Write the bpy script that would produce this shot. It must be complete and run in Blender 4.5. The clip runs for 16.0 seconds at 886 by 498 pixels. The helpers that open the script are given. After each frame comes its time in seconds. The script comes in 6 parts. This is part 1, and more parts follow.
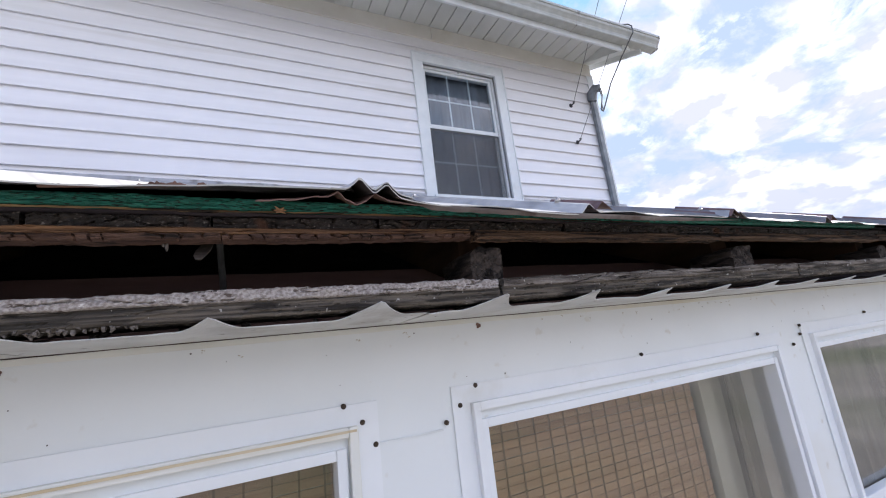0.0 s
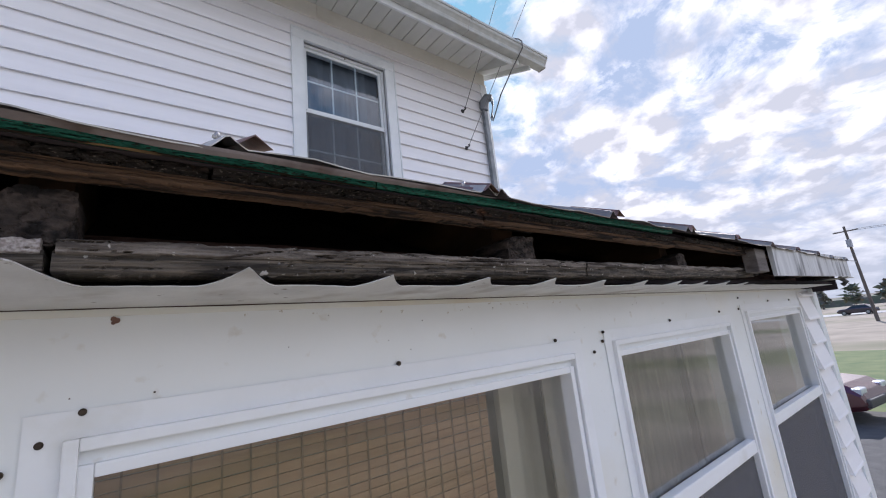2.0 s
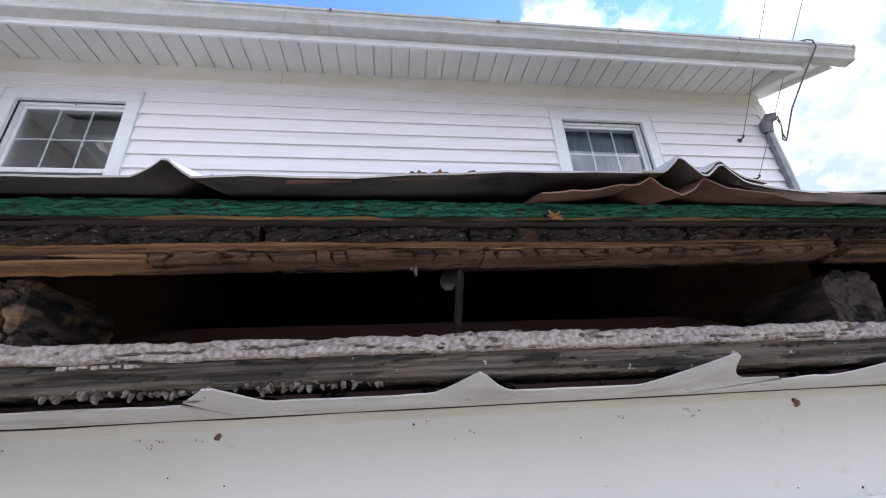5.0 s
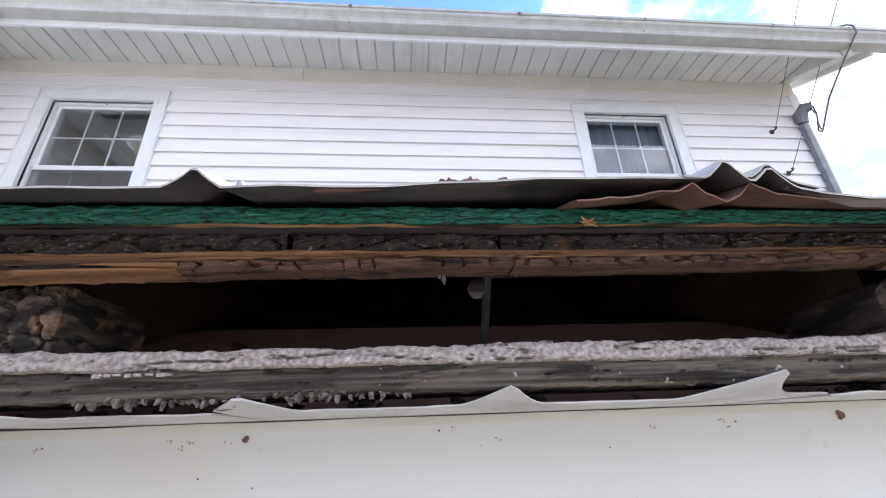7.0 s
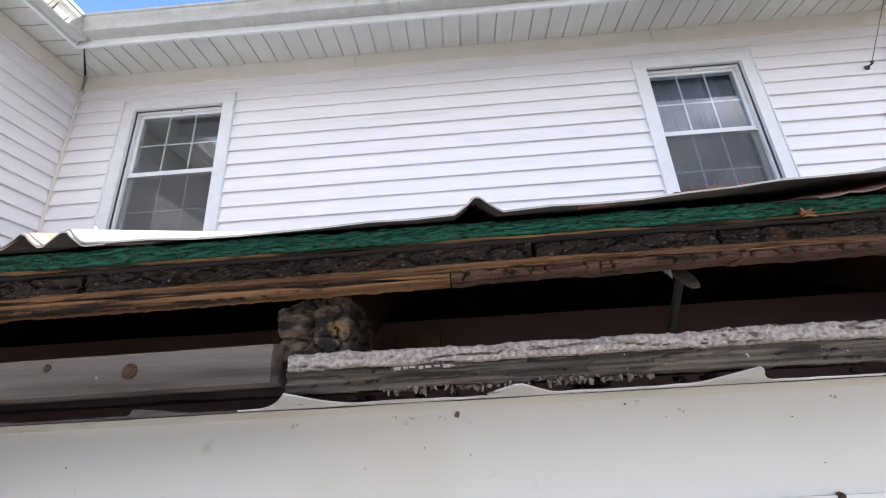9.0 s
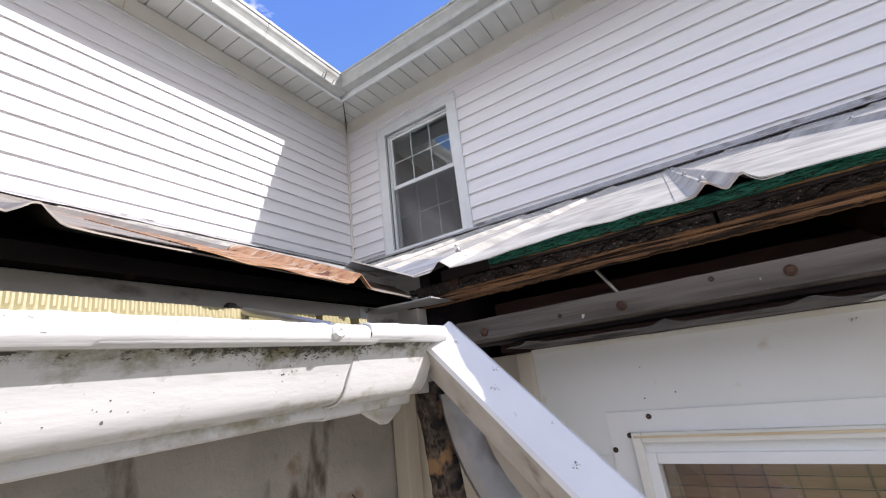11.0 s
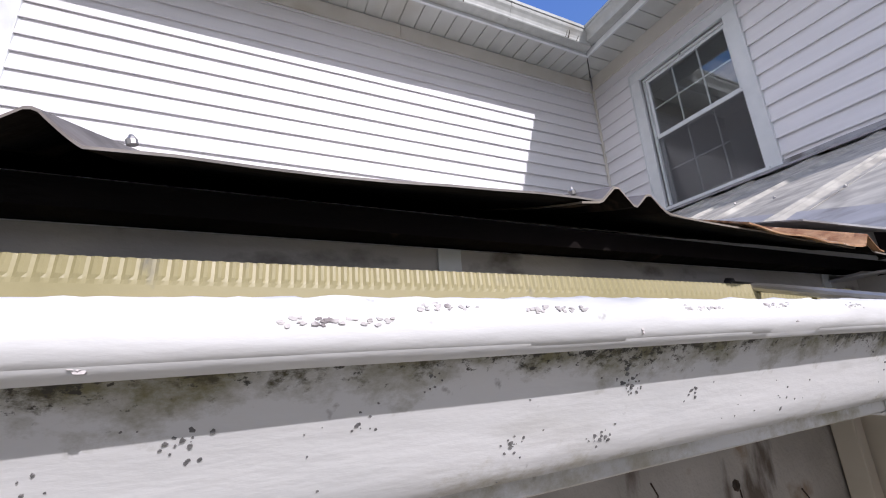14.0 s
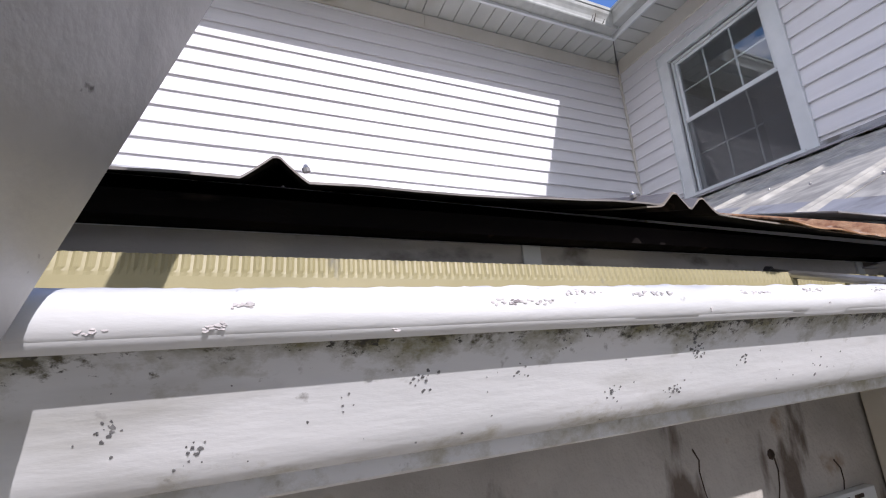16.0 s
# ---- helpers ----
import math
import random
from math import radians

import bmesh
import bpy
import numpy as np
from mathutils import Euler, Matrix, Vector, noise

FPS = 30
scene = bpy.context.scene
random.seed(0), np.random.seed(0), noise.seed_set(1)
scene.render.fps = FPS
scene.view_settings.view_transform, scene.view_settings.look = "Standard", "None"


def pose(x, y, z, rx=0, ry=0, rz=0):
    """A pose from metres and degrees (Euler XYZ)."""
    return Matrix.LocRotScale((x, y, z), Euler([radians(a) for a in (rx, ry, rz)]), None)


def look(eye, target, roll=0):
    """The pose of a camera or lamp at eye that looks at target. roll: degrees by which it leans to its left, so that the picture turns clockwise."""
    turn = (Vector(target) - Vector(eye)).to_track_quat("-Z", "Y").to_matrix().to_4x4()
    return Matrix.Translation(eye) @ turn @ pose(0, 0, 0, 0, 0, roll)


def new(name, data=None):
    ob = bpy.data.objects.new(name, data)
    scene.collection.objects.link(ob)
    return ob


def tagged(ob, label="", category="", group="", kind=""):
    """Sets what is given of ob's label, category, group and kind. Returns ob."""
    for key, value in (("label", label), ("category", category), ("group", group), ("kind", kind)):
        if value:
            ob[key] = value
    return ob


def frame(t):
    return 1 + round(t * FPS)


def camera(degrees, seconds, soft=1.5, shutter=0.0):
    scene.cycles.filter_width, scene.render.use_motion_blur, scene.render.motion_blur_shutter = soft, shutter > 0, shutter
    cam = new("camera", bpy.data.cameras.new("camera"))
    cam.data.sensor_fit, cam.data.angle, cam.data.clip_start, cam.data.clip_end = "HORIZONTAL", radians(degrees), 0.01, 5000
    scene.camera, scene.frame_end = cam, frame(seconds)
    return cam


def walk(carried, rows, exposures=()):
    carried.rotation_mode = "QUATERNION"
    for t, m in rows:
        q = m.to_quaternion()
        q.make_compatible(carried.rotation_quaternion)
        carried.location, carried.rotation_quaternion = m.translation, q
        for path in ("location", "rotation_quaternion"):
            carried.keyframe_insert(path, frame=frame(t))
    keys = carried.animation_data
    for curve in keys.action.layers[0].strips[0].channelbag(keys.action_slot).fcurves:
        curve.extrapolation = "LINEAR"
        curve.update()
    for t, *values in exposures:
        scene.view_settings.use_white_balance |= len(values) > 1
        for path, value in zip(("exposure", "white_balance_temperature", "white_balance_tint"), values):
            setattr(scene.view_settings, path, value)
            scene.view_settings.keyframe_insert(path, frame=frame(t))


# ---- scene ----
cam = camera(94.4, 16.0, 1.1)
PATH = [
    (0, (0.005, -0.156, 2.728), (0.857, 1.597, 3.177), -6.6),
    (0.5, (0.065, -0.104, 2.757), (1.039, 1.588, 3.187), -6.8),
    (1, (0.156, -0.105, 2.738), (1.255, 1.508, 3.174), -6.6),
    (1.5, (0.277, -0.133, 2.703), (1.479, 1.403, 3.146), -6.2),
    (2, (0.361, -0.135, 2.693), (1.58, 1.392, 3.123), -6.0),
    (2.5, (0.316, -0.112, 2.706), (1.454, 1.477, 3.132), -6.2),
    (3, (0.238, -0.08, 2.728), (1.218, 1.605, 3.177), -6.2),
    (3.5, (0.135, -0.047, 2.753), (0.926, 1.719, 3.259), -5.9),
    (4, (0.021, -0.023, 2.767), (0.611, 1.792, 3.364), -5.4),
    (4.5, (-0.075, 0.016, 2.741), (0.324, 1.842, 3.453), -4.4),
    (5, (-0.085, 0.031, 2.745), (0.169, 1.843, 3.553), -3.4),
    (5.2, (-0.081, 0.031, 2.749), (0.14, 1.842, 3.568), -3.0),
    (7.5, (-0.102, 0.035, 2.762), (0.048, 1.875, 3.531), -2.2),
    (8, (-0.143, 0.03, 2.77), (-0.025, 1.881, 3.517), -2.3),
    (8.2, (-0.156, 0.029, 2.77), (-0.058, 1.886, 3.506), -2.3),
    (10.3, (-0.422, -0.165, 2.741), (-1.035, 1.64, 3.344), -6.3),
    (10.5, (-0.458, -0.191, 2.734), (-1.181, 1.575, 3.333), -6.6),
    (11, (-0.566, -0.226, 2.738), (-1.546, 1.413, 3.333), -6.9),
    (11.5, (-0.619, -0.24, 2.747), (-1.811, 1.253, 3.339), -6.4),
    (12, (-0.644, -0.246, 2.762), (-2.004, 1.1, 3.344), -5.7),
    (12.5, (-0.678, -0.288, 2.764), (-2.17, 0.915, 3.335), -5.3),
    (13, (-0.71, -0.33, 2.761), (-2.309, 0.731, 3.322), -4.9),
    (13.5, (-0.723, -0.363, 2.759), (-2.407, 0.564, 3.31), -4.2),
    (14, (-0.725, -0.395, 2.771), (-2.467, 0.425, 3.311), -3.4),
    (14.5, (-0.728, -0.42, 2.783), (-2.508, 0.324, 3.311), -2.8),
    (15, (-0.71, -0.443, 2.783), (-2.512, 0.256, 3.299), -2.7),
    (15.5, (-0.699, -0.466, 2.782), (-2.507, 0.228, 3.283), -2.9),
    (16, (-0.69, -0.468, 2.765), (-2.486, 0.265, 3.253), -3.3),
]
walk(cam, [(t, look(eye, target, roll)) for t, eye, target, roll in PATH], [(0.0, 2.05, 6050, 18), (1.5, 1.76, 6150, 18), (3.0, 1.70, 6150, 18), (3.6, 1.82, 6150, 18), (5.0, 2.28, 6150, 19), (8.0, 2.58, 6250, 18), (10.5, 2.0, 6500, 18), (11.2, 1.8, 6420, 18), (12.0, 1.55, 6350, 19), (14.0, 1.34, 6200, 20), (16.0, 1.36, 6150, 20)])

# ---- world, sun ----
SUN_WAY = Vector((-1.37, -0.30, -1.0)).normalized()
sky_world = bpy.data.worlds.new("sky_world")
scene.world = sky_world
sky_world.use_nodes = True
wn, wl = sky_world.node_tree.nodes, sky_world.node_tree.links
wn.clear()
w_out = wn.new("ShaderNodeOutputWorld")
w_bg = wn.new("ShaderNodeBackground")
w_bg.inputs[1].default_value = 0.25
w_sky = wn.new("ShaderNodeTexSky")
w_sky.sky_type, w_sky.sun_disc = "NISHITA", False
w_sky.sun_elevation = math.asin(-SUN_WAY.z)
w_sky.sun_rotation = math.atan2(-SUN_WAY.x, -SUN_WAY.y)
w_sky.dust_density, w_sky.ozone_density = 0.08, 1.6
w_tc = wn.new("ShaderNodeTexCoord")
# cloud sheets seen in perspective: direction divided by height
w_sep = wn.new("ShaderNodeSeparateXYZ")
w_h = wn.new("ShaderNodeMath")
w_h.operation = "ADD"
w_h.inputs[1].default_value = 0.32
w_abs = wn.new("ShaderNodeMath")
w_abs.operation = "ABSOLUTE"
w_map = wn.new("ShaderNodeVectorMath")
w_map.operation = "DIVIDE"
w_com = wn.new("ShaderNodeCombineXYZ")
w_noise = wn.new("ShaderNodeTexNoise")
w_noise.inputs["Scale"].default_value, w_noise.inputs["Detail"].default_value = 4.6, 14.0
w_noise.inputs["Roughness"].default_value = 0.62
w_noise.inputs["Distortion"].default_value = 0.35
# the sky opens to blue over the house, away from the sun
w_dot = wn.new("ShaderNodeVectorMath")
w_dot.operation = "DOT_PRODUCT"
w_dot.inputs[1].default_value = Vector((-0.66, 0.42, 0.62)).normalized()
w_cover = wn.new("ShaderNodeMapRange")
w_cover.inputs["From Min"].default_value, w_cover.inputs["From Max"].default_value = -0.55, 0.98
w_cover.inputs["To Min"].default_value, w_cover.inputs["To Max"].default_value = 0.075, -0.24
w_add = wn.new("ShaderNodeMath")
w_add.operation = "ADD"
w_ramp = wn.new("ShaderNodeValToRGB")
w_ramp.color_ramp.elements[0].position, w_ramp.color_ramp.elements[1].position = 0.40, 0.57
w_shade = wn.new("ShaderNodeTexNoise")
w_shade.inputs["Scale"].default_value, w_shade.inputs["Detail"].default_value = 7.5, 12.0
w_sr = wn.new("ShaderNodeValToRGB")
w_sr.color_ramp.elements[0].position, w_sr.color_ramp.elements[1].position = 0.33, 0.68
w_sr.color_ramp.elements[0].color, w_sr.color_ramp.elements[1].color = (0.84, 0.87, 0.94, 1), (2.80, 2.72, 2.66, 1)
w_mix = wn.new("ShaderNodeMixRGB")
wl.new(w_tc.outputs["Generated"], w_sep.inputs[0])
wl.new(w_sep.outputs["Z"], w_abs.inputs[0])
wl.new(w_abs.outputs["Value"], w_h.inputs[0])
for k in range(3):
    wl.new(w_h.outputs["Value"], w_com.inputs[k])
wl.new(w_tc.outputs["Generated"], w_map.inputs[0])
wl.new(w_com.outputs["Vector"], w_map.inputs[1])
wl.new(w_map.outputs["Vector"], w_noise.inputs["Vector"])
wl.new(w_map.outputs["Vector"], w_shade.inputs["Vector"])
wl.new(w_tc.outputs["Generated"], w_dot.inputs[0])
wl.new(w_dot.outputs["Value"], w_cover.inputs["Value"])
wl.new(w_noise.outputs["Fac"], w_add.inputs[0])
wl.new(w_cover.outputs["Result"], w_add.inputs[1])
wl.new(w_add.outputs["Value"], w_ramp.inputs["Fac"])
# clouds towards the sun are seen against the light and greyer, those opposite are lit from the front
w_front = wn.new("ShaderNodeVectorMath")
w_front.operation = "DOT_PRODUCT"
w_front.inputs[1].default_value = (-0.10, -0.09, 0.0)
w_lit = wn.new("ShaderNodeMath")
w_lit.operation = "ADD"
wl.new(w_tc.outputs["Generated"], w_front.inputs[0])
wl.new(w_front.outputs["Value"], w_lit.inputs[0])
wl.new(w_shade.outputs["Fac"], w_lit.inputs[1])
wl.new(w_lit.outputs["Value"], w_sr.inputs["Fac"])
wl.new(w_ramp.outputs["Color"], w_mix.inputs["Fac"])
# thin veil that keeps the glow round the sun from burning out
w_min = wn.new("ShaderNodeVectorMath")
w_min.operation = "MINIMUM"
w_min.inputs[1].default_value = (0.60, 0.74, 0.96)
w_deep = wn.new("ShaderNodeVectorMath")
w_deep.operation = "MULTIPLY"
w_deep.inputs[1].default_value = (0.24, 0.30, 0.50)
wl.new(w_sky.outputs["Color"], w_deep.inputs[0])
wl.new(w_deep.outputs["Vector"], w_min.inputs[0])
wl.new(w_min.outputs["Vector"], w_mix.inputs["Color1"])
wl.new(w_sr.outputs["Color"], w_mix.inputs["Color2"])
# grey haze of far clouds along the horizon
w_low = wn.new("ShaderNodeMapRange")
w_low.inputs["From Min"].default_value, w_low.inputs["From Max"].default_value = 0.02, 0.30
w_low.inputs["To Min"].default_value, w_low.inputs["To Max"].default_value = 0.85, 0.0
w_haze = wn.new("ShaderNodeMixRGB")
w_haze.inputs["Color2"].default_value = (0.66, 0.73, 0.84, 1)
wl.new(w_abs.outputs["Value"], w_low.inputs["Value"])
wl.new(w_low.outputs["Result"], w_haze.inputs["Fac"])
wl.new(w_mix.outputs["Color"], w_haze.inputs["Color1"])
wl.new(w_haze.outputs["Color"], w_bg.inputs["Color"])
wl.new(w_bg.outputs["Background"], w_out.inputs["Surface"])

sun_data = bpy.data.lights.new("sun", "SUN")
sun_data.energy, sun_data.angle, sun_data.color = 1.52, radians(0.55), (1.0, 0.965, 0.92)
sun_lamp = new("sun", sun_data)
sun_lamp.matrix_world = look((0, 0, 0), SUN_WAY)


# ---- materials ----
def surf(name, col, col2, scale=8.0, rough=0.6, bump=0.1, bscale=60.0, metal=0.0, stretch=(1, 1, 1), stain=None, sscale=3.0, slo=0.55, shi=0.7, sstretch=None, vary=0.0, spec=0.5, stain2=None, s2scale=40.0, s2lo=0.6, s2hi=0.66, lo=0.32, hi=0.68):
    """A surface of two colours with grain, up to two kinds of stain, and fine relief."""
    m = bpy.data.materials.new(name)
    m.use_nodes = True
    n, l = m.node_tree.nodes, m.node_tree.links
    b = n["Principled BSDF"]
    b.inputs["Roughness"].default_value, b.inputs["Metallic"].default_value = rough, metal
    b.inputs["Specular IOR Level"].default_value = spec
    tc = n.new("ShaderNodeTexCoord")

    def noise_at(sc, st, detail=6.0):
        mp = n.new("ShaderNodeMapping")
        mp.inputs["Scale"].default_value = st
        t = n.new("ShaderNodeTexNoise")
        t.inputs["Scale"].default_value, t.inputs["Detail"].default_value = sc, detail
        l.new(tc.outputs["Object"], mp.inputs["Vector"])
        l.new(mp.outputs["Vector"], t.inputs["Vector"])
        return t.outputs["Fac"]

    def ramp_of(fac, lo, hi, c0, c1):
        r = n.new("ShaderNodeValToRGB")
        r.color_ramp.elements[0].position, r.color_ramp.elements[1].position = lo, hi
        r.color_ramp.elements[0].color, r.color_ramp.elements[1].color = (*c0, 1), (*c1, 1)
        l.new(fac, r.inputs["Fac"])
        return r.outputs["Color"]

    grain = noise_at(scale, stretch)
    colour = ramp_of(grain, lo, hi, col, col2)
    rough_fac = None
    for st_col, st_scale, s_lo, s_hi, st_str in ((stain, sscale, slo, shi, sstretch or stretch), (stain2, s2scale, s2lo, s2hi, (1, 1, 1))):
        if st_col is None:
            continue
        mask = ramp_of(noise_at(st_scale, st_str, 8.0), s_lo, s_hi, (0, 0, 0), (1, 1, 1))
        mx = n.new("ShaderNodeMixRGB")
        mx.inputs["Color2"].default_value = (*st_col, 1)
        l.new(mask, mx.inputs["Fac"])
        l.new(colour, mx.inputs["Color1"])
        colour = mx.outputs["Color"]
        rough_fac = mask
    if vary > 0:
        oi = n.new("ShaderNodeObjectInfo")
        mr = n.new("ShaderNodeMapRange")
        mr.inputs["To Min"].default_value, mr.inputs["To Max"].default_value = 1 - vary, 1 + vary
        hs = n.new("ShaderNodeHueSaturation")
        l.new(oi.outputs["Random"], mr.inputs["Value"])
        l.new(mr.outputs["Result"], hs.inputs["Value"])
        l.new(colour, hs.inputs["Color"])
        colour = hs.outputs["Color"]
    l.new(colour, b.inputs["Base Color"])
    if rough_fac is not None:
        rr = n.new("ShaderNodeMapRange")
        rr.inputs["To Min"].default_value, rr.inputs["To Max"].default_value = rough, min(1.0, rough + 0.3)
        l.new(rough_fac, rr.inputs["Value"])
        l.new(rr.outputs["Result"], b.inputs["Roughness"])
    if bump > 0:
        bp = n.new("ShaderNodeBump")
        bp.inputs["Strength"].default_value, bp.inputs["Distance"].default_value = bump, 0.01 * min(1.0, 70.0 / bscale)
        l.new(noise_at(bscale, stretch), bp.inputs["Height"])
        l.new(bp.outputs["Normal"], b.inputs["Normal"])
    return m


def glass_mat(name, tint, gloss=0.06):
    """A pane: mostly clear, with a mirror share that grows at grazing angles."""
    m = bpy.data.materials.new(name)
    m.use_nodes = True
    n, l = m.node_tree.nodes, m.node_tree.links
    n.clear()
    out, mix = n.new("ShaderNodeOutputMaterial"), n.new("ShaderNodeMixShader")
    tr, gl, fr = n.new("ShaderNodeBsdfTransparent"), n.new("ShaderNodeBsdfGlossy"), n.new("ShaderNodeLayerWeight")
    tr.inputs["Color"].default_value = (*tint, 1)
    gl.inputs["Roughness"].default_value = 0.01
    gl.inputs["Color"].default_value = (0.95, 0.97, 1.0, 1)
    fr.inputs["Blend"].default_value = 0.5
    pw, ad = n.new("ShaderNodeMath"), n.new("ShaderNodeMath")
    pw.operation, ad.operation = "POWER", "MULTIPLY_ADD"
    pw.inputs[1].default_value = 4.2
    ad.inputs[1].default_value, ad.inputs[2].default_value = 0.8, gloss
    l.new(fr.outputs["Facing"], pw.inputs[0])
    l.new(pw.outputs["Value"], ad.inputs[0])
    l.new(ad.outputs["Value"], mix.inputs["Fac"])
    l.new(tr.outputs["BSDF"], mix.inputs[1])
    l.new(gl.outputs["BSDF"], mix.inputs[2])
    l.new(mix.outputs["Shader"], out.inputs["Surface"])
    return m


def screen_mat(name, col, clear):
    """Fine insect mesh: part thread, part see-through."""
    m = bpy.data.materials.new(name)
    m.use_nodes = True
    n, l = m.node_tree.nodes, m.node_tree.links
    n.clear()
    out, mix = n.new("ShaderNodeOutputMaterial"), n.new("ShaderNodeMixShader")
    tr, df = n.new("ShaderNodeBsdfTransparent"), n.new("ShaderNodeBsdfDiffuse")
    df.inputs["Color"].default_value = (*col, 1)
    mix.inputs["Fac"].default_value = 1 - clear
    l.new(tr.outputs["BSDF"], mix.inputs[1])
    l.new(df.outputs["BSDF"], mix.inputs[2])
    l.new(mix.outputs["Shader"], out.inputs["Surface"])
    return m


M_SIDING = surf("white_vinyl_siding", (0.82, 0.815, 0.83), (0.87, 0.865, 0.88), 5, 0.42, 0.05, 90, stretch=(0.3, 0.3, 4), stain=(0.66, 0.64, 0.60), sscale=2.0, slo=0.62, shi=0.9, vary=0.015)
M_TRIM = surf("white_trim", (0.70, 0.735, 0.745), (0.77, 0.80, 0.81), 10, 0.4, 0.06, 120, stain=(0.58, 0.57, 0.52), sscale=3, slo=0.62, shi=0.85)
M_FRIEZE = surf("cream_frieze", (0.70, 0.67, 0.60), (0.76, 0.73, 0.67), 5, 0.5, 0.05, 90, stain=(0.52, 0.44, 0.33), sscale=1.4, slo=0.62, shi=0.85)
M_SOFFIT = surf("white_soffit", (0.60, 0.615, 0.585), (0.67, 0.685, 0.655), 4, 0.5, 0.05, 80, stain=(0.48, 0.44, 0.35), sscale=1.2, slo=0.62, shi=0.85)
M_GUTTER_UP = surf("grimy_white_gutter", (0.41, 0.425, 0.405), (0.50, 0.515, 0.49), 14, 0.45, 0.06, 60, stain=(0.36, 0.34, 0.29), sscale=2.2, slo=0.58, shi=0.82, sstretch=(2.2, 2.2, 1), stain2=(0.34, 0.25, 0.13), s2scale=2.6, s2lo=0.70, s2hi=0.80)
M_CAP = surf("streaky_white_cap", (0.46, 0.46, 0.45), (0.62, 0.62, 0.61), 9, 0.45, 0.08, 60, stretch=(3, 1, 0.5), stain=(0.20, 0.20, 0.20), sscale=7, slo=0.54, shi=0.66, sstretch=(2.5, 1, 0.5))
M_PANEL = surf("porch_white_panel", (0.775, 0.80, 0.805), (0.82, 0.845, 0.855), 4, 0.38, 0.04, 70, stain=(0.70, 0.66, 0.54), sscale=1.6, slo=0.58, shi=0.8, stain2=(0.58, 0.53, 0.43), s2scale=24, s2lo=0.64, s2hi=0.80)
M_WIN_ALU = surf("white_aluminium_frame", (0.80, 0.82, 0.84), (0.84, 0.86, 0.88), 10, 0.35, 0.03, 120, stain=(0.66, 0.65, 0.60), sscale=7, slo=0.62, shi=0.8)
M_YELLOWED = surf("yellowed_frame_top", (0.74, 0.74, 0.69), (0.81, 0.81, 0.77), 5, 0.4, 0.05, 90, stain=(0.62, 0.50, 0.31), sscale=3.0, slo=0.56, shi=0.82)
M_TANLINE = surf("tan_water_line", (0.58, 0.46, 0.28), (0.70, 0.60, 0.42), 14, 0.5, 0.05, 90)
M_SMUDGE = surf("brown_smudge", (0.42, 0.36, 0.28), (0.58, 0.52, 0.43), 200, 0.8, 0.3, 200)
M_SHEET = surf("weathered_galvanised_sheet", (0.37, 0.352, 0.31), (0.62, 0.595, 0.52), 16, 0.6, 0.12, 50, metal=0.05, stain=(0.27, 0.255, 0.23), sscale=9, slo=0.50, shi=0.72, sstretch=(1.6, 0.6, 1), stain2=(0.33, 0.20, 0.11), s2scale=5, s2lo=0.67, s2hi=0.76, vary=0.05)
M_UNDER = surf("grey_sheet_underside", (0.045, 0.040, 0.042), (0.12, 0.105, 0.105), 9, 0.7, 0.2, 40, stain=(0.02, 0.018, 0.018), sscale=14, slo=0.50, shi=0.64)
M_SHEET_DARK = surf("dull_grey_sheet", (0.13, 0.118, 0.108), (0.27, 0.25, 0.23), 26, 0.6, 0.15, 60, metal=0.1, stain=(0.17, 0.095, 0.06), sscale=9, slo=0.58, shi=0.72)
M_SHEET_TAN = surf("tan_weathered_sheet", (0.19, 0.165, 0.135), (0.33, 0.29, 0.24), 14, 0.5, 0.12, 60, metal=0.2, stain=(0.27, 0.15, 0.085), sscale=7, slo=0.56, shi=0.70, stain2=(0.25, 0.23, 0.21), s2scale=12, s2lo=0.60, s2hi=0.72)
M_FOLD = surf("brown_folded_sheet", (0.12, 0.064, 0.050), (0.24, 0.135, 0.105), 20, 0.6, 0.15, 80, metal=0.15, stain=(0.11, 0.07, 0.055), sscale=18, slo=0.55, shi=0.68)
M_LIP = surf("grey_brown_sheet_edge", (0.13, 0.105, 0.098), (0.24, 0.205, 0.195), 18, 0.6, 0.2, 80, metal=0.1, stain=(0.09, 0.06, 0.05), sscale=14, slo=0.55, shi=0.66)
M_SHEET_RUST = surf("rusted_sheet", (0.27, 0.125, 0.06), (0.48, 0.29, 0.16), 90, 0.8, 0.5, 160, metal=0.1, stain=(0.56, 0.47, 0.38), sscale=40, slo=0.55, shi=0.64, stretch=(1, 0.5, 1), stain2=(0.14, 0.06, 0.035), s2scale=60, s2lo=0.60, s2hi=0.66)
M_FLASH = surf("grey_lead_flashing", (0.34, 0.34, 0.35), (0.46, 0.46, 0.47), 12, 0.55, 0.15, 40, metal=0.3, stain=(0.20, 0.19, 0.18), sscale=7, slo=0.56, shi=0.7)
M_GREEN = surf("flaking_green_paint", (0.008, 0.125, 0.095), (0.030, 0.255, 0.195), 210, 0.6, 0.8, 300, stretch=(0.35, 1, 1.5), stain=(0.010, 0.016, 0.013), sscale=620, slo=0.55, shi=0.60, sstretch=(0.22, 1, 1.3), stain2=(0.20, 0.13, 0.06), s2scale=150, s2lo=0.72, s2hi=0.75)
M_TANEDGE = surf("bare_tan_edge", (0.16, 0.095, 0.045), (0.42, 0.28, 0.14), 120, 0.8, 0.6, 200, stretch=(0.15, 1, 1), stain=(0.03, 0.022, 0.015), sscale=45, slo=0.44, shi=0.52, sstretch=(0.3, 1, 1))
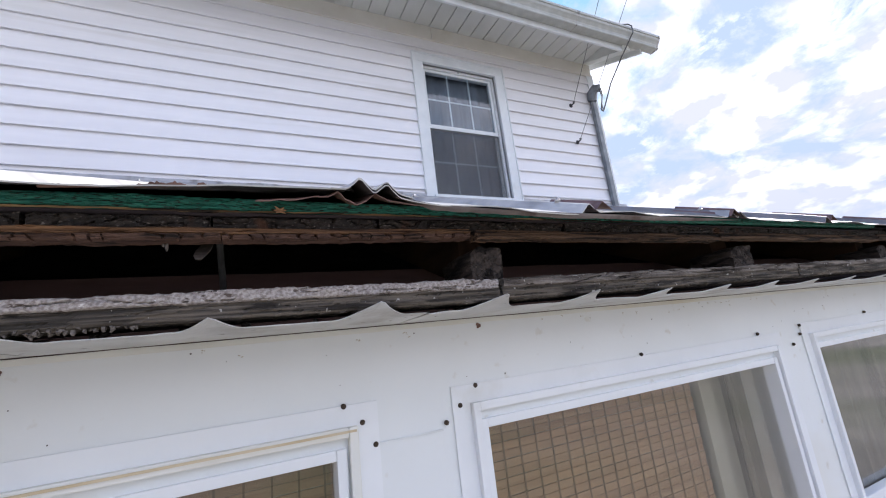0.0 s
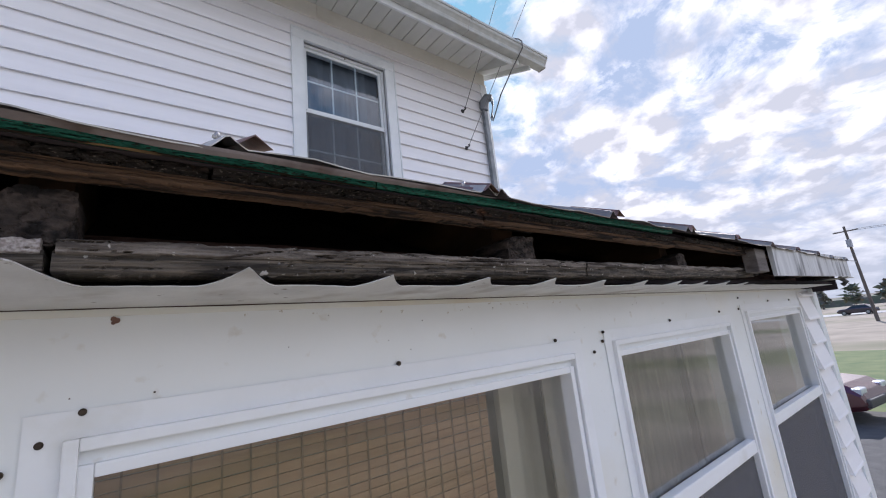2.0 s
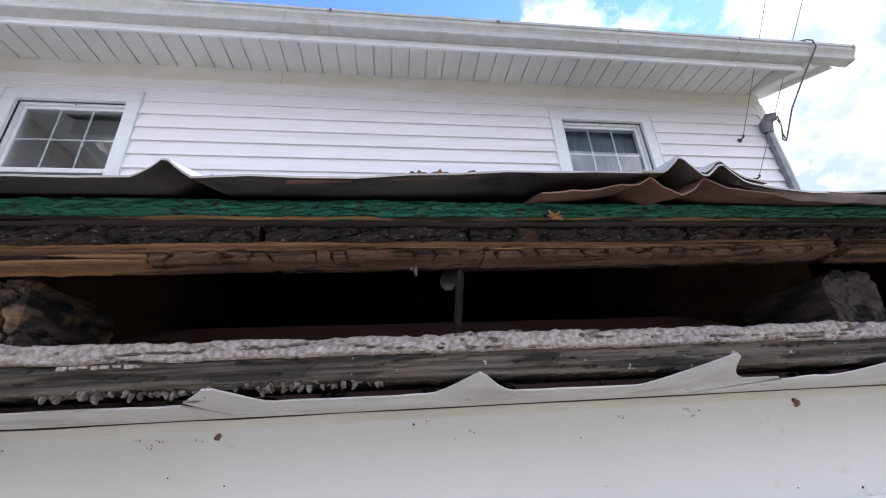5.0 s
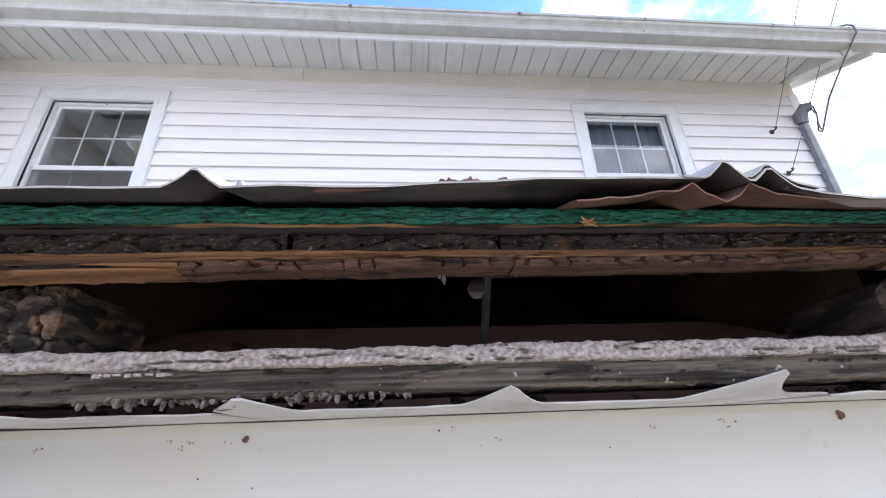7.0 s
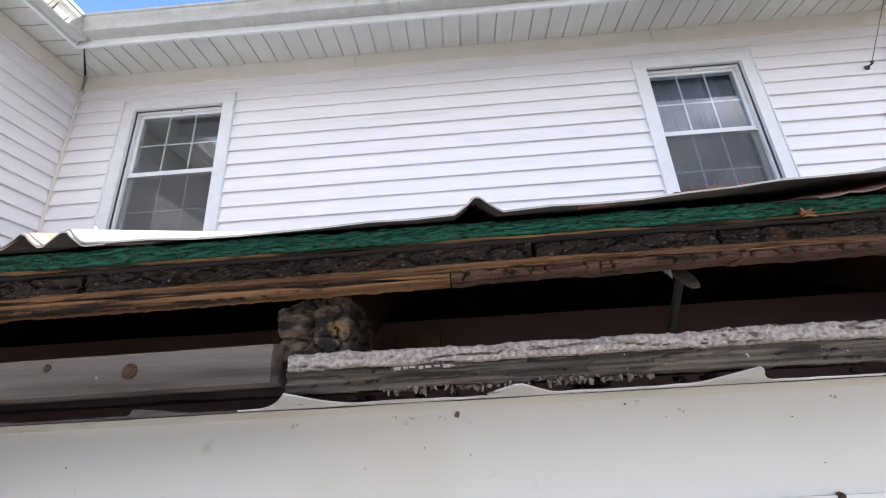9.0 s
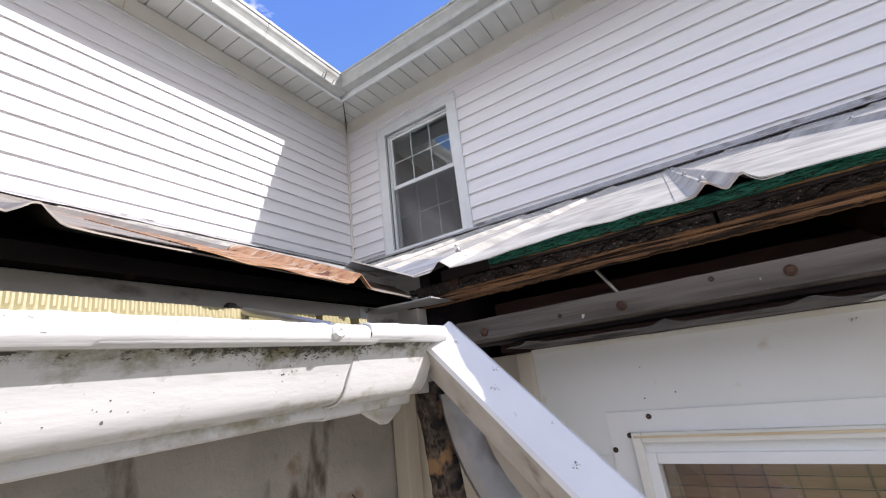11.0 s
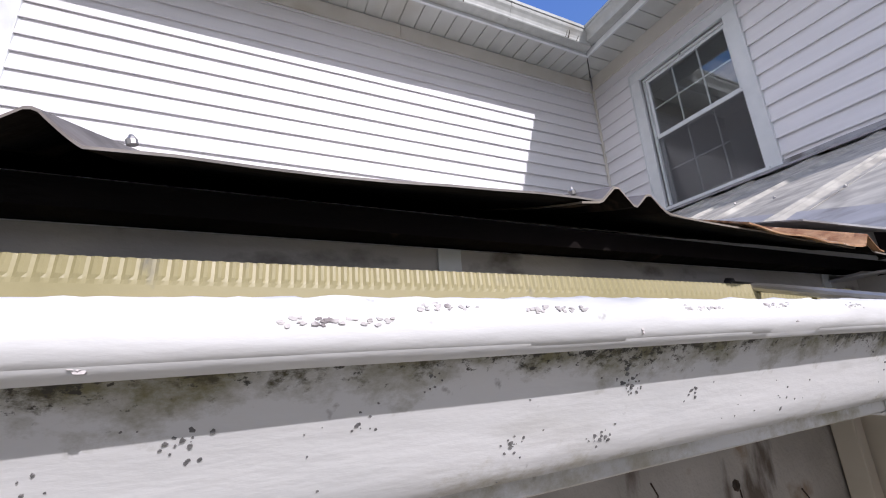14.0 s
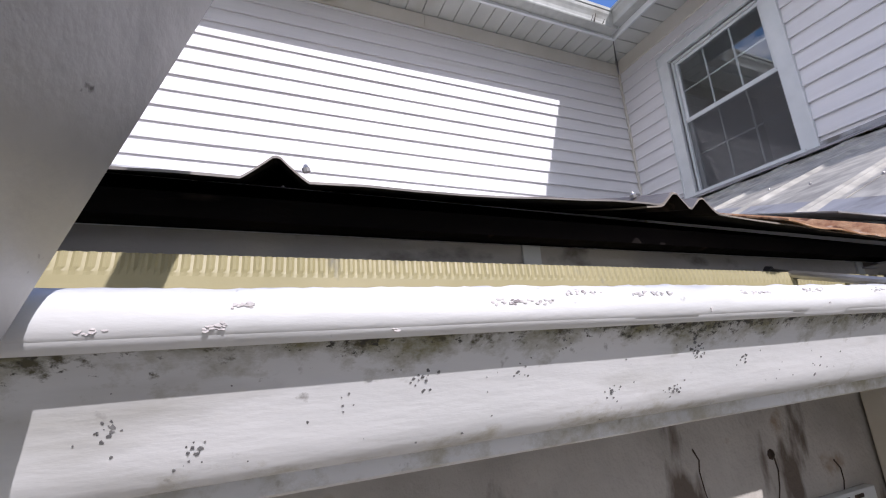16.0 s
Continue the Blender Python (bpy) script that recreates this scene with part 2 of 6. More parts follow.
M_CHAR = surf("charred_wood", (0.006, 0.005, 0.005), (0.034, 0.024, 0.020), 150, 0.6, 1.0, 260, stretch=(0.6, 1, 1.2), stain=(0.22, 0.185, 0.165), sscale=420, slo=0.605, shi=0.68, stain2=(0.085, 0.04, 0.024), s2scale=30, s2lo=0.60, s2hi=0.70)
M_CHAR_DECK = surf("sooty_deck_wood", (0.028, 0.025, 0.034), (0.075, 0.060, 0.064), 10, 0.9, 0.4, 40, stretch=(0.3, 1, 1), spec=0.2)
# near-black for the side sheets' undersides, the side deck and its edge strip
M_BLACK_UNDER = surf("near_black_underside", (0.004, 0.004, 0.004), (0.016, 0.012, 0.011), 10, 0.95, 0.4, 40, stretch=(1, 0.3, 1), spec=0.1, stain=(0.05, 0.035, 0.028), sscale=30, slo=0.62, shi=0.70)
M_SPLIT = surf("split_brown_wood", (0.075, 0.034, 0.018), (0.38, 0.20, 0.095), 60, 0.75, 1.0, 120, stretch=(0.05, 1.5, 3.2), stain=(0.022, 0.013, 0.009), sscale=70, slo=0.52, shi=0.58, sstretch=(0.10, 1, 2.6))
M_CHECKED = surf("checked_brown_wood", (0.045, 0.022, 0.017), (0.155, 0.083, 0.057), 110, 0.8, 1.0, 240, stretch=(0.2, 1.2, 2.2), stain=(0.018, 0.011, 0.008), sscale=90, slo=0.56, shi=0.63, sstretch=(0.2, 1, 2))
M_DARKSTEEL = surf("dark_steel", (0.07, 0.07, 0.072), (0.12, 0.12, 0.12), 60, 0.6, 0.2, 160, metal=0.3)
M_GREYWOOD = surf("crusted_grey_wood", (0.25, 0.215, 0.198), (0.47, 0.43, 0.41), 520, 0.9, 0.5, 600, stretch=(0.6, 1.0, 0.7), lo=0.38, hi=0.62, stain=(0.10, 0.075, 0.062), sscale=210, slo=0.62, shi=0.66, sstretch=(0.4, 1, 1.0), stain2=(0.66, 0.64, 0.63), s2scale=150, s2lo=0.66, s2hi=0.72)
M_GREYFACE = surf("weathered_board_face", (0.035, 0.029, 0.023), (0.15, 0.125, 0.10), 120, 0.8, 1.0, 240, stretch=(0.07, 1.2, 2.2), lo=0.40, hi=0.62, stain=(0.018, 0.014, 0.011), sscale=60, slo=0.53, shi=0.62, sstretch=(0.2, 1, 2.2), stain2=(0.46, 0.44, 0.41), s2scale=130, s2lo=0.67, s2hi=0.70)
M_DARKCRUST = surf("dark_weathered_crust", (0.075, 0.062, 0.054), (0.25, 0.22, 0.195), 120, 0.85, 0.8, 260, stretch=(0.10, 1, 1.6), lo=0.38, hi=0.64, stain=(0.035, 0.027, 0.022), sscale=60, slo=0.53, shi=0.60, sstretch=(0.2, 1, 1.6), stain2=(0.48, 0.46, 0.44), s2scale=110, s2lo=0.66, s2hi=0.70)
M_SPLIT_DARK = surf("dark_split_wood", (0.035, 0.020, 0.014), (0.17, 0.095, 0.052), 60, 0.75, 1.0, 120, stretch=(0.05, 1.5, 3.2), stain=(0.016, 0.010, 0.008), sscale=70, slo=0.50, shi=0.57, sstretch=(0.10, 1, 2.6))
M_FLAKE = surf("grey_wood_flakes", (0.085, 0.073, 0.063), (0.24, 0.21, 0.19), 190, 0.9, 0.8, 220)
M_SMOOTHWOOD = surf("painted_grey_board", (0.085, 0.070, 0.063), (0.19, 0.167, 0.152), 18, 0.75, 0.5, 70, stretch=(0.12, 1.2, 2), stain=(0.06, 0.048, 0.04), sscale=16, slo=0.54, shi=0.7, sstretch=(0.2, 1, 2), stain2=(0.45, 0.43, 0.41), s2scale=70, s2lo=0.68, s2hi=0.73)
M_TAIL = surf("burnt_rafter_end", (0.028, 0.023, 0.021), (0.17, 0.128, 0.098), 90, 0.85, 1.0, 230, stretch=(1, 0.25, 1.6), lo=0.38, hi=0.66, stain=(0.014, 0.012, 0.012), sscale=45, slo=0.51, shi=0.58, sstretch=(1, 0.5, 1.8), stain2=(0.34, 0.205, 0.105), s2scale=24, s2lo=0.56, s2hi=0.64)
M_TAIL_DARK = surf("charred_rafter_end", (0.020, 0.016, 0.015), (0.085, 0.064, 0.055), 70, 0.85, 0.9, 190, stretch=(1, 0.4, 1.6), stain=(0.012, 0.010, 0.010), sscale=45, slo=0.50, shi=0.60)
M_RAFTER = surf("dark_rafter", (0.025, 0.015, 0.010), (0.11, 0.062, 0.036), 14, 0.9, 0.5, 40, stretch=(1, 0.25, 1), spec=0.2)
M_BEAM = surf("dark_red_beam", (0.095, 0.055, 0.052), (0.15, 0.085, 0.078), 5, 0.8, 0.3, 40, stretch=(0.2, 1, 1))
M_TORN = surf("grimy_white_aluminium", (0.50, 0.49, 0.475), (0.66, 0.655, 0.64), 12, 0.36, 0.12, 40, stain=(0.33, 0.29, 0.245), sscale=11, slo=0.55, shi=0.74, stain2=(0.17, 0.13, 0.10), s2scale=60, s2lo=0.67, s2hi=0.72)
M_GUTTER = surf("old_white_gutter_paint", (0.73, 0.74, 0.73), (0.83, 0.835, 0.825), 22, 0.5, 0.10, 160, stretch=(1, 0.35, 1.3), stain=(0.52, 0.515, 0.475), sscale=17, slo=0.56, shi=0.74, sstretch=(1.3, 0.4, 1.6), stain2=(0.40, 0.39, 0.37), s2scale=95, s2lo=0.69, s2hi=0.76)
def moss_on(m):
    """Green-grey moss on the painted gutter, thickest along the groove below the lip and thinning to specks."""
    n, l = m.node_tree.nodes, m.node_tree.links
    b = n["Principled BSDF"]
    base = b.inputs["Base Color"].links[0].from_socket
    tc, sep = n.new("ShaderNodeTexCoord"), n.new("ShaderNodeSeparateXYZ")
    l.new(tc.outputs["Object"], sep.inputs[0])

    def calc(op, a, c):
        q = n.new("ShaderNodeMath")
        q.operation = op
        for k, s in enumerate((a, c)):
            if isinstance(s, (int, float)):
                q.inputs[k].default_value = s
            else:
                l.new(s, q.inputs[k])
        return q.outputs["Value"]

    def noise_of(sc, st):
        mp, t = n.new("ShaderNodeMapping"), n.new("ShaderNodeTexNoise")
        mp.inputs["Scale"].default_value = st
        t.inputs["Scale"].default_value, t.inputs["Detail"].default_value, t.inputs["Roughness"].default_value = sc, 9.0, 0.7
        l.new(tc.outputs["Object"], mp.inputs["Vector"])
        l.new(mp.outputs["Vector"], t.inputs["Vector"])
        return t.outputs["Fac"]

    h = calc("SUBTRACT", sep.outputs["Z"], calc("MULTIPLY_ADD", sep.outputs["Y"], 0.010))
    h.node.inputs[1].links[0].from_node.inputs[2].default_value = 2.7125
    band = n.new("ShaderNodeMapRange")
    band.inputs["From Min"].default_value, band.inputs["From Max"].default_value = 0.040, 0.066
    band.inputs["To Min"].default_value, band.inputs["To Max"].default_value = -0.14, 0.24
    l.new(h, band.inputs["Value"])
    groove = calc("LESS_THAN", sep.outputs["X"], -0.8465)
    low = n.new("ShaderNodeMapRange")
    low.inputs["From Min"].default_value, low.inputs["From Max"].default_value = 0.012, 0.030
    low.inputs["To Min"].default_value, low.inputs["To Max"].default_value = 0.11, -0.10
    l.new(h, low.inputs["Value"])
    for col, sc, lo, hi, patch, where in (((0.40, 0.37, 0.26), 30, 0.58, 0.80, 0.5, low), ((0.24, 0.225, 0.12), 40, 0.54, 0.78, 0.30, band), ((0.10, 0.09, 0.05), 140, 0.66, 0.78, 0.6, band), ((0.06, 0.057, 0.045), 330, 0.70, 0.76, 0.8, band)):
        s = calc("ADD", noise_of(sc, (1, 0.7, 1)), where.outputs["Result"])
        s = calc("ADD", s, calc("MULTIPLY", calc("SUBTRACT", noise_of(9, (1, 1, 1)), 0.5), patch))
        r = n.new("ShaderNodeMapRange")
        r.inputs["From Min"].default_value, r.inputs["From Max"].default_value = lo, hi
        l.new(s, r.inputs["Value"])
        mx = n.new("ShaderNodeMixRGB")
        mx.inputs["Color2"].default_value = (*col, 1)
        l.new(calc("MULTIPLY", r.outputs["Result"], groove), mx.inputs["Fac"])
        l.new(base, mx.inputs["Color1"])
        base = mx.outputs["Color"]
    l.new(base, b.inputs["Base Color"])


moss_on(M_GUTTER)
M_YELLOW = surf("yellow_vinyl_strip", (0.37, 0.33, 0.17), (0.45, 0.40, 0.225), 10, 0.45, 0.05, 60, stain=(0.23, 0.225, 0.19), sscale=38, slo=0.61, shi=0.69, sstretch=(1, 1, 0.5))
M_GREYBOARD = surf("dirty_grey_fascia", (0.42, 0.405, 0.39), (0.56, 0.545, 0.525), 12, 0.7, 0.2, 70, stain=(0.20, 0.185, 0.17), sscale=26, slo=0.59, shi=0.68, stretch=(1, 0.6, 1))
M_STUCCO = surf("stained_cement_wall", (0.40, 0.375, 0.335), (0.54, 0.51, 0.46), 9, 0.85, 0.4, 80, stain=(0.15, 0.12, 0.095), sscale=7.5, slo=0.575, shi=0.625, sstretch=(1, 1.3, 0.45), stain2=(0.30, 0.21, 0.13), s2scale=9, s2lo=0.63, s2hi=0.71)
M_CREAM = surf("cream_corner_panel", (0.66, 0.60, 0.49), (0.75, 0.70, 0.61), 5, 0.6, 0.08, 50, stain=(0.46, 0.36, 0.25), sscale=5, slo=0.6, shi=0.8)
M_SPOUT = surf("white_downspout_paint", (0.76, 0.77, 0.80), (0.84, 0.85, 0.88), 8, 0.4, 0.06, 70, stain=(0.28, 0.28, 0.28), sscale=30, slo=0.69, shi=0.74)
M_SCAR = surf("worn_lip_metal", (0.46, 0.44, 0.43), (0.66, 0.62, 0.61), 160, 0.6, 0.3, 200, stain=(0.30, 0.27, 0.27), sscale=120, slo=0.55, shi=0.62)
M_CHIP = surf("grey_primer_chip", (0.11, 0.11, 0.11), (0.24, 0.24, 0.235), 260, 0.7, 0.4, 300)
M_SPOUT_SIDE = surf("grey_spout_side_with_grime", (0.48, 0.45, 0.41), (0.62, 0.59, 0.55), 22, 0.6, 0.2, 90, stain=(0.20, 0.15, 0.11), sscale=14, slo=0.56, shi=0.70)
M_RUSTED = surf("rusty_steel", (0.05, 0.026, 0.018), (0.13, 0.07, 0.045), 90, 0.75, 0.5, 200, metal=0.3)
M_SCREW = surf("dark_screw", (0.03, 0.022, 0.018), (0.09, 0.06, 0.04), 90, 0.5, 0.2, 200, metal=0.5)
M_MAST = surf("blue_grey_metal", (0.16, 0.18, 0.20), (0.26, 0.28, 0.30), 12, 0.5, 0.1, 60, metal=0.3)
M_STEEL = surf("dull_steel", (0.34, 0.33, 0.32), (0.50, 0.49, 0.47), 40, 0.4, 0.1, 120, metal=0.8)
M_LADDER = surf("aluminium_ladder", (0.36, 0.355, 0.35), (0.47, 0.465, 0.46), 22, 0.45, 0.08, 160, metal=0.5, stain=(0.24, 0.235, 0.23), sscale=9, slo=0.56, shi=0.74, stain2=(0.18, 0.17, 0.165), s2scale=70, s2lo=0.68, s2hi=0.72)
M_WIRE = surf("grey_wire", (0.10, 0.10, 0.10), (0.16, 0.16, 0.16), 30, 0.5, 0.0)
M_CABLE = surf("black_cable", (0.03, 0.03, 0.035), (0.06, 0.06, 0.065), 30, 0.5, 0.0)
M_ROOM = surf("room_plaster", (0.74, 0.75, 0.73), (0.80, 0.80, 0.78), 3, 0.8, 0.05, 40)
M_DIMROOM = surf("porch_room_wall", (0.62, 0.59, 0.52), (0.70, 0.67, 0.60), 3, 0.8, 0.05, 40)
M_CURTAIN = surf("grey_curtain", (0.17, 0.19, 0.23), (0.25, 0.27, 0.31), 6, 0.9, 0.1, 60, stretch=(6, 1, 0.4))
M_BAMBOO = surf("bamboo_blind", (0.40, 0.225, 0.125), (0.55, 0.345, 0.205), 9, 0.6, 0.2, 120, stretch=(0.5, 1, 12), vary=0.08)
M_SHEER = surf("pale_sheer_curtain", (0.27, 0.25, 0.20), (0.38, 0.355, 0.29), 8, 0.9, 0.1, 60, stretch=(7, 1, 0.3))
M_CORD = surf("blind_cord", (0.22, 0.13, 0.075), (0.31, 0.19, 0.115), 30, 0.8, 0.1)
M_SHINGLE = surf("grey_shingles", (0.10, 0.10, 0.10), (0.18, 0.175, 0.17), 20, 0.9, 0.5, 60)
M_GROUND = surf("dry_grass_field", (0.21, 0.175, 0.13), (0.34, 0.285, 0.215), 0.35, 0.95, 0.6, 6, stain=(0.15, 0.15, 0.075), sscale=0.05, slo=0.52, shi=0.66)
M_LAWN = surf("green_lawn", (0.07, 0.12, 0.03), (0.14, 0.17, 0.055), 1.2, 0.95, 0.6, 8)
M_ASPHALT = surf("asphalt", (0.045, 0.045, 0.047), (0.075, 0.074, 0.073), 4, 0.9, 0.4, 80)
M_CONCRETE = surf("pale_concrete", (0.36, 0.35, 0.33), (0.46, 0.45, 0.42), 2, 0.9, 0.2, 40)
M_FOLIAGE = surf("bare_brown_woods", (0.17, 0.15, 0.115), (0.25, 0.22, 0.17), 0.6, 0.95, 0.5, 4, stain=(0.15, 0.17, 0.11), sscale=0.25, slo=0.5, shi=0.6)
M_POLE = surf("grey_pole_wood", (0.11, 0.085, 0.065), (0.19, 0.155, 0.125), 6, 0.85, 0.3, 30, stretch=(3, 3, 0.2))
M_CAR_RED = surf("maroon_car_paint", (0.06, 0.012, 0.016), (0.08, 0.016, 0.02), 3, 0.25, 0.0, spec=0.8)
M_CAR_DARK = surf("dark_car_paint", (0.05, 0.03, 0.03), (0.07, 0.04, 0.04), 3, 0.25, 0.0, spec=0.8)
M_CAR_GREY = surf("silver_car_paint", (0.30, 0.31, 0.33), (0.36, 0.37, 0.39), 3, 0.25, 0.0, metal=0.4)
M_RUBBER = surf("tyre_rubber", (0.018, 0.018, 0.018), (0.03, 0.03, 0.03), 20, 0.85, 0.1)
M_CARGLASS = surf("dark_car_glass", (0.02, 0.022, 0.025), (0.03, 0.032, 0.035), 3, 0.08, 0.0)
M_LAMPLENS = surf("headlight_lens", (0.55, 0.57, 0.60), (0.75, 0.77, 0.80), 14, 0.12, 0.0, metal=0.3)
M_BLUE = surf("pale_blue_metal_wall", (0.36, 0.45, 0.58), (0.42, 0.50, 0.62), 2, 0.6, 0.05, 20)
M_GLASS = glass_mat("window_glass", (0.84, 0.88, 0.91), 0.05)
M_GLASS_BRIGHT = glass_mat("reflecting_window_glass", (0.88, 0.90, 0.90), 0.13)
M_GLASS_LOW = glass_mat("porch_glass", (0.88, 0.88, 0.85), 0.10)
M_SCREEN = screen_mat("insect_screen", (0.17, 0.17, 0.18), 0.35)
M_SCREEN_UP = screen_mat("upper_insect_screen", (0.15, 0.15, 0.155), 0.66)


# ---- building helpers ----
def thing(name, at, label="", category="", group="", kind=""):
    ob = new(name)
    ob.location = at
    ob.empty_display_size = 0.05
    return tagged(ob, label, category, group, kind)


def link_mesh(name, bm, material, smooth=False):
    me = bpy.data.meshes.new(name)
    if smooth:
        for e in bm.edges:
            e.smooth = len(e.link_faces) == 2 and e.calc_face_angle(0.0) < 0.62
    bm.to_mesh(me)
    bm.free()
    me.materials.append(material)
    if smooth:
        me.polygons.foreach_set("use_smooth", [True] * len(me.polygons))
    return new(name, me)


def world_at(ob):
    p = Vector(ob.location)
    m = Matrix.Translation(p) if ob.parent is None else world_at(ob.parent) @ ob.matrix_parent_inverse @ Matrix.Translation(p)
    return m


def part(name, bm, material, parent, label="", smooth=False):
    """Links a bmesh drawn in world metres as one mesh under a thing or a part."""
    ob = link_mesh(name, bm, material, smooth)
    ob.parent = parent
    ob.matrix_parent_inverse = world_at(parent).inverted()
    return tagged(ob, label)


def solo(name, bm, material, label="", category="", kind="", group="", smooth=False):
    return tagged(link_mesh(name, bm, material, smooth), label, category, group, kind)


def quad(bm, *pts):
    return bm.faces.new([bm.verts.new(p) for p in pts])


def box(bm, x0, x1, y0, y1, z0, z1, bevel=0.0):
    r = bmesh.ops.create_cube(bm, size=1.0)
    for v in r["verts"]:
        v.co = Vector((x0 + (v.co.x + 0.5) * (x1 - x0), y0 + (v.co.y + 0.5) * (y1 - y0), z0 + (v.co.z + 0.5) * (z1 - z0)))
    if bevel > 0:
        es = list({e for v in r["verts"] for e in v.link_edges})
        bmesh.ops.bevel(bm, geom=es, offset=bevel, segments=2, affect="EDGES", profile=0.6)
    return bm


def boxed(*a, **k):
    return box(bmesh.new(), *a, **k)


def frame_box(bm, x0, x1, z0, z1, w, y0, y1, wb=None, wt=None):
    """Four bars round an opening in the plane y."""
    wb, wt = (w if wb is None else wb), (w if wt is None else wt)
    box(bm, x0, x0 + w, y0, y1, z0, z1, 0.002)
    box(bm, x1 - w, x1, y0, y1, z0, z1, 0.002)
    box(bm, x0 + w, x1 - w, y0 + 0.001, y1, z0, z0 + wb, 0.002)
    box(bm, x0 + w, x1 - w, y0 + 0.001, y1, z1 - wt, z1, 0.002)
    return bm


def swept(bm, rings, close_ring=True, caps=True):
    """Skins a list of rings of points."""
    vs = [[bm.verts.new(p) for p in ring] for ring in rings]
    k = len(vs[0])
    for a, b in zip(vs, vs[1:]):
        for i in range(k if close_ring else k - 1):
            j = (i + 1) % k
            bm.faces.new((a[i], a[j], b[j], b[i]))
    if caps and close_ring:
        bm.faces.new(list(reversed(vs[0])))
        bm.faces.new(vs[-1])
    bmesh.ops.recalc_face_normals(bm, faces=bm.faces)
    return bm


def tube(bm, pts, r, n=8):
    pts = [Vector(p) for p in pts]
    rings = []
    for i, p in enumerate(pts):
        d = (pts[min(i + 1, len(pts) - 1)] - pts[max(i - 1, 0)]).normalized()
        a = d.orthogonal().normalized() if i == 0 else (a - d * a.dot(d)).normalized()
        b = d.cross(a)
        rr = r[i] if isinstance(r, (list, tuple)) else r
        rings.append([p + rr * (math.cos(2 * math.pi * j / n) * a + math.sin(2 * math.pi * j / n) * b) for j in range(n)])
    return swept(bm, rings)


def sag(p, q, drop, n=16):
    p, q = Vector(p), Vector(q)
    return [p.lerp(q, i / n) - Vector((0, 0, drop * 4 * (i / n) * (1 - i / n))) for i in range(n + 1)]


def head(bm, c, way, r, h=0.003, n=8):
    """A low domed screw head at c, standing out along way."""
    c, way = Vector(c), Vector(way).normalized()
    a = way.orthogonal().normalized()
    b = way.cross(a)
    rings = [[c + way * d + rr * (math.cos(2 * math.pi * j / n) * a + math.sin(2 * math.pi * j / n) * b) for j in range(n)] for d, rr in ((-0.002, r), (h * 0.4, r), (h, r * 0.55))]
    return swept(bm, rings)


def wall_mesh(face, back, a0, a1, z0, z1, holes=(), along="x"):
    """A slab with openings cut through it; face and back are its two planes."""
    us = sorted({a0, a1, *[h[0] for h in holes], *[h[1] for h in holes]})
    zs = sorted({z0, z1, *[h[2] for h in holes], *[h[3] for h in holes]})
    bm = bmesh.new()
    p = (lambda u, d, z: (u, d, z)) if along == "x" else (lambda u, d, z: (d, u, z))

    def solid(i, j):
        if not (0 <= i < len(us) - 1 and 0 <= j < len(zs) - 1):
            return False
        u, z = (us[i] + us[i + 1]) / 2, (zs[j] + zs[j + 1]) / 2
        return not any(h[0] < u < h[1] and h[2] < z < h[3] for h in holes)

    for i in range(len(us) - 1):
        for j in range(len(zs) - 1):
            if not solid(i, j):
                continue
            u0, u1, w0, w1 = us[i], us[i + 1], zs[j], zs[j + 1]
            for d in (face, back):
                quad(bm, p(u0, d, w0), p(u1, d, w0), p(u1, d, w1), p(u0, d, w1))
            for di, dj, e in ((-1, 0, (u0, w0, u0, w1)), (1, 0, (u1, w0, u1, w1)), (0, -1, (u0, w0, u1, w0)), (0, 1, (u0, w1, u1, w1))):
                if not solid(i + di, j + dj):
                    quad(bm, p(e[0], face, e[1]), p(e[0], back, e[1]), p(e[2], back, e[3]), p(e[2], face, e[3]))
    bmesh.ops.remove_doubles(bm, verts=bm.verts, dist=1e-5)
    bmesh.ops.recalc_face_normals(bm, faces=bm.faces)
    return bm


COURSE, LAP_Z = 0.126, 4.610


def siding_course(a0, a1, z, face, out, along="x", lip=0.013, top=None, course=COURSE):
    """One lapped course; out is +1 or -1, the way it faces across the wall."""
    zt = z + course + 0.006 if top is None else top
    prof = [(0.0, zt), (0.0015, zt), (lip * 0.86, z + 0.016), (lip, z + 0.008), (lip, z), (lip - 0.004, z - 0.001), (lip - 0.004, z + 0.006), (0.0, z + 0.006)]
    bm = bmesh.new()
    p = (lambda u, d, zz: (u, face + out * d, zz)) if along == "x" else (lambda u, d, zz: (face + out * d, u, zz))
    n = max(1, int(abs(a1 - a0) / 0.6))
    rings = []
    for i in range(n + 1):
        u = a0 + (a1 - a0) * i / n
        w = 0.0012 * noise.noise((u * 1.3, z * 9.0, face))
        rings.append([p(u, d + (w if d > 0.002 else 0), zz + w * 0.5) for d, zz in prof])
    return swept(bm, rings)


def siding(wall, a0, a1, z0, z1, face, out, along="x", gaps=(), lip=0.022, phase=0.0, course=COURSE):
    """All courses of a wall as boards of their own, broken at openings (u0, u1, z0, z1)."""
    k = math.floor((z0 - LAP_Z - phase) / course)
    while LAP_Z + phase + k * course < z1 - 0.01:
        z = LAP_Z + phase + k * course
        top = min(z + course + 0.006, z1)
        cuts = [(g[0], g[1]) for g in gaps if g[2] < z + course * 0.5 < g[3]]
        u = a0
        for c0, c1 in sorted(cuts) + [(a1, a1)]:
            if c0 - u > 0.02:
                part("siding_board", siding_course(u, c0, z, face, out, along, lip * (1.0 if k % 2 == 0 else 0.9), top if top < z + course else None, course), M_SIDING, wall)
            u = max(u, c1)
        k += 1

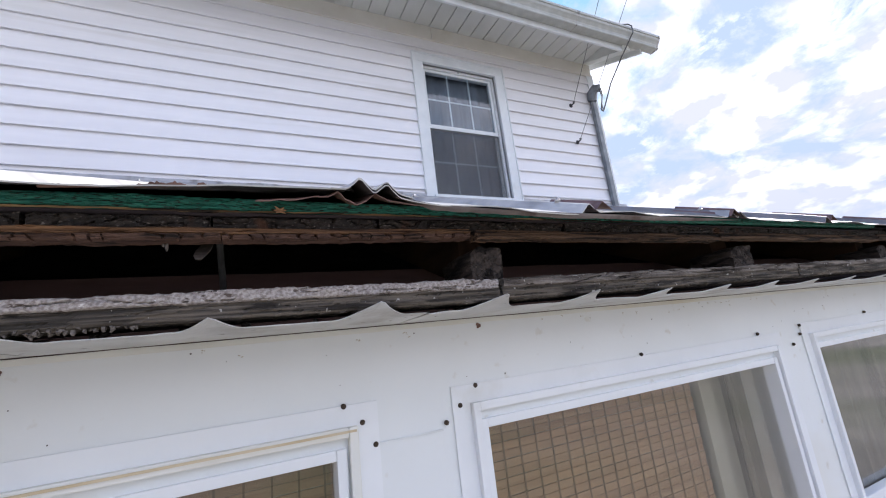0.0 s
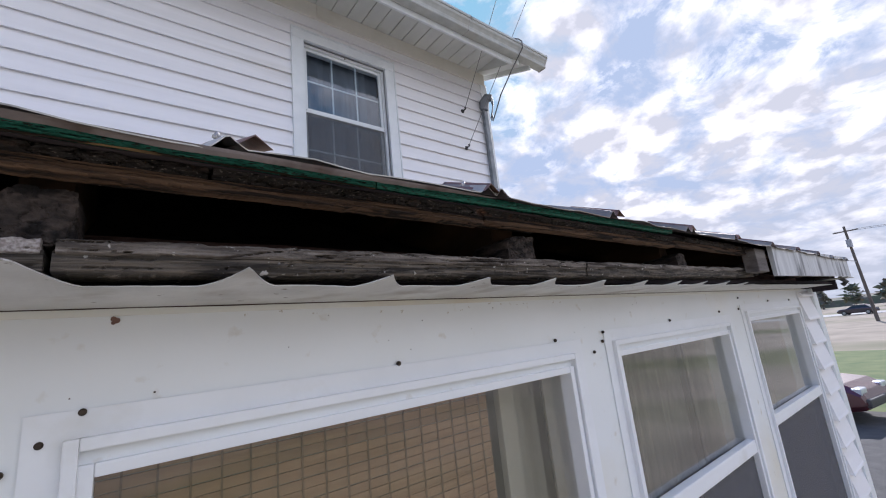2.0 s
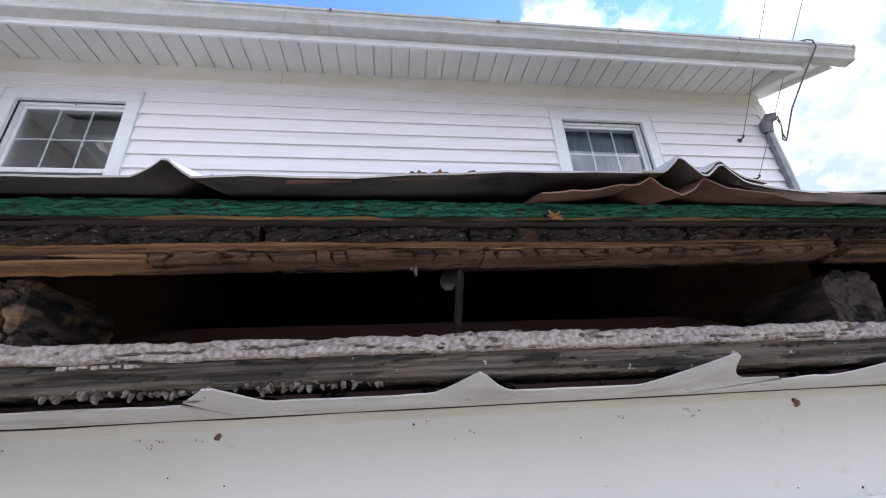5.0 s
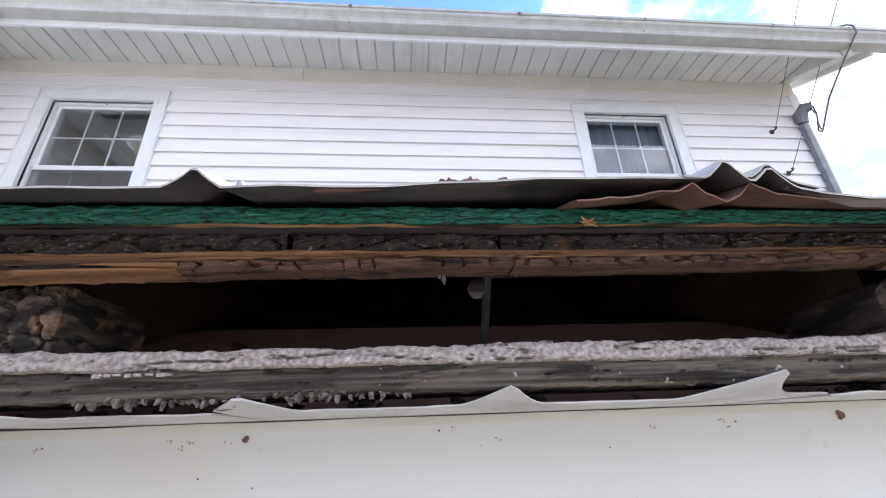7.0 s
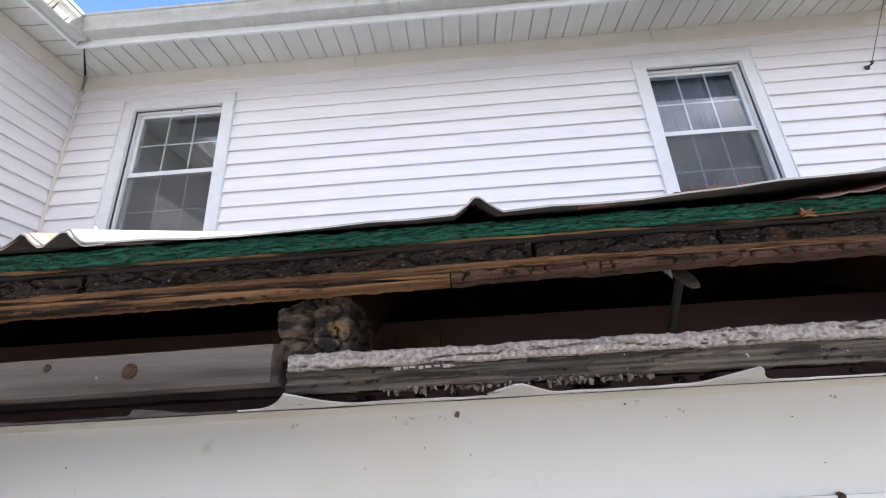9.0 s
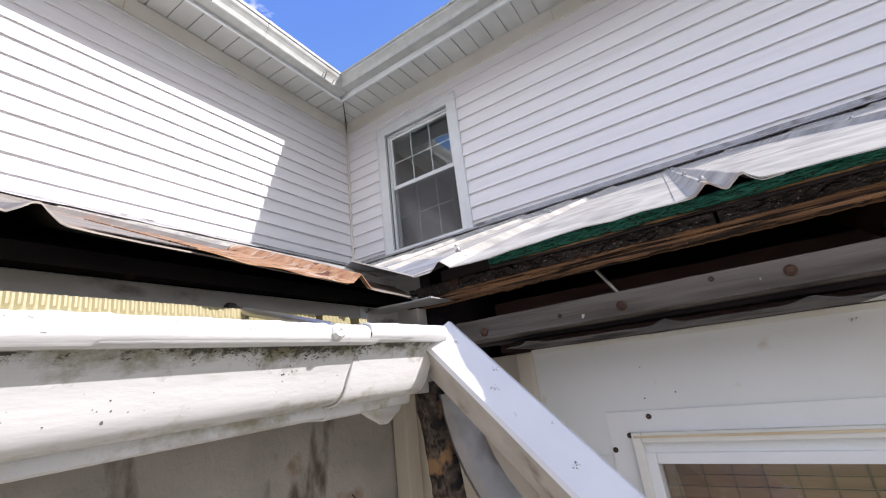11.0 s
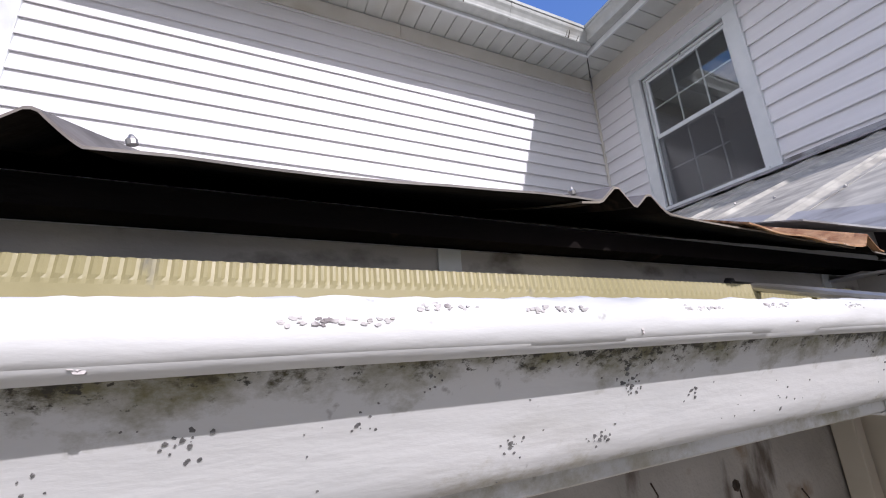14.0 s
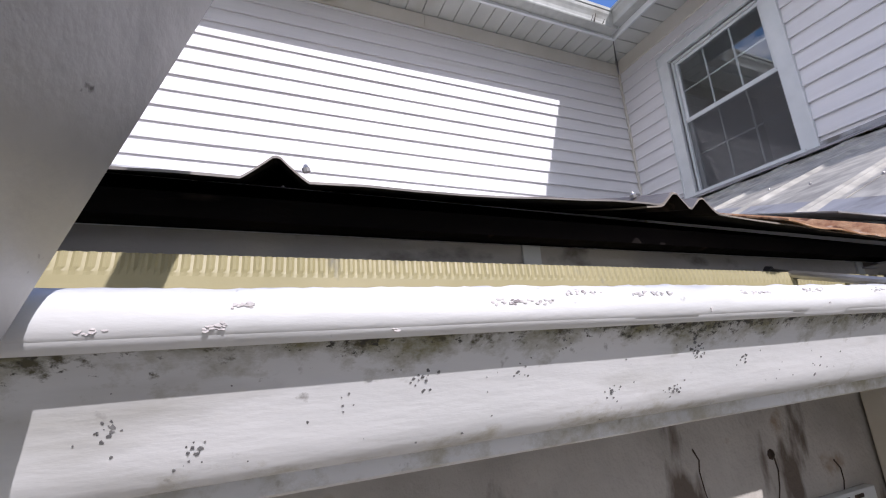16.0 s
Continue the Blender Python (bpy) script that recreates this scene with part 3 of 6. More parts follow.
# ---- the plan ----
PHASE_B, COURSE_B = -0.005, 0.117
YA, XB = 2.752, -3.430        # upper walls' trim faces
YP = 0.462                    # porch front
XC = 3.525                    # house's outer corner
ROOF_Z = 3.89                 # porch roof meets the walls
EAVE_Y, EAVE_X = 0.240, -0.900
Z_A, Z_B = 2.880, 2.851       # sheet height at the two eaves
S_A = (ROOF_Z - Z_A) / (YA - EAVE_Y)
S_B = (ROOF_Z - Z_B) / (EAVE_X - XB)


def roof_a(y):
    return Z_A + S_A * (y - EAVE_Y)


def roof_b(x):
    return Z_B + S_B * (EAVE_X - x)


# ---- ground and distance ----
bm = bmesh.new()
quad(bm, (-900, -900, 0), (900, -900, 0), (900, 900, 0), (-900, 900, 0))
solo("ground", bm, M_GROUND, "dry brown grass field with greener patches", "ground", "structure")
solo("lawn", boxed(14.5, 30, -3, 22, -0.05, 0.008), M_LAWN, "strip of short green lawn beside the driveway", "lawn", "structure")
solo("road", boxed(8.2, 14.5, 0.6, 30, -0.05, 0.014), M_ASPHALT, "dark asphalt driveway beside the house", "driveway", "structure")
solo("pavement", boxed(88, 98, -120, 160, -0.05, 0.03), M_CONCRETE, "pale far road across the field", "road", "structure")

# ---- upper house walls ----
WIN_L = (-2.885, -2.115, 3.935, 5.215)
WIN_R = (1.422, 2.186, 3.935, 5.215)
wall_a = solo("wall_north", wall_mesh(YA + 0.012, YA + 0.15, XB, XC, 0, 5.66, [WIN_L, WIN_R]), M_SIDING, "upper house wall clad in white lapped vinyl siding", "wall", "structure")
wall_b = solo("wall_west", wall_mesh(XB - 0.012, XB - 0.15, -1.80, YA + 0.15, 0, 5.66, along="y"), M_SIDING, "sunlit side wall clad in white lapped vinyl siding", "wall", "structure")
wall_e = solo("wall_east", wall_mesh(XC - 0.004, XC - 0.13, YA + 0.151, 8.0, 0, 5.66, along="y"), M_SIDING, "outer side wall of white siding", "wall", "structure")
solo("wall_south", wall_mesh(-1.79, -1.65, -8.0, XB - 0.151, 0, 5.66), M_SIDING, "outer end wall of white siding", "wall", "structure")
solo("wall_back", wall_mesh(8.0, 8.14, -8.0, XC, 0, 5.66), M_SIDING, "rear wall of white siding", "wall", "structure")
solo("wall_far", wall_mesh(-8.0, -8.14, -1.79, 8.14, 0, 5.66, along="y"), M_SIDING, "far side wall of white siding", "wall", "structure")


def casing(w):
    return (w[0] - 0.09, w[1] + 0.09, w[2] - 0.08, w[3] + 0.085)


siding(wall_a, XB + 0.012, XC - 0.07, ROOF_Z - 0.08, 5.485, YA + 0.012, -1, gaps=[casing(WIN_L), casing(WIN_R)])
siding(wall_b, -1.75, YA - 0.004, ROOF_Z - 0.08, 5.460, XB - 0.012, 1, "y", phase=PHASE_B, course=COURSE_B)
siding(wall_e, YA + 0.07, 8.0, 2.5, 5.485, XC - 0.004, 1, "y")

# corner posts and frieze boards
bm = boxed(XC - 0.075, XC + 0.016, YA - 0.006, YA + 0.011, 3.6, 5.5, 0.003)
box(bm, XC - 0.003, XC + 0.016, YA + 0.011, YA + 0.085, 0, 5.5, 0.003)
solo("corner_trim", bm, M_TRIM, "white vinyl corner post at the house's outer corner", "trim", "structure")
bm = boxed(XB - 0.011, XB + 0.012, -1.83, -1.735, 3.6, 5.5, 0.003)
box(bm, XB - 0.10, XB - 0.012, -1.83, -1.792, 0, 5.5, 0.003)
solo("corner_trim", bm, M_TRIM, "white vinyl corner post at the side wall's end", "trim", "structure")
solo("inner_corner_trim", boxed(XB + 0.001, XB + 0.02, YA - 0.02, YA + 0.004, ROOF_Z - 0.1, 5.47, 0.003), M_FRIEZE, "thin cream channel in the inner corner", "trim", "structure")
frieze = thing("frieze", (0, YA, 5.48), "cream frieze boards under the soffit", "trim", "", "structure")
x = XB + 0.02
for x1 in (-0.99, 1.55, XC):
    part("frieze_board", boxed(x, x1 - 0.003, YA - 0.008, YA + 0.011, 5.478, 5.622, 0.002), M_FRIEZE, frieze)
    x = x1
frieze = thing("frieze", (XB, 0.6, 5.45), "cream frieze boards on the side wall", "trim", "", "structure")
y = -1.8
for y1 in (0.6, YA - 0.02):
    part("frieze_board", boxed(XB - 0.011, XB + 0.008, y, y1 - 0.003, 5.452, 5.592, 0.002), M_FRIEZE, frieze)
    y = y1

# sloped soffits with pressed grooves
SOF_A, SOF_B, SOF_S = 5.622, 5.603, 0.04
FAS_BOT = 5.392
FAS_Y, FAS_X = 2.245, -2.985


def soffit(bm, a0, a1, d0, d1, z0, step, along, reach):
    """Panels a step wide sloping down from the wall at d0 towards d1, each edge turned up into a narrow groove; reach(u): how far out they run."""
    sg = 1 if d1 > d0 else -1
    u = a0
    while u < a1 - 1e-4:
        v = min(u + step, a1)
        for s, e, up in ((u + 0.005, v - 0.005, 0.0), (v - 0.005, v + 0.005, 0.014)):
            p = (lambda a, d, zz: (a, d, zz + up)) if along == "x" else (lambda a, d, zz: (d, a, zz + up))
            r, q = min(reach(s), abs(d1 - d0)), min(reach(e), abs(d1 - d0))
            quad(bm, p(s, d0, z0), p(e, d0, z0), p(e, d0 + sg * q, z0 - SOF_S * q), p(s, d0 + sg * r, z0 - SOF_S * r))
        for a in (v - 0.005, v + 0.005):
            r = min(reach(a), abs(d1 - d0))
            p = (lambda d, zz: (a, d, zz)) if along == "x" else (lambda d, zz: (d, a, zz))
            quad(bm, p(d0, z0), p(d0 + sg * r, z0 - SOF_S * r), p(d0 + sg * r, z0 - SOF_S * r + 0.014), p(d0, z0 + 0.014))
        u = v
    return bm


bm = soffit(bmesh.new(), XB, 3.42, YA + 0.012, FAS_Y, SOF_A, 0.146, "x", lambda u: max(0.002, (u - XB) * (YA + 0.012 - FAS_Y) / (FAS_X - XB)))
solo("ceiling_soffit_north", bm, M_SOFFIT, "white grooved soffit panels under the eave", "soffit", "structure")
bm = soffit(bmesh.new(), -2.2, YA, XB - 0.012, FAS_X, SOF_B, 0.146, "y", lambda u: max(0.002, (YA - u) * (FAS_X - XB + 0.012) / (YA - FAS_Y)))
solo("ceiling_soffit_west", bm, M_SOFFIT, "white grooved soffit panels under the side eave", "soffit", "structure")
solo("fascia_north", boxed(FAS_X, 3.42, FAS_Y - 0.018, FAS_Y + 0.002, FAS_BOT, 5.56, 0.002), M_TRIM, "white fascia board behind the gutter", "fascia", "structure")
solo("fascia_west", boxed(FAS_X - 0.002, FAS_X + 0.018, -2.2, FAS_Y - 0.019, FAS_BOT, 5.56, 0.002), M_TRIM, "white fascia board on the side eave", "fascia", "structure")
# rake at the gable end
bm = bmesh.new()
for xa, xb, lo in ((3.422, 3.50, 5.395), (3.502, 3.655, 5.455), (3.657, 3.68, 5.40)):
    swept(bm, [[(x, 2.205, lo), (x, 5.4, lo + 0.42 * 3.195), (x, 5.4, 5.56 + 0.42 * 3.195), (x, 2.205, 5.56)] for x in (xa, xb)])
solo("rake_trim", bm, M_SOFFIT, "white boxed rake at the gable's foot", "trim", "structure")
bm = bmesh.new()
swept(bm, [[(x, YA + 0.15, 5.60), (x, 8.0, 5.60), (x, 5.4, 6.9)] for x in (3.33, 3.45)])
solo("wall_gable", bm, M_SIDING, "white gable wall", "wall", "structure")


def k_profile(h, w):
    """Outline of a K-style gutter: distance out from its back, height; a thin open trough."""
    o = [(0.0, h), (0.0, 0.0), (w * 0.62, 0.0), (w * 0.66, h * 0.06), (w * 0.655, h * 0.16), (w * 0.70, h * 0.32), (w * 0.80, h * 0.48), (w * 0.90, h * 0.60), (w * 0.935, h * 0.72), (w * 0.935, h * 0.80), (w, h * 0.815), (w, h), (w * 0.93, h), (w * 0.93, h * 0.97)]
    t = 0.0018
    i = [(max(t, d - t * 1.6), z + t if z < h * 0.7 else z - t) for d, z in reversed(o[1:-1])]
    return o + i + [(t, h)]


def gutter_run(prof, a0, a1, back, out, z, along, n=12, wav=0.0):
    bm = bmesh.new()
    rings = []
    for i in range(n + 1):
        u = a0 + (a1 - a0) * i / n
        dz = wav * noise.noise((u * 2.1, 3.3, z))
        rings.append([(u, back + out * d, z + h + dz) if along == "x" else (back + out * d, u, z + h + dz) for d, h in prof])
    return swept(bm, rings)


g_up = thing("gutter", (0.5, 2.15, 5.42), "grimy white metal gutter along the upper eave", "gutter", "upper gutters")
up_prof = k_profile(0.120, 0.130)
x = -2.96
for x1 in (-1.62, -0.52, 0.72, 1.70, 2.75, 3.84):
    part("gutter_section", gutter_run(up_prof, x, x1 + 0.02, FAS_Y - 0.019 - 0.002 * (int(x * 7) % 2), -1, 5.445 + 0.001 * (int(x * 5) % 3), "x", 8, 0.004), M_GUTTER_UP, g_up)
    part("joint_strap", gutter_run(k_profile(0.125, 0.136), x1 - 0.005, x1 + 0.005, FAS_Y - 0.018, -1, 5.4425, "x", 1), M_GREYBOARD, g_up)
    x = x1
g_side = thing("gutter", (-2.9, 0.5, 5.42), "dark stained white gutter along the side eave", "gutter", "upper gutters")
side_prof = k_profile(0.150, 0.135)
y = 2.20
for y1 in (1.35, -0.2, -2.2):
    part("gutter_section", gutter_run(side_prof, y, y1, FAS_X + 0.019, 1, 5.415, "y", 8, 0.004), M_GUTTER_UP, g_side)
    part("joint_strap", gutter_run(k_profile(0.154, 0.139), y1 - 0.012, y1 + 0.012, FAS_X + 0.018, 1, 5.413, "y", 1), M_GUTTER_UP, g_side)
    y = y1
drip_rng = random.Random(12)
for y in (0.42, 0.44, 0.455, 0.60, 0.62, 0.635, 0.65, 0.67, 0.78, 0.80, 0.84, 0.86, 0.91, 1.90, 1.93, 2.02):
    h = drip_rng.uniform(0.02, 0.055)
    w = drip_rng.uniform(0.0025, 0.006)
    xf = FAS_X + 0.019 + 0.135 * 0.655
    part("drip_streak", swept(bmesh.new(), [[(xf + 0.004, y - w, 5.417), (xf + 0.004, y + w, 5.417), (xf + 0.003, y + w, 5.416), (xf + 0.003, y - w, 5.416)], [(xf + 0.034, y - 0.3 * w, 5.417 + h), (xf + 0.034, y + 0.3 * w, 5.417 + h), (xf + 0.030, y + 0.3 * w, 5.417 + h), (xf + 0.030, y - 0.3 * w, 5.417 + h)]]), M_SCREW, g_side, "black drip streak")
# main roofs over the upper walls, at the soffit's pitch
def roof_slab(bm, corners):
    """A slope 23 mm thick over plan corners with heights."""
    return swept(bm, [[(x, y, z - d) for x, y, z in corners] for d in (0.0, 0.023)])


Z_E, RISE = 5.568, 0.42
z_r, z_s = Z_E + RISE * 3.27, Z_E + RISE * 2.83
bm = roof_slab(bmesh.new(), [(-2.87, 2.13, Z_E), (3.70, 2.13, Z_E), (3.70, 5.4, z_r), (-6.14, 5.4, z_r)])
roof_slab(bm, [(-6.14, 5.402, z_r), (3.64, 5.402, z_r), (3.64, 8.6, Z_E), (-6.14, 8.6, Z_E)])
solo("roof_main", bm, M_SHINGLE, "grey shingled gable roof", "roof", "structure")
bm = roof_slab(bmesh.new(), [(-2.87, 2.126, Z_E), (-5.7, 4.956, z_s), (-5.7, -2.3, z_s), (-2.87, -2.3, Z_E)])
roof_slab(bm, [(-5.702, 4.956, z_s), (-8.5, 4.956, Z_E), (-8.5, -2.3, Z_E), (-5.702, -2.3, z_s)])
solo("roof_side", bm, M_SHINGLE, "grey shingled roof of the side wing", "roof", "structure")


# ---- upper windows ----
def sash(bm, x0, x1, z0, z1, w, y0, y1):
    return frame_box(bm, x0, x1, z0, z1, w, y0, y1)


def upper_window(name, w, label, glass):
    x0, x1, z0, z1 = w
    zm = 4.600
    win = thing(name, ((x0 + x1) / 2, YA, z0), label, "window", "upper windows", "structure")
    c = casing(w)
    bm = bmesh.new()
    box(bm, c[0], x0, YA - 0.018, YA + 0.03, c[2], c[3] - 0.085, 0.003)
    box(bm, x1, c[1], YA - 0.018, YA + 0.03, c[2], c[3] - 0.085, 0.003)
    box(bm, c[0], c[1], YA - 0.019, YA + 0.03, z1, c[3], 0.003)
    box(bm, c[0] - 0.012, c[0], YA - 0.024, YA + 0.012, c[2], c[3] + 0.012, 0.002)
    box(bm, c[1], c[1] + 0.012, YA - 0.024, YA + 0.012, c[2], c[3] + 0.02, 0.002)
    box(bm, c[0], c[1], YA - 0.024, YA + 0.012, c[3], c[3] + 0.012, 0.002)
    part("casing", bm, M_TRIM, win, "white casing with raised channel edge")
    part("sill", boxed(x0 - 0.03, x1 + 0.03, YA - 0.035, YA + 0.08, z0 - 0.03, z0 - 0.001, 0.004), M_TRIM, win)
    part("jamb_frame", frame_box(bmesh.new(), x0 + 0.001, x1 - 0.001, z0, z1 - 0.001, 0.018, YA + 0.031, YA + 0.10), M_TRIM, win)
    xi0, xi1 = x0 + 0.02, x1 - 0.02
    up = part("upper_sash", sash(bmesh.new(), xi0, xi1, zm - 0.004, z1 - 0.02, 0.024, YA + 0.050, YA + 0.072), M_TRIM, win)
    low = part("lower_sash", sash(bmesh.new(), xi0, xi1, z0 + 0.02, zm + 0.022, 0.026, YA + 0.074, YA + 0.094), M_TRIM, win)
    part("meeting_rail", boxed(xi0, xi1, YA + 0.040, YA + 0.0495, zm - 0.012, zm + 0.026, 0.002), M_TRIM, win)
    part("pane", boxed(xi0 + 0.024, xi1 - 0.024, YA + 0.060, YA + 0.064, zm + 0.02, z1 - 0.044), glass, up).visible_shadow = False
    part("pane", boxed(xi0 + 0.026, xi1 - 0.026, YA + 0.083, YA + 0.087, z0 + 0.046, zm - 0.004), glass, low).visible_shadow = False
    wd = xi1 - xi0
    for s, sb, za, zb, yy in ((up, 0.024, zm + 0.02, z1 - 0.044, YA + 0.0660), (low, 0.026, z0 + 0.046, zm - 0.004, YA + 0.0885)):
        for k in (1, 2):
            xx = xi0 + sb + (wd - 2 * sb) * k / 3
            part("grille_bar", boxed(xx - 0.007, xx + 0.007, yy, yy + 0.004, za, zb), M_TRIM, s)
        zz = (za + zb) / 2
        part("grille_bar", boxed(xi0 + sb, xi1 - sb, yy + 0.0005, yy + 0.0035, zz - 0.007, zz + 0.007), M_TRIM, s)
    scr = part("insect_screen", boxed(xi0 + 0.004, xi1 - 0.004, YA + 0.045, YA + 0.0458, z0 + 0.02, zm - 0.013), M_SCREEN_UP, win)
    bm = bmesh.new()
    head(bm, ((x0 + x1) / 2, YA + 0.030, z1 - 0.010), (0, -1, 0), 0.006)
    part("screw", bm, M_SCREW, win)
    for xx in (xi0 + 0.004, xi1 - 0.004):
        bm = bmesh.new()
        head(bm, (xx, YA + 0.0395, zm + 0.006), (0, -1, 0), 0.006)
        part("latch", bm, M_STEEL, win)
    return win


upper_window("window_1", WIN_L, "white double-hung window with grilles and reflected eave", M_GLASS_BRIGHT)
upper_window("window_2", WIN_R, "white double-hung window with grilles and drawn grey curtain", M_GLASS)
# rooms behind the upper windows
for w in (WIN_L, WIN_R):
    bm = bmesh.new()
    a, b, y0, y1, z0, z1 = w[0] - 0.5, w[1] + 0.5, YA + 0.152, YA + 2.2, 3.2, 5.6
    for f in (((a, y1, z0), (b, y1, z0), (b, y1, z1), (a, y1, z1)), ((a, y0, z0), (a, y1, z0), (a, y1, z1), (a, y0, z1)), ((b, y0, z0), (b, y0, z1), (b, y1, z1), (b, y1, z0)), ((a, y0, z0), (b, y0, z0), (b, y1, z0), (a, y1, z0)), ((a, y0, z1), (a, y1, z1), (b, y1, z1), (b, y0, z1))):
        quad(bm, *f)
    solo("room_walls", bm, M_ROOM, "plain dim room behind the upper window", "room", "structure")
bm = bmesh.new()
swept(bm, [[(1.40 + 0.02 * i, YA + 0.17 + 0.012 * math.sin(i * 1.1), z) for i in range(41)] for z in (3.9, 4.5, 5.3)], close_ring=False)
solo("curtain", bm, M_CURTAIN, "drawn grey curtain behind the upper window", "curtain", smooth=True)


# ---- porch roof ----
PITCH_A = 0.641
DOUBLE_A, SINGLE_SHIFT = 0.125, {PITCH_A: -0.0175}


def crimp(u, h=0.0130, w=0.0145):
    u = abs(u)
    if u > w:
        return 0.0
    return h * (1 - u / w) ** 1.15 if u > 0.002 else h * (1 - 0.002 / w) ** 1.15 + 0.0006


def sheet_profile(u, pitch, double):
    """Height of the pressed ribs at u along the eave."""
    d = (u - double + pitch / 2) % pitch - pitch / 2
    s = (u - double) % pitch - pitch / 2 - SINGLE_SHIFT.get(pitch, 0.0)
    return max(crimp(d - 0.0142), crimp(d + 0.0142), crimp(s, 0.0150, 0.0165))


def sheet_us(u0, u1, pitch, double):
    us = set()
    n = int((u1 - u0) / 0.03)
    for i in range(n + 1):
        us.add(round(u0 + (u1 - u0) * i / n, 4))
    k0 = math.floor((u0 - double) / pitch) - 1
    for k in range(k0, k0 + 4):
        for c in (double + k * pitch - 0.0142, double + k * pitch + 0.0142, double + k * pitch + pitch / 2 + SINGLE_SHIFT.get(pitch, 0.0)):
            for d in (-0.0165, -0.0125, -0.009, -0.0055, -0.002, 0, 0.002, 0.0055, 0.009, 0.0125, 0.0165):
                if u0 <= c + d <= u1:
                    us.add(round(c + d, 4))
    return sorted(us)


def roof_sheet(u0, u1, pitch, double, place, length, start, lift=0.0, wav=1.0, seed=0, torn=lambda u: 0.0):
    """One ribbed sheet. place(u, v, h) gives the point h above the roof plane, v metres (in plan) from the eave; start(u): v at which it begins."""
    bm = bmesh.new()
    us = sheet_us(u0, u1, pitch, double)
    vs = [0, 0.008, 0.02, 0.05, 0.1, 0.18, 0.3, 0.5, 0.8, 1.2, 1.7, 2.2, 1e3]
    grids = []
    for t in (0.0, -0.0014):
        g = []
        for u in us:
            col = []
            v0 = start(u)
            for v in vs:
                vv = min(v0 + v, length)
                edge = math.exp(-v / 0.05)
                h = sheet_profile(u, pitch, double) + lift + torn(u) * math.exp(-v / 0.07)
                h += wav * (0.0012 * noise.noise((u * 7.0, vv * 2.0, seed)) + edge * (0.006 * noise.noise((u * 9.0, 1.7, seed + 5)) + 0.002 * noise.noise((u * 45.0, 2.7, seed))))
                dv = wav * edge * (0.006 * noise.noise((u * 11.0, 8.1, seed)) + 0.002 * noise.noise((u * 60.0, 0.3, seed)))
                col.append(bm.verts.new(place(u, vv + dv if vv < length else vv, h + t)))
            g.append(col)
        grids.append(g)
    top, low = grids
    n, m = len(us), len(vs)
    for i in range(n - 1):
        for j in range(m - 1):
            bm.faces.new((top[i][j], top[i + 1][j], top[i + 1][j + 1], top[i][j + 1]))
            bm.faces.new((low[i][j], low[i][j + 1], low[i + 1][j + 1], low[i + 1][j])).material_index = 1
        bm.faces.new((top[i][0], low[i][0], low[i + 1][0], top[i + 1][0]))
        bm.faces.new((top[i][-1], top[i + 1][-1], low[i + 1][-1], low[i][-1]))
    for j in range(m - 1):
        bm.faces.new((top[0][j], top[0][j + 1], low[0][j + 1], low[0][j]))
        bm.faces.new((top[-1][j], low[-1][j], low[-1][j + 1], top[-1][j + 1]))
    return bm


# second slot: a much darker colour for the sheet's underside faces
def darkened(ob, under=None):
    ob.data.materials.append(under or M_BLACK_UNDER)
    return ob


def place_a(u, v, h):
    return (u, EAVE_Y + v, roof_a(EAVE_Y + v) + h)


def place_b(u, v, h):
    return (EAVE_X - v, u, roof_b(EAVE_X - v) + h)


def lift_a(u):
    """How far the front sheets' edge is curled up from the deck."""
    return float(np.interp(u, (-0.30, -0.22, -0.143, -0.112, -0.08, -0.048, 0.0, 0.05, 0.11, 0.15, 0.20, 0.30), (0.0, -0.001, 0.003, 0.005, 0.0068, 0.0092, 0.0118, 0.0135, 0.0142, 0.010, 0.003, 0.0)))


roof = thing("roof_porch", (0, EAVE_Y, 2.85), "ribbed weathered metal porch roof with lifted, torn eave edge", "roof", kind="structure")
k = -6
while DOUBLE_A + k * PITCH_A < 3.6:
    u0, u1 = DOUBLE_A + k * PITCH_A - 0.045, min(DOUBLE_A + (k + 1) * PITCH_A + 0.045, 3.62)
    u0 = max(u0, XB + 0.01)
    if u1 > XB + 0.05:
        darkened(part("roof_sheet", roof_sheet(u0, u1, PITCH_A, DOUBLE_A, place_a, YA - EAVE_Y - 0.004, lambda u: max(0.0, EAVE_X - u), 0.0016 * (k % 2), 1.0, k, lift_a), M_SHEET_TAN if u0 > 0.3 else M_SHEET, roof), M_UNDER)
    k += 1
PITCH_B, DOUBLE_B = 0.60, -0.172


def lift_b(u):
    """How far the side sheets' edge is bent up from the deck."""
    return float(np.interp(u, (-1.0, -0.50, -0.37, -0.27, -0.20, -0.12, 0.0, 0.15), (0.003, 0.0035, 0.005, 0.010, 0.012, 0.009, 0.004, 0.0)))


roof_s = thing("roof_porch_side", (EAVE_X, -0.5, 2.83), "ribbed grey metal porch roof with a rusted sheet by the valley", "roof", kind="structure")
for k in range(-3, 5):
    u0, u1 = DOUBLE_B + k * PITCH_B - 0.045, min(DOUBLE_B + (k + 1) * PITCH_B + 0.045, YA - 0.01)
    mat = M_SHEET_TAN if k == 0 else (M_SHEET_DARK if k < 0 else M_SHEET)
    darkened(part("roof_sheet", roof_sheet(u0, u1, PITCH_B, DOUBLE_B, place_b, EAVE_X - XB - 0.004, lambda u: max(0.0, u - EAVE_Y), 0.0016 * (k % 2), 0.7, k + 40, lift_b), mat, roof_s, "tan rust-stained ribbed sheet" if k == 0 else ""))

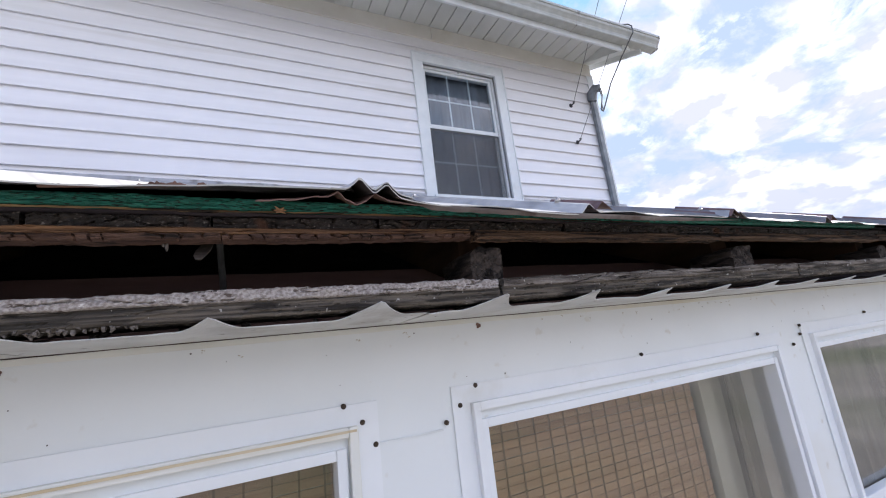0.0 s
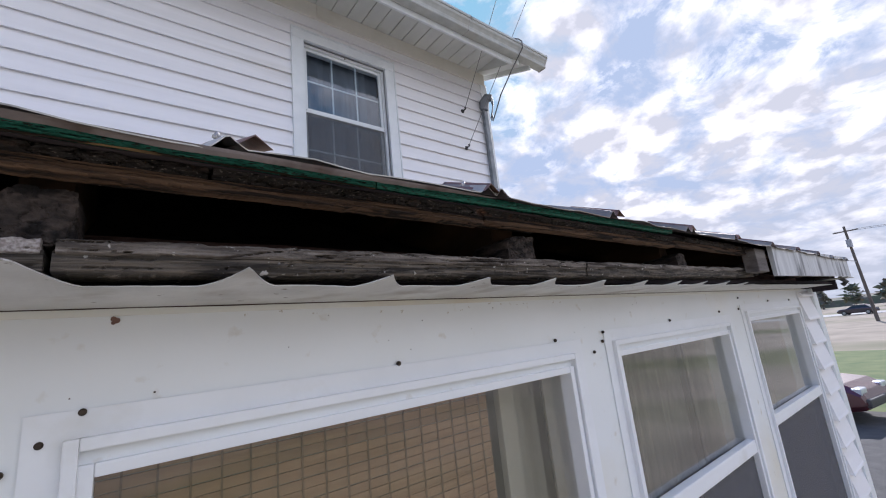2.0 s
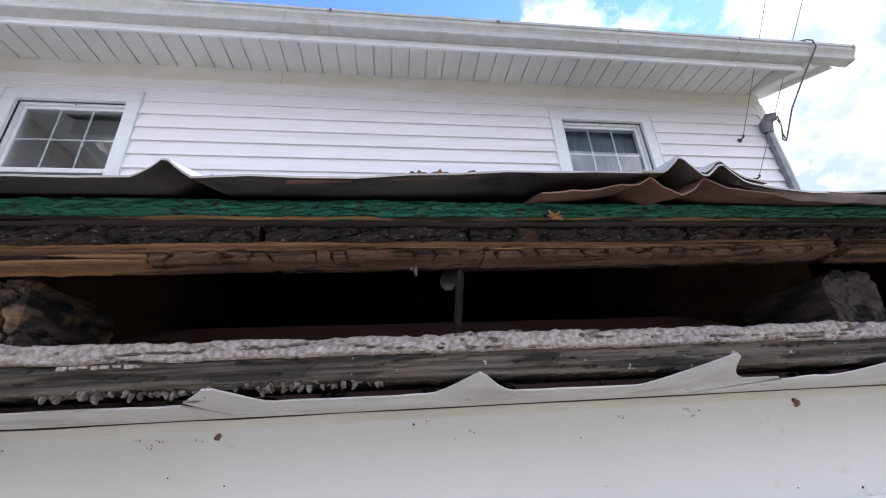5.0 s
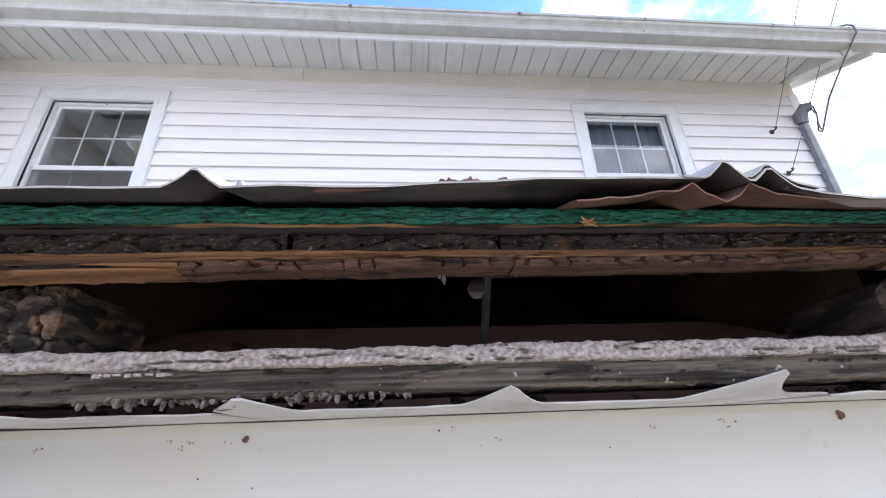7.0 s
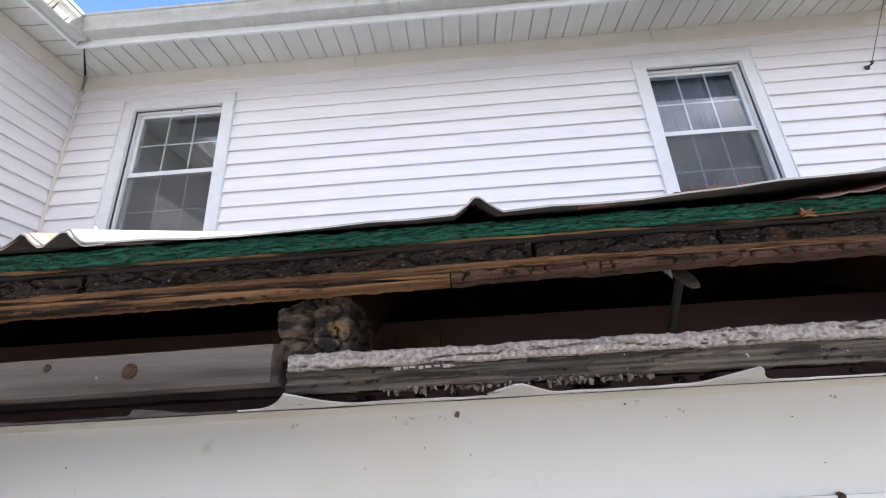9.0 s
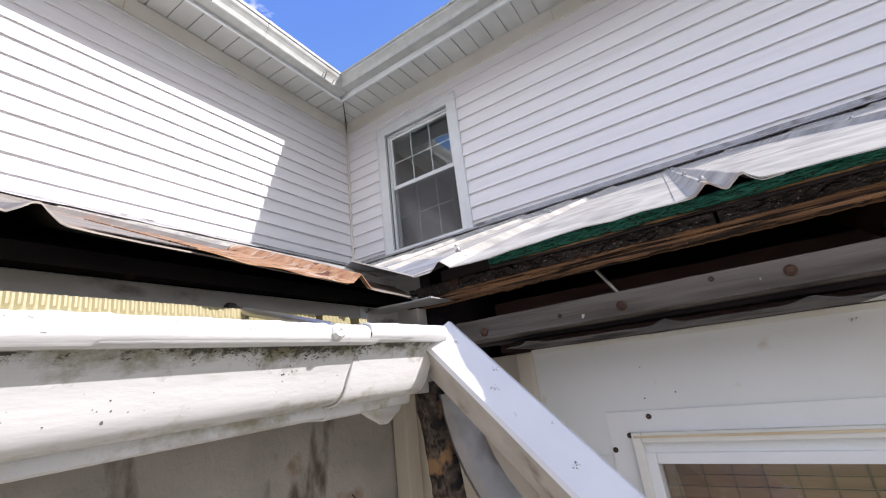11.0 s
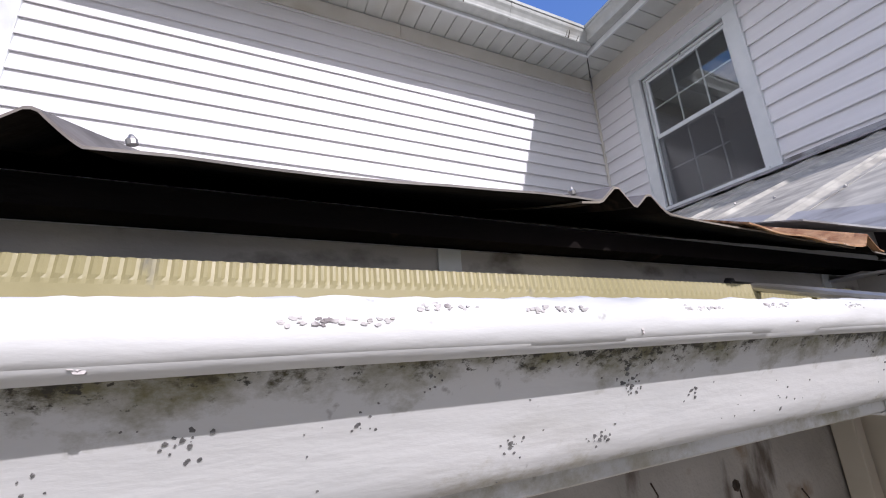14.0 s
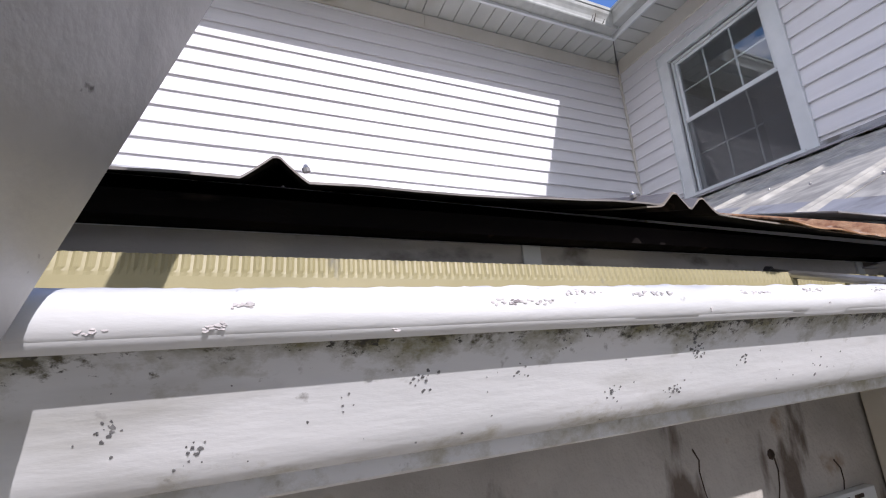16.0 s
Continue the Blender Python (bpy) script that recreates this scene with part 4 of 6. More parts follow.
# loose rusty strip on the eave edge near the valley
bm = bmesh.new()
rings = []
for i in range(30):
    y = -0.062 + 0.212 * i / 29
    hh = 0.0035 + lift_b(y) + sheet_profile(y, PITCH_B, DOUBLE_B) + 0.002 * noise.noise((y * 30, 0, 0))
    rings.append([place_b(y, v + 0.003 * noise.noise((y * 40, v, 0)), hh + t + (0.012 * max(0, (0.16 - i / 29)) if v < 0 else 0)) for v, t in ((-0.006, 0.0), (0.10, 0.002), (0.26, 0.002), (0.26, 0.0005), (0.10, 0.0005), (-0.006, -0.0015))])
swept(bm, rings)
part("rusty_strip", bm, M_SHEET_RUST, roof_s, "loose orange-rusted strip on the sheet edge")

# valley and wall flashings
bm = bmesh.new()
rings = []
for i in range(13):
    s = i / 12
    x, y = EAVE_X - 0.0 + s * (XB - EAVE_X), EAVE_Y + s * (YA - EAVE_Y)
    z = max(roof_a(y), roof_b(x)) + 0.003
    rings.append([(x - 0.06, y - 0.06, z + 0.0265), (x, y, z), (x + 0.06, y + 0.06, z + 0.0265), (x + 0.06, y + 0.06, z + 0.0245), (x, y, z - 0.003), (x - 0.06, y - 0.06, z + 0.0245)])
swept(bm, rings)
solo("valley_flashing", bm, M_FLASH, "grey metal valley between the two porch roofs", "flashing", "structure")
bm = bmesh.new()
rings = []
for i in range(80):
    x = XB + 0.02 + (3.6 - XB) * i / 79
    w = 0.006 * noise.noise((x * 5, 0, 0))
    rings.append([(x, YA - 0.014, ROOF_Z + 0.055 + w), (x, YA - 0.018, ROOF_Z + 0.03), (x, YA - 0.20 + 2 * w, roof_a(YA - 0.20) + 0.026 + w), (x, YA - 0.20 + 2 * w, roof_a(YA - 0.20) + 0.022 + w), (x, YA - 0.01, ROOF_Z + 0.02)])
swept(bm, rings)
solo("wall_flashing", bm, M_FLASH, "dull grey flashing where porch roof meets wall", "flashing", "structure")
bm = bmesh.new()
rings = []
for i in range(50):
    y = -1.8 + (YA - 0.03 + 1.8) * i / 49
    w = 0.006 * noise.noise((y * 5, 4, 0))
    rings.append([(XB + 0.016, y, ROOF_Z + 0.045 + w), (XB + 0.02, y, ROOF_Z + 0.03), (XB + 0.16 + w, y, roof_b(XB + 0.16) + 0.026 + w), (XB + 0.16 + w, y, roof_b(XB + 0.16) + 0.022 + w), (XB + 0.012, y, ROOF_Z + 0.02)])
swept(bm, rings)
solo("wall_flashing", bm, M_FLASH, "dull grey flashing along the side wall", "flashing", "structure")

# nails with washers on the ribs
nail_at = [place_a(x, v, 0.0152) for x in (-0.854, -0.213, 0.428) for v in (0.06, 0.62, 1.25, 1.9)]
nail_at += [place_a(x, v, 0.0135) for x in (-0.530, 0.1108, 0.7518) for v in (0.05, 0.4, 0.8, 1.3, 1.8)]
nail_at += [place_b(-0.455, 0.05, 0.014), place_b(-0.192, 0.033, 0.0205)]
nail_at += [place_a(-1.1 - 0.25 * i, 0.5 + 0.27 * i, 0.006) for i in range(6)] + [place_a(-0.9 + 0.22 * i, 2.36 + 0.02 * (i % 2), 0.03) for i in range(10)]
for p in nail_at:
    bm = bmesh.new()
    r = 0.0045 if p[1] > 0.2 else 0.0026
    head(bm, p, (0.1, -0.3, 1), r, 0.002)
    head(bm, Vector(p) + Vector((0, 0, 0.001)), (0.1, -0.3, 1), r * 0.66, r * 0.9)
    part("roofing_nail", bm, M_STEEL, roof)


# ---- burnt porch eave ----
def rough_board(x0, x1, y0, y1, z0, z1, amp=0.003, step=0.012, seed=0.0, jag_top=0.0, drop=0.0, hang=0.0):
    """A worn board along x: outline of eight points that wander from station to station."""
    n = max(2, int((x1 - x0) / step))
    rings = []
    for i in range(n + 1):
        x = x0 + (x1 - x0) * i / n
        q = lambda a, b: amp * (0.6 * noise.noise((x * 14, a, seed)) + 0.7 * noise.noise((x * 70, b, seed + 3)))
        j = jag_top * (noise.noise((x * 22, 0.5, seed)) + 0.6 * noise.noise((x * 95, 4.5, seed)))
        hg = -abs(hang * (noise.noise((x * 120, 9.5, seed)))) - hang * max(0, noise.noise((x * 15, 2.2, seed)))
        s = drop * (i / n)
        ym, zm = (y0 + y1) / 2, (z0 + z1) / 2
        rings.append([(x, y0 + q(1, 2), z0 + 0.002 + q(3, 4) + s + hg), (x, y0 - 0.001 + q(5, 6), zm + q(7, 8) + s), (x, y0 + q(9, 10), z1 - 0.002 + q(11, 12) + s + j), (x, ym + q(13, 14), z1 + q(15, 16) + s + j), (x, y1, z1 + s), (x, y1, zm + s), (x, y1, z0 + s), (x, ym, z0 + q(17, 18) + s + hg)])
    return swept(bmesh.new(), rings)


def cleft(p, w):
    """1 on the thin lines where a noise field changes sign, 0 away from them."""
    return max(0.0, 1 - abs(noise.noise(p)) / w)


def d_char(x, z, s):
    n = noise.noise
    return 0.0022 * n((x * 45, z * 70, s)) + 0.0017 * n((x * 140, z * 170, s + 2)) + 0.0010 * n((x * 380, z * 420, s)) - 0.0045 * cleft((x * 34, z * 60, s + 7), 0.06)


def d_checked(x, z, s):
    u = x / 0.021 + 1.5 * noise.noise((x * 24, 0, s)) + 0.5 * noise.noise((x * 60, z * 150, s + 8)) + z * 22
    fr = 0.5 - abs(u % 1 - 0.5)
    return 0.0009 * noise.noise((x * 200, z * 300, s)) + 0.0026 * noise.noise((math.floor(u) * 3.7, 0.5, s)) - 0.008 * max(0.0, 1 - fr / 0.075) - 0.002 * cleft((x * 12, z * 170, s + 3), 0.06)


def d_crust(x, z, s):
    n = noise.noise
    return 0.0009 * n((x * 30, z * 120, s)) + 0.0006 * n((x * 110, z * 300, s + 1)) + 0.0007 * n((x * 330, z * 520, s)) - 0.005 * cleft((x * 9, z * 130, s + 4), 0.05)


def d_face(x, z, s):
    n = noise.noise
    return 0.0016 * n((x * 18, z * 240, s)) + 0.0009 * n((x * 90, z * 420, s + 1)) + (0.0013 if n((x * 14, z * 130, s + 2)) > 0.08 else 0.0) - 0.003 * cleft((x * 7, z * 120, s + 5), 0.03)


def d_green(x, z, s):
    n = noise.noise
    return 0.0008 * n((x * 70, z * 260, s)) + 0.0008 * n((x * 240, z * 420, s + 1)) - (0.0007 if n((x * 60, z * 190, s + 3)) > 0.25 else 0.0)


def d_split(x, z, s):
    n = noise.noise
    return 0.0012 * n((x * 9, z * 380, s)) + 0.0012 * n((x * 25, z * 150, s)) - 0.003 * cleft((x * 6, z * 200, s + 1), 0.05)


def worn_board(x0, x1, y0, y1, z0, z1, relief, seed=0.0, rows=9, jag=0.0, hang=0.0, drop=0.0, step=0.0025):
    """A board along x whose front is cut into a fine grid and pushed in and out by relief(x, z, seed)."""
    n = max(3, int((x1 - x0) / (step if x0 < 0.5 else 0.006)))
    rows = rows if x0 < 0.5 else max(4, rows // 2)
    rings = []
    for i in range(n + 1):
        x = x0 + (x1 - x0) * i / n
        s = drop * i / n
        a = z0 + s - hang * (max(0, noise.noise((x * 60, 9.5, seed))) + max(0, noise.noise((x * 160, 2.5, seed)))) + 0.0012 * noise.noise((x * 30, 7.7, seed))
        b = z1 + s + jag * (noise.noise((x * 28, 0.5, seed)) + 0.7 * noise.noise((x * 120, 4.5, seed)) + 0.4 * noise.noise((x * 330, 5.5, seed)))
        ring = []
        for r in range(rows + 1):
            f = r / rows
            z = a + (b - a) * f
            ring.append((x, y0 - relief(x, z, seed) + 0.003 * abs(2 * f - 1) ** 7, z))
        rings.append(ring + [(x, y1, b), (x, y1, a)])
    return swept(bmesh.new(), rings)


def squeeze(bm):
    """The stack of edge boards thins from the valley towards the rafter at 0.3 and a little less beyond."""
    for v in bm.verts:
        d = float(np.interp(v.co.x, (-0.95, -0.35, 0.0, 0.28, 0.8, 1.4, 2.0), (-0.003, 0.004, 0.008, 0.0125, 0.011, 0.008, 0.004)))
        v.co.z = 2.8965 - (2.8965 - v.co.z) * (1 - d / 0.055)
    return bm


eave = thing("eave", (0.6, 0.3, 2.78), "burnt open porch eave with charred layers and missing fascia", "eave", kind="structure")
part("roof_deck", swept(bmesh.new(), [[(x, 0.300, roof_a(0.300) - 0.010), (x, YA - 0.01, roof_a(YA - 0.01) - 0.010), (x, YA - 0.01, roof_a(YA - 0.01) - 0.030), (x, 0.300, roof_a(0.300) - 0.026)] for x in (-0.89, 3.55)]), M_CHAR_DECK, eave, "soot-black roof deck underside")
part("green_board", squeeze(worn_board(-0.80, 0.60, 0.284, 0.330, 2.8800, 2.8965, d_green, 1.0, 11, 0.0012)), M_GREEN, eave, "edge board with flaking green paint")
part("bare_edge", squeeze(worn_board(-0.80, 0.60, 0.2834, 0.2862, 2.8788, 2.8801, d_split, 6.0, 4, 0.0008, 0.0002)), M_TANEDGE, eave, "thin edge of bare tan wood")
part("shadow_gap_board", squeeze(worn_board(-0.80, 1.42, 0.2868, 0.328, 2.8760, 2.8797, d_split, 7.0, 3, step=0.02)), M_CHAR_DECK, eave, "sooty filler board")
part("green_board", squeeze(worn_board(0.603, 1.42, 0.285, 0.330, 2.882, 2.898, d_green, 2.0, 10, 0.001, drop=0.006)), M_GREEN, eave, "edge board with flaking green paint")
for i, (a, b, dz) in enumerate(((-0.945, -0.53, 0), (-0.526, -0.172, 0.001), (-0.168, -0.03, 0), (-0.028, 0.14, -0.001), (0.143, 0.42, 0), (0.424, 0.95, 0.002), (0.953, 1.5, 0.006), (1.504, 2.05, 0.012), (2.05, 3.5, 0.016))):
    part("charred_layer", squeeze(worn_board(a, b, 0.290, 0.340, 2.8580 + dz, 2.8765 + dz, d_char, 3.0 + i, 12, 0.0016)), M_CHAR, eave, "cracked charred wood layer")
for i, (a, b, dz) in enumerate(((-0.95, -0.235, 0), (-0.236, -0.02, 0.001), (-0.021, 0.262, 0.0), (0.27, 0.78, -0.001), (0.783, 1.42, 0.004), (1.422, 2.05, 0.010), (2.05, 3.5, 0.015))):
    lath = part("split_lath", squeeze(worn_board(a, b, 0.2870, 0.308, 2.8520 + dz, 2.8605 + dz, d_split, 20.0 + i, 8, 0.0010)), M_SPLIT_DARK if a > 0.2 else M_SPLIT, eave, "split brown wooden lath")
    part("checked_edge", squeeze(worn_board(a + 0.001, b - 0.001, 0.2855, 0.3075, 2.8455 + dz, 2.8530 + dz, d_checked if -0.3 < a < 0.2 else d_split, 120.0 + i, 8, 0.0006, 0.0016, step=0.0011)), M_CHECKED if -0.3 < a < 0.2 else (M_SPLIT_DARK if a > 0.2 else M_SPLIT), lath, "lower edge checked by heat")
# rafters with burnt tails
for i, (x, w) in enumerate(((-0.349, 0.052), (0.300, 0.046), (0.895, 0.062), (1.52, 0.05), (2.12, 0.05), (2.72, 0.05), (3.3, 0.05))):
    raf = part("rafter", swept(bmesh.new(), [[(x - w / 2 + 0.004, y, roof_a(y) - 0.034), (x + w / 2 - 0.004, y, roof_a(y) - 0.034), (x + w / 2 - 0.004, y, roof_a(y) - 0.034 - d), (x - w / 2 + 0.004, y, roof_a(y) - 0.034 - d)] for y, d in ((0.36, 0.05), (0.42, 0.09), (YA, 0.10))]), M_RAFTER, eave)
    bm = bmesh.new()
    bmesh.ops.create_cube(bm, size=2.0)
    bmesh.ops.subdivide_edges(bm, edges=bm.edges, cuts=(30 if i < 3 else 12), use_grid_fill=True)
    for v in bm.verts:
        c = v.co.copy()
        if c.x < 0 and c.z > 0:
            c.z -= 0.42 * c.x * c.x * c.z
        m = (abs(c.x) ** 6 + abs(c.y) ** 6 + abs(c.z) ** 6) ** (1 / 6)
        c = c.lerp(c / m, 0.22)
        s = Vector((i * 7, 0, 0))
        far_near, cells = noise.voronoi(Vector((c.x * 1.25, c.y * 0.35, c.z * 1.25)) + s + 0.25 * noise.noise_vector(c * 2.5))
        q = noise.noise(c * 1.7 + s) * 0.07 + noise.noise(c * 7 + s) * 0.014 + noise.noise(c * 20 + s) * 0.010
        q += (0.09 * noise.noise(cells[0] * 5.3) - 0.12 * max(0.0, 1 - (far_near[1] - far_near[0]) / 0.07)) * (1.0 if i == 0 else 0.4)
        c *= 1 + q
        v.co = Vector((x + c.x * w * 0.56, 0.364 + c.y * 0.046, 2.827 + c.z * 0.026))
    part("rafter_tail", bm, M_TAIL if i == 0 else M_TAIL_DARK, raf, "cracked, burnt rafter end")
# lower boards
for a, b, d, s in ((-0.366, 0.308, 0.0, 40), (0.313, 1.06, 0.006, 41), (1.063, 2.04, 0.010, 42)):
    z = 2.777 + (0.006 if s == 42 else 0.0)
    face = part("lower_board", worn_board(a, b, 0.3105, 0.352, z, z + 0.019, d_face, s, 12, 0.0, 0.0022, d), M_GREYFACE, eave, "weathered grey-brown board")
    part("crust", worn_board(a + 0.002, b - 0.002, 0.3065, 0.349, z + 0.0160, z + 0.0285, d_crust, s + 0.5, 11, 0.0020, 0.0010, d, 0.0014), M_GREYWOOD if s == 40 else M_DARKCRUST, face, "splintered weathered crust on top")
flake_rng = random.Random(8)
bm = bmesh.new()
for i in range(130):
    x = (-0.275, -0.266, -0.226, -0.216, -0.165, -0.149, -0.108)[i % 7] + flake_rng.gauss(0, 0.009)
    h, w = flake_rng.uniform(0.001, 0.0055), flake_rng.uniform(0.0005, 0.0017)
    z, y = 2.7775 + flake_rng.uniform(-0.002, 0.002), 0.3095 + flake_rng.uniform(0, 0.012)
    e = flake_rng.uniform(-0.002, 0.002)
    swept(bm, [[(x - w, y, z), (x + w, y, z), (x + w * 0.8, y + 0.004, z), (x - w * 0.8, y + 0.004, z)], [(x - w * 0.9, y - 0.001, z - h * 0.6), (x + w, y - 0.001, z - h * 0.5), (x + w, y + 0.003, z - h * 0.5), (x - w, y + 0.003, z - h * 0.6)], [(x - w * 0.4 + e, y, z - h), (x + w * 0.3 + e, y, z - h), (x + w * 0.3 + e, y + 0.002, z - h), (x - w * 0.4 + e, y + 0.002, z - h)]])
part("flake_fringe", bm, M_FLAKE, eave, "grey flakes hanging under the board")
for i in range(8):
    x = -0.283 + 0.0062 * i + flake_rng.uniform(-0.001, 0.001)
    part("paint_scale", boxed(x, x + flake_rng.uniform(0.003, 0.0055), 0.3075, 0.312, 2.7895 + 0.0005 * (i % 3), 2.7920, 0.0005), M_GREYWOOD, eave, "scale of old white paint")
low_left = part("lower_board", rough_board(-0.93, -0.374, 0.301, 0.345, 2.780, 2.812, 0.0008, 0.02, 43, drop=0.004), M_SMOOTHWOOD, eave, "smooth grey painted board with rusty bolts")
for x, z in ((-0.483, 2.800), (-0.645, 2.795), (-0.83, 2.792)):
    bm = bmesh.new()
    head(bm, (x, 0.3005, z), (0, -1, 0.1), 0.0058, 0.004, 10)
    part("bolt", bm, M_RUSTED, low_left, "rusty bolt head")
for x, z in ((-0.55, 2.806), (-0.72, 2.796)):
    bm = bmesh.new()
    head(bm, (x, 0.3005, z), (0, -1, 0), 0.003, 0.002, 8)
    part("nail_hole", bm, M_SCREW, low_left)
# inside of the eave
solo("ceiling_porch_attic", boxed(-0.93, 3.5, 0.475, YA - 0.01, 2.742, 2.757), M_RAFTER, "dark wooden boards inside the eave", "ceiling", "structure")
part("inner_beam", rough_board(-0.9, 3.5, 0.50, 0.54, 2.757, 2.862, 0.002, 0.05, 60), M_BEAM, eave, "dark red-brown beam inside the eave")
part("inner_nailer", rough_board(-0.9, 3.5, 0.3525, 0.372, 2.776, 2.792, 0.002, 0.03, 61), M_CHAR_DECK, eave)
for x in (-0.955, 3.50):
    bm = bmesh.new()
    swept(bm, [[(xx, 0.335, 2.742), (xx, 0.335, roof_a(0.335) - 0.012), (xx, YA - 0.004, roof_a(YA) - 0.012), (xx, YA - 0.004, 2.742)] for xx in (x, x + 0.02)])
    part("attic_end", bm, M_CHAR_DECK, eave, "sooty boards closing the attic")
part("attic_back", boxed(-0.93, 3.5, 1.30, 1.33, 2.757, roof_a(1.30) - 0.032), M_CHAR_DECK, eave, "sooty boards deep in the attic")
# loose bits under the lath
part("hanger_rod", tube(bmesh.new(), [(-0.026, 0.348, 2.878), (-0.026, 0.353, 2.872), (-0.0235, 0.428, 2.798)], 0.0038, 8), M_DARKSTEEL, eave, "dull steel rod")
part("hanger_rod", tube(bmesh.new(), [(-0.670, 0.33, 2.850), (-0.645, 0.33, 2.806)], 0.0022, 8), M_STEEL, eave, "dull steel rod")
bm = bmesh.new()
swept(bm, [[(x0, y, z), (x1, y, z), (x1, y + 0.004, z), (x0, y + 0.004, z)] for x0, x1, y, z in ((-0.040, -0.031, 0.350, 2.868), (-0.0465, -0.033, 0.330, 2.853), (-0.0475, -0.037, 0.318, 2.844), (-0.0450, -0.040, 0.313, 2.839))])
part("hanging_splinter", bm, M_SMOOTHWOOD, eave, "grey-brown splinter hanging from the lath")
for x, h in ((-0.0675, 0.008), (-0.0705, 0.004)):
    bm = bmesh.new()
    swept(bm, [[(x - 0.001, 0.300, 2.852), (x + 0.001, 0.300, 2.852), (x + 0.001, 0.302, 2.852), (x - 0.001, 0.302, 2.852)], [(x - 0.0014, 0.299, 2.852 - h * 0.6), (x + 0.0012, 0.299, 2.852 - h * 0.6), (x + 0.0012, 0.301, 2.852 - h * 0.6), (x - 0.0014, 0.301, 2.852 - h * 0.6)], [(x, 0.299, 2.852 - h), (x + 0.0006, 0.299, 2.852 - h), (x + 0.0006, 0.2995, 2.852 - h), (x, 0.2995, 2.852 - h)]])
    part("hanging_splinter", bm, M_FLAKE, eave, "small splinter under the lath")
part("inner_block", rough_board(-0.302, -0.254, 0.430, 0.470, 2.800, 2.836, 0.002, 0.008, 64), M_RAFTER, eave, "small dark wood block inside the eave")
# crumbs of charcoal and flakes lying on the strip below the boards
crumb_rng = random.Random(17)
for i in range(26):
    x, y, r = crumb_rng.uniform(-0.37, 0.30), crumb_rng.uniform(0.335, 0.375), crumb_rng.uniform(0.0025, 0.006)
    bm = bmesh.new()
    bmesh.ops.create_icosphere(bm, subdivisions=1, radius=r)
    for v in bm.verts:
        v.co = Vector((x + v.co.x * 1.3, y + v.co.y, 2.7695 + r * 0.5 + v.co.z * 0.7)) + r * 0.45 * noise.noise_vector(v.co * 700 + Vector((i, 0, 0)))
    part("crumb", bm, M_FLAKE if i % 3 == 0 else M_CHAR, eave)
bm = bmesh.new()
for i in range(6):
    a = i * 1.05
    d = Vector((math.cos(a), -0.3, 0.45 * math.sin(a)))
    tube(bm, [Vector((0.034, 0.284, 2.8835)), Vector((0.034, 0.284, 2.8835)) + d * (0.006 + 0.002 * (i % 3))], [0.0022, 0.0004], 5)
part("wood_burst", bm, M_BAMBOO, eave, "orange burst of splintered wood")


# torn aluminium soffit strip under the eave
def torn_strip(x0, x1, peaks, seed):
    n = int((x1 - x0) / 0.006)
    bm = bmesh.new()
    rings = []
    for i in range(n + 1):
        x = x0 + (x1 - x0) * i / n
        pk = max([max(0.0, 1 - abs(x - p) / (1.25 * w)) ** 1.5 * h for p, h, w in peaks] + [0.0])
        wv = 0.003 * noise.noise((x * 9, seed, 0)) + 0.001 * noise.noise((x * 40, seed, 2))
        yf = 0.322 - 2.0 * pk + 0.006 * noise.noise((x * 12, 5, seed))
        ring = []
        for s in (0.0, 0.3, 0.6, 0.75, 0.85, 0.93, 1.0):
            ring.append((x, 0.4535 + (yf - 0.4535) * s, 2.7655 + s * (0.0015 + wv) + 0.44 * pk * s ** 4))
        rings.append(ring + [(p[0], p[1] + 0.0004, p[2] + 0.0012) for p in reversed(ring)])
    return swept(bm, rings)


strip = thing("soffit_strip", (0.8, 0.40, 2.766), "grimy white aluminium soffit strip torn and bent into points", "soffit strip", kind="structure")
pk = [(-0.772, 0.010, 0.018), (-0.605, 0.012, 0.016), (-0.474, 0.012, 0.022), (-0.353, 0.022, 0.030)]
# this end takes the sheets' dark underside colour
part("strip_section", torn_strip(-0.81, -0.41, pk, 1.0), M_UNDER, strip, "dark grey strip end")
part("strip_section", torn_strip(-0.408, -0.215, pk, 1.0), M_TORN, strip)
pk = [(-0.192, 0.016, 0.026), (-0.030, 0.020, 0.024), (0.134, 0.028, 0.034)]
part("strip_section", torn_strip(-0.213, 0.205, pk, 2.0), M_TORN, strip)
pk = [(0.293, 0.029, 0.034), (0.454, 0.024, 0.030), (0.615, 0.020, 0.03), (0.78, 0.016, 0.03), (0.94, 0.015, 0.03), (1.10, 0.014, 0.03)]
part("strip_section", torn_strip(0.207, 1.18, pk, 3.0), M_TORN, strip)
pk = [(1.27 + 0.163 * i, 0.014, 0.03) for i in range(5)]
part("strip_section", torn_strip(1.182, 3.3, pk, 4.0), M_TORN, strip)
for x, l, z in ((-0.205, 0.05, 2.783), (0.125, 0.04, 2.793)):
    bm = bmesh.new()
    swept(bm, [[(x - 0.014, 0.318, z - 0.004), (x - 0.014, 0.336, z - 0.003), (x - 0.014, 0.336, z - 0.002), (x - 0.014, 0.318, z - 0.003)], [(x + l * 0.5, 0.316, z + 0.002), (x + l * 0.5, 0.335, z + 0.001), (x + l * 0.5, 0.335, z + 0.002), (x + l * 0.5, 0.316, z + 0.003)], [(x + l, 0.322, z + 0.004), (x + l, 0.324, z + 0.004), (x + l, 0.324, z + 0.005), (x + l, 0.322, z + 0.005)]])
    part("torn_flap", bm, M_TORN, strip)

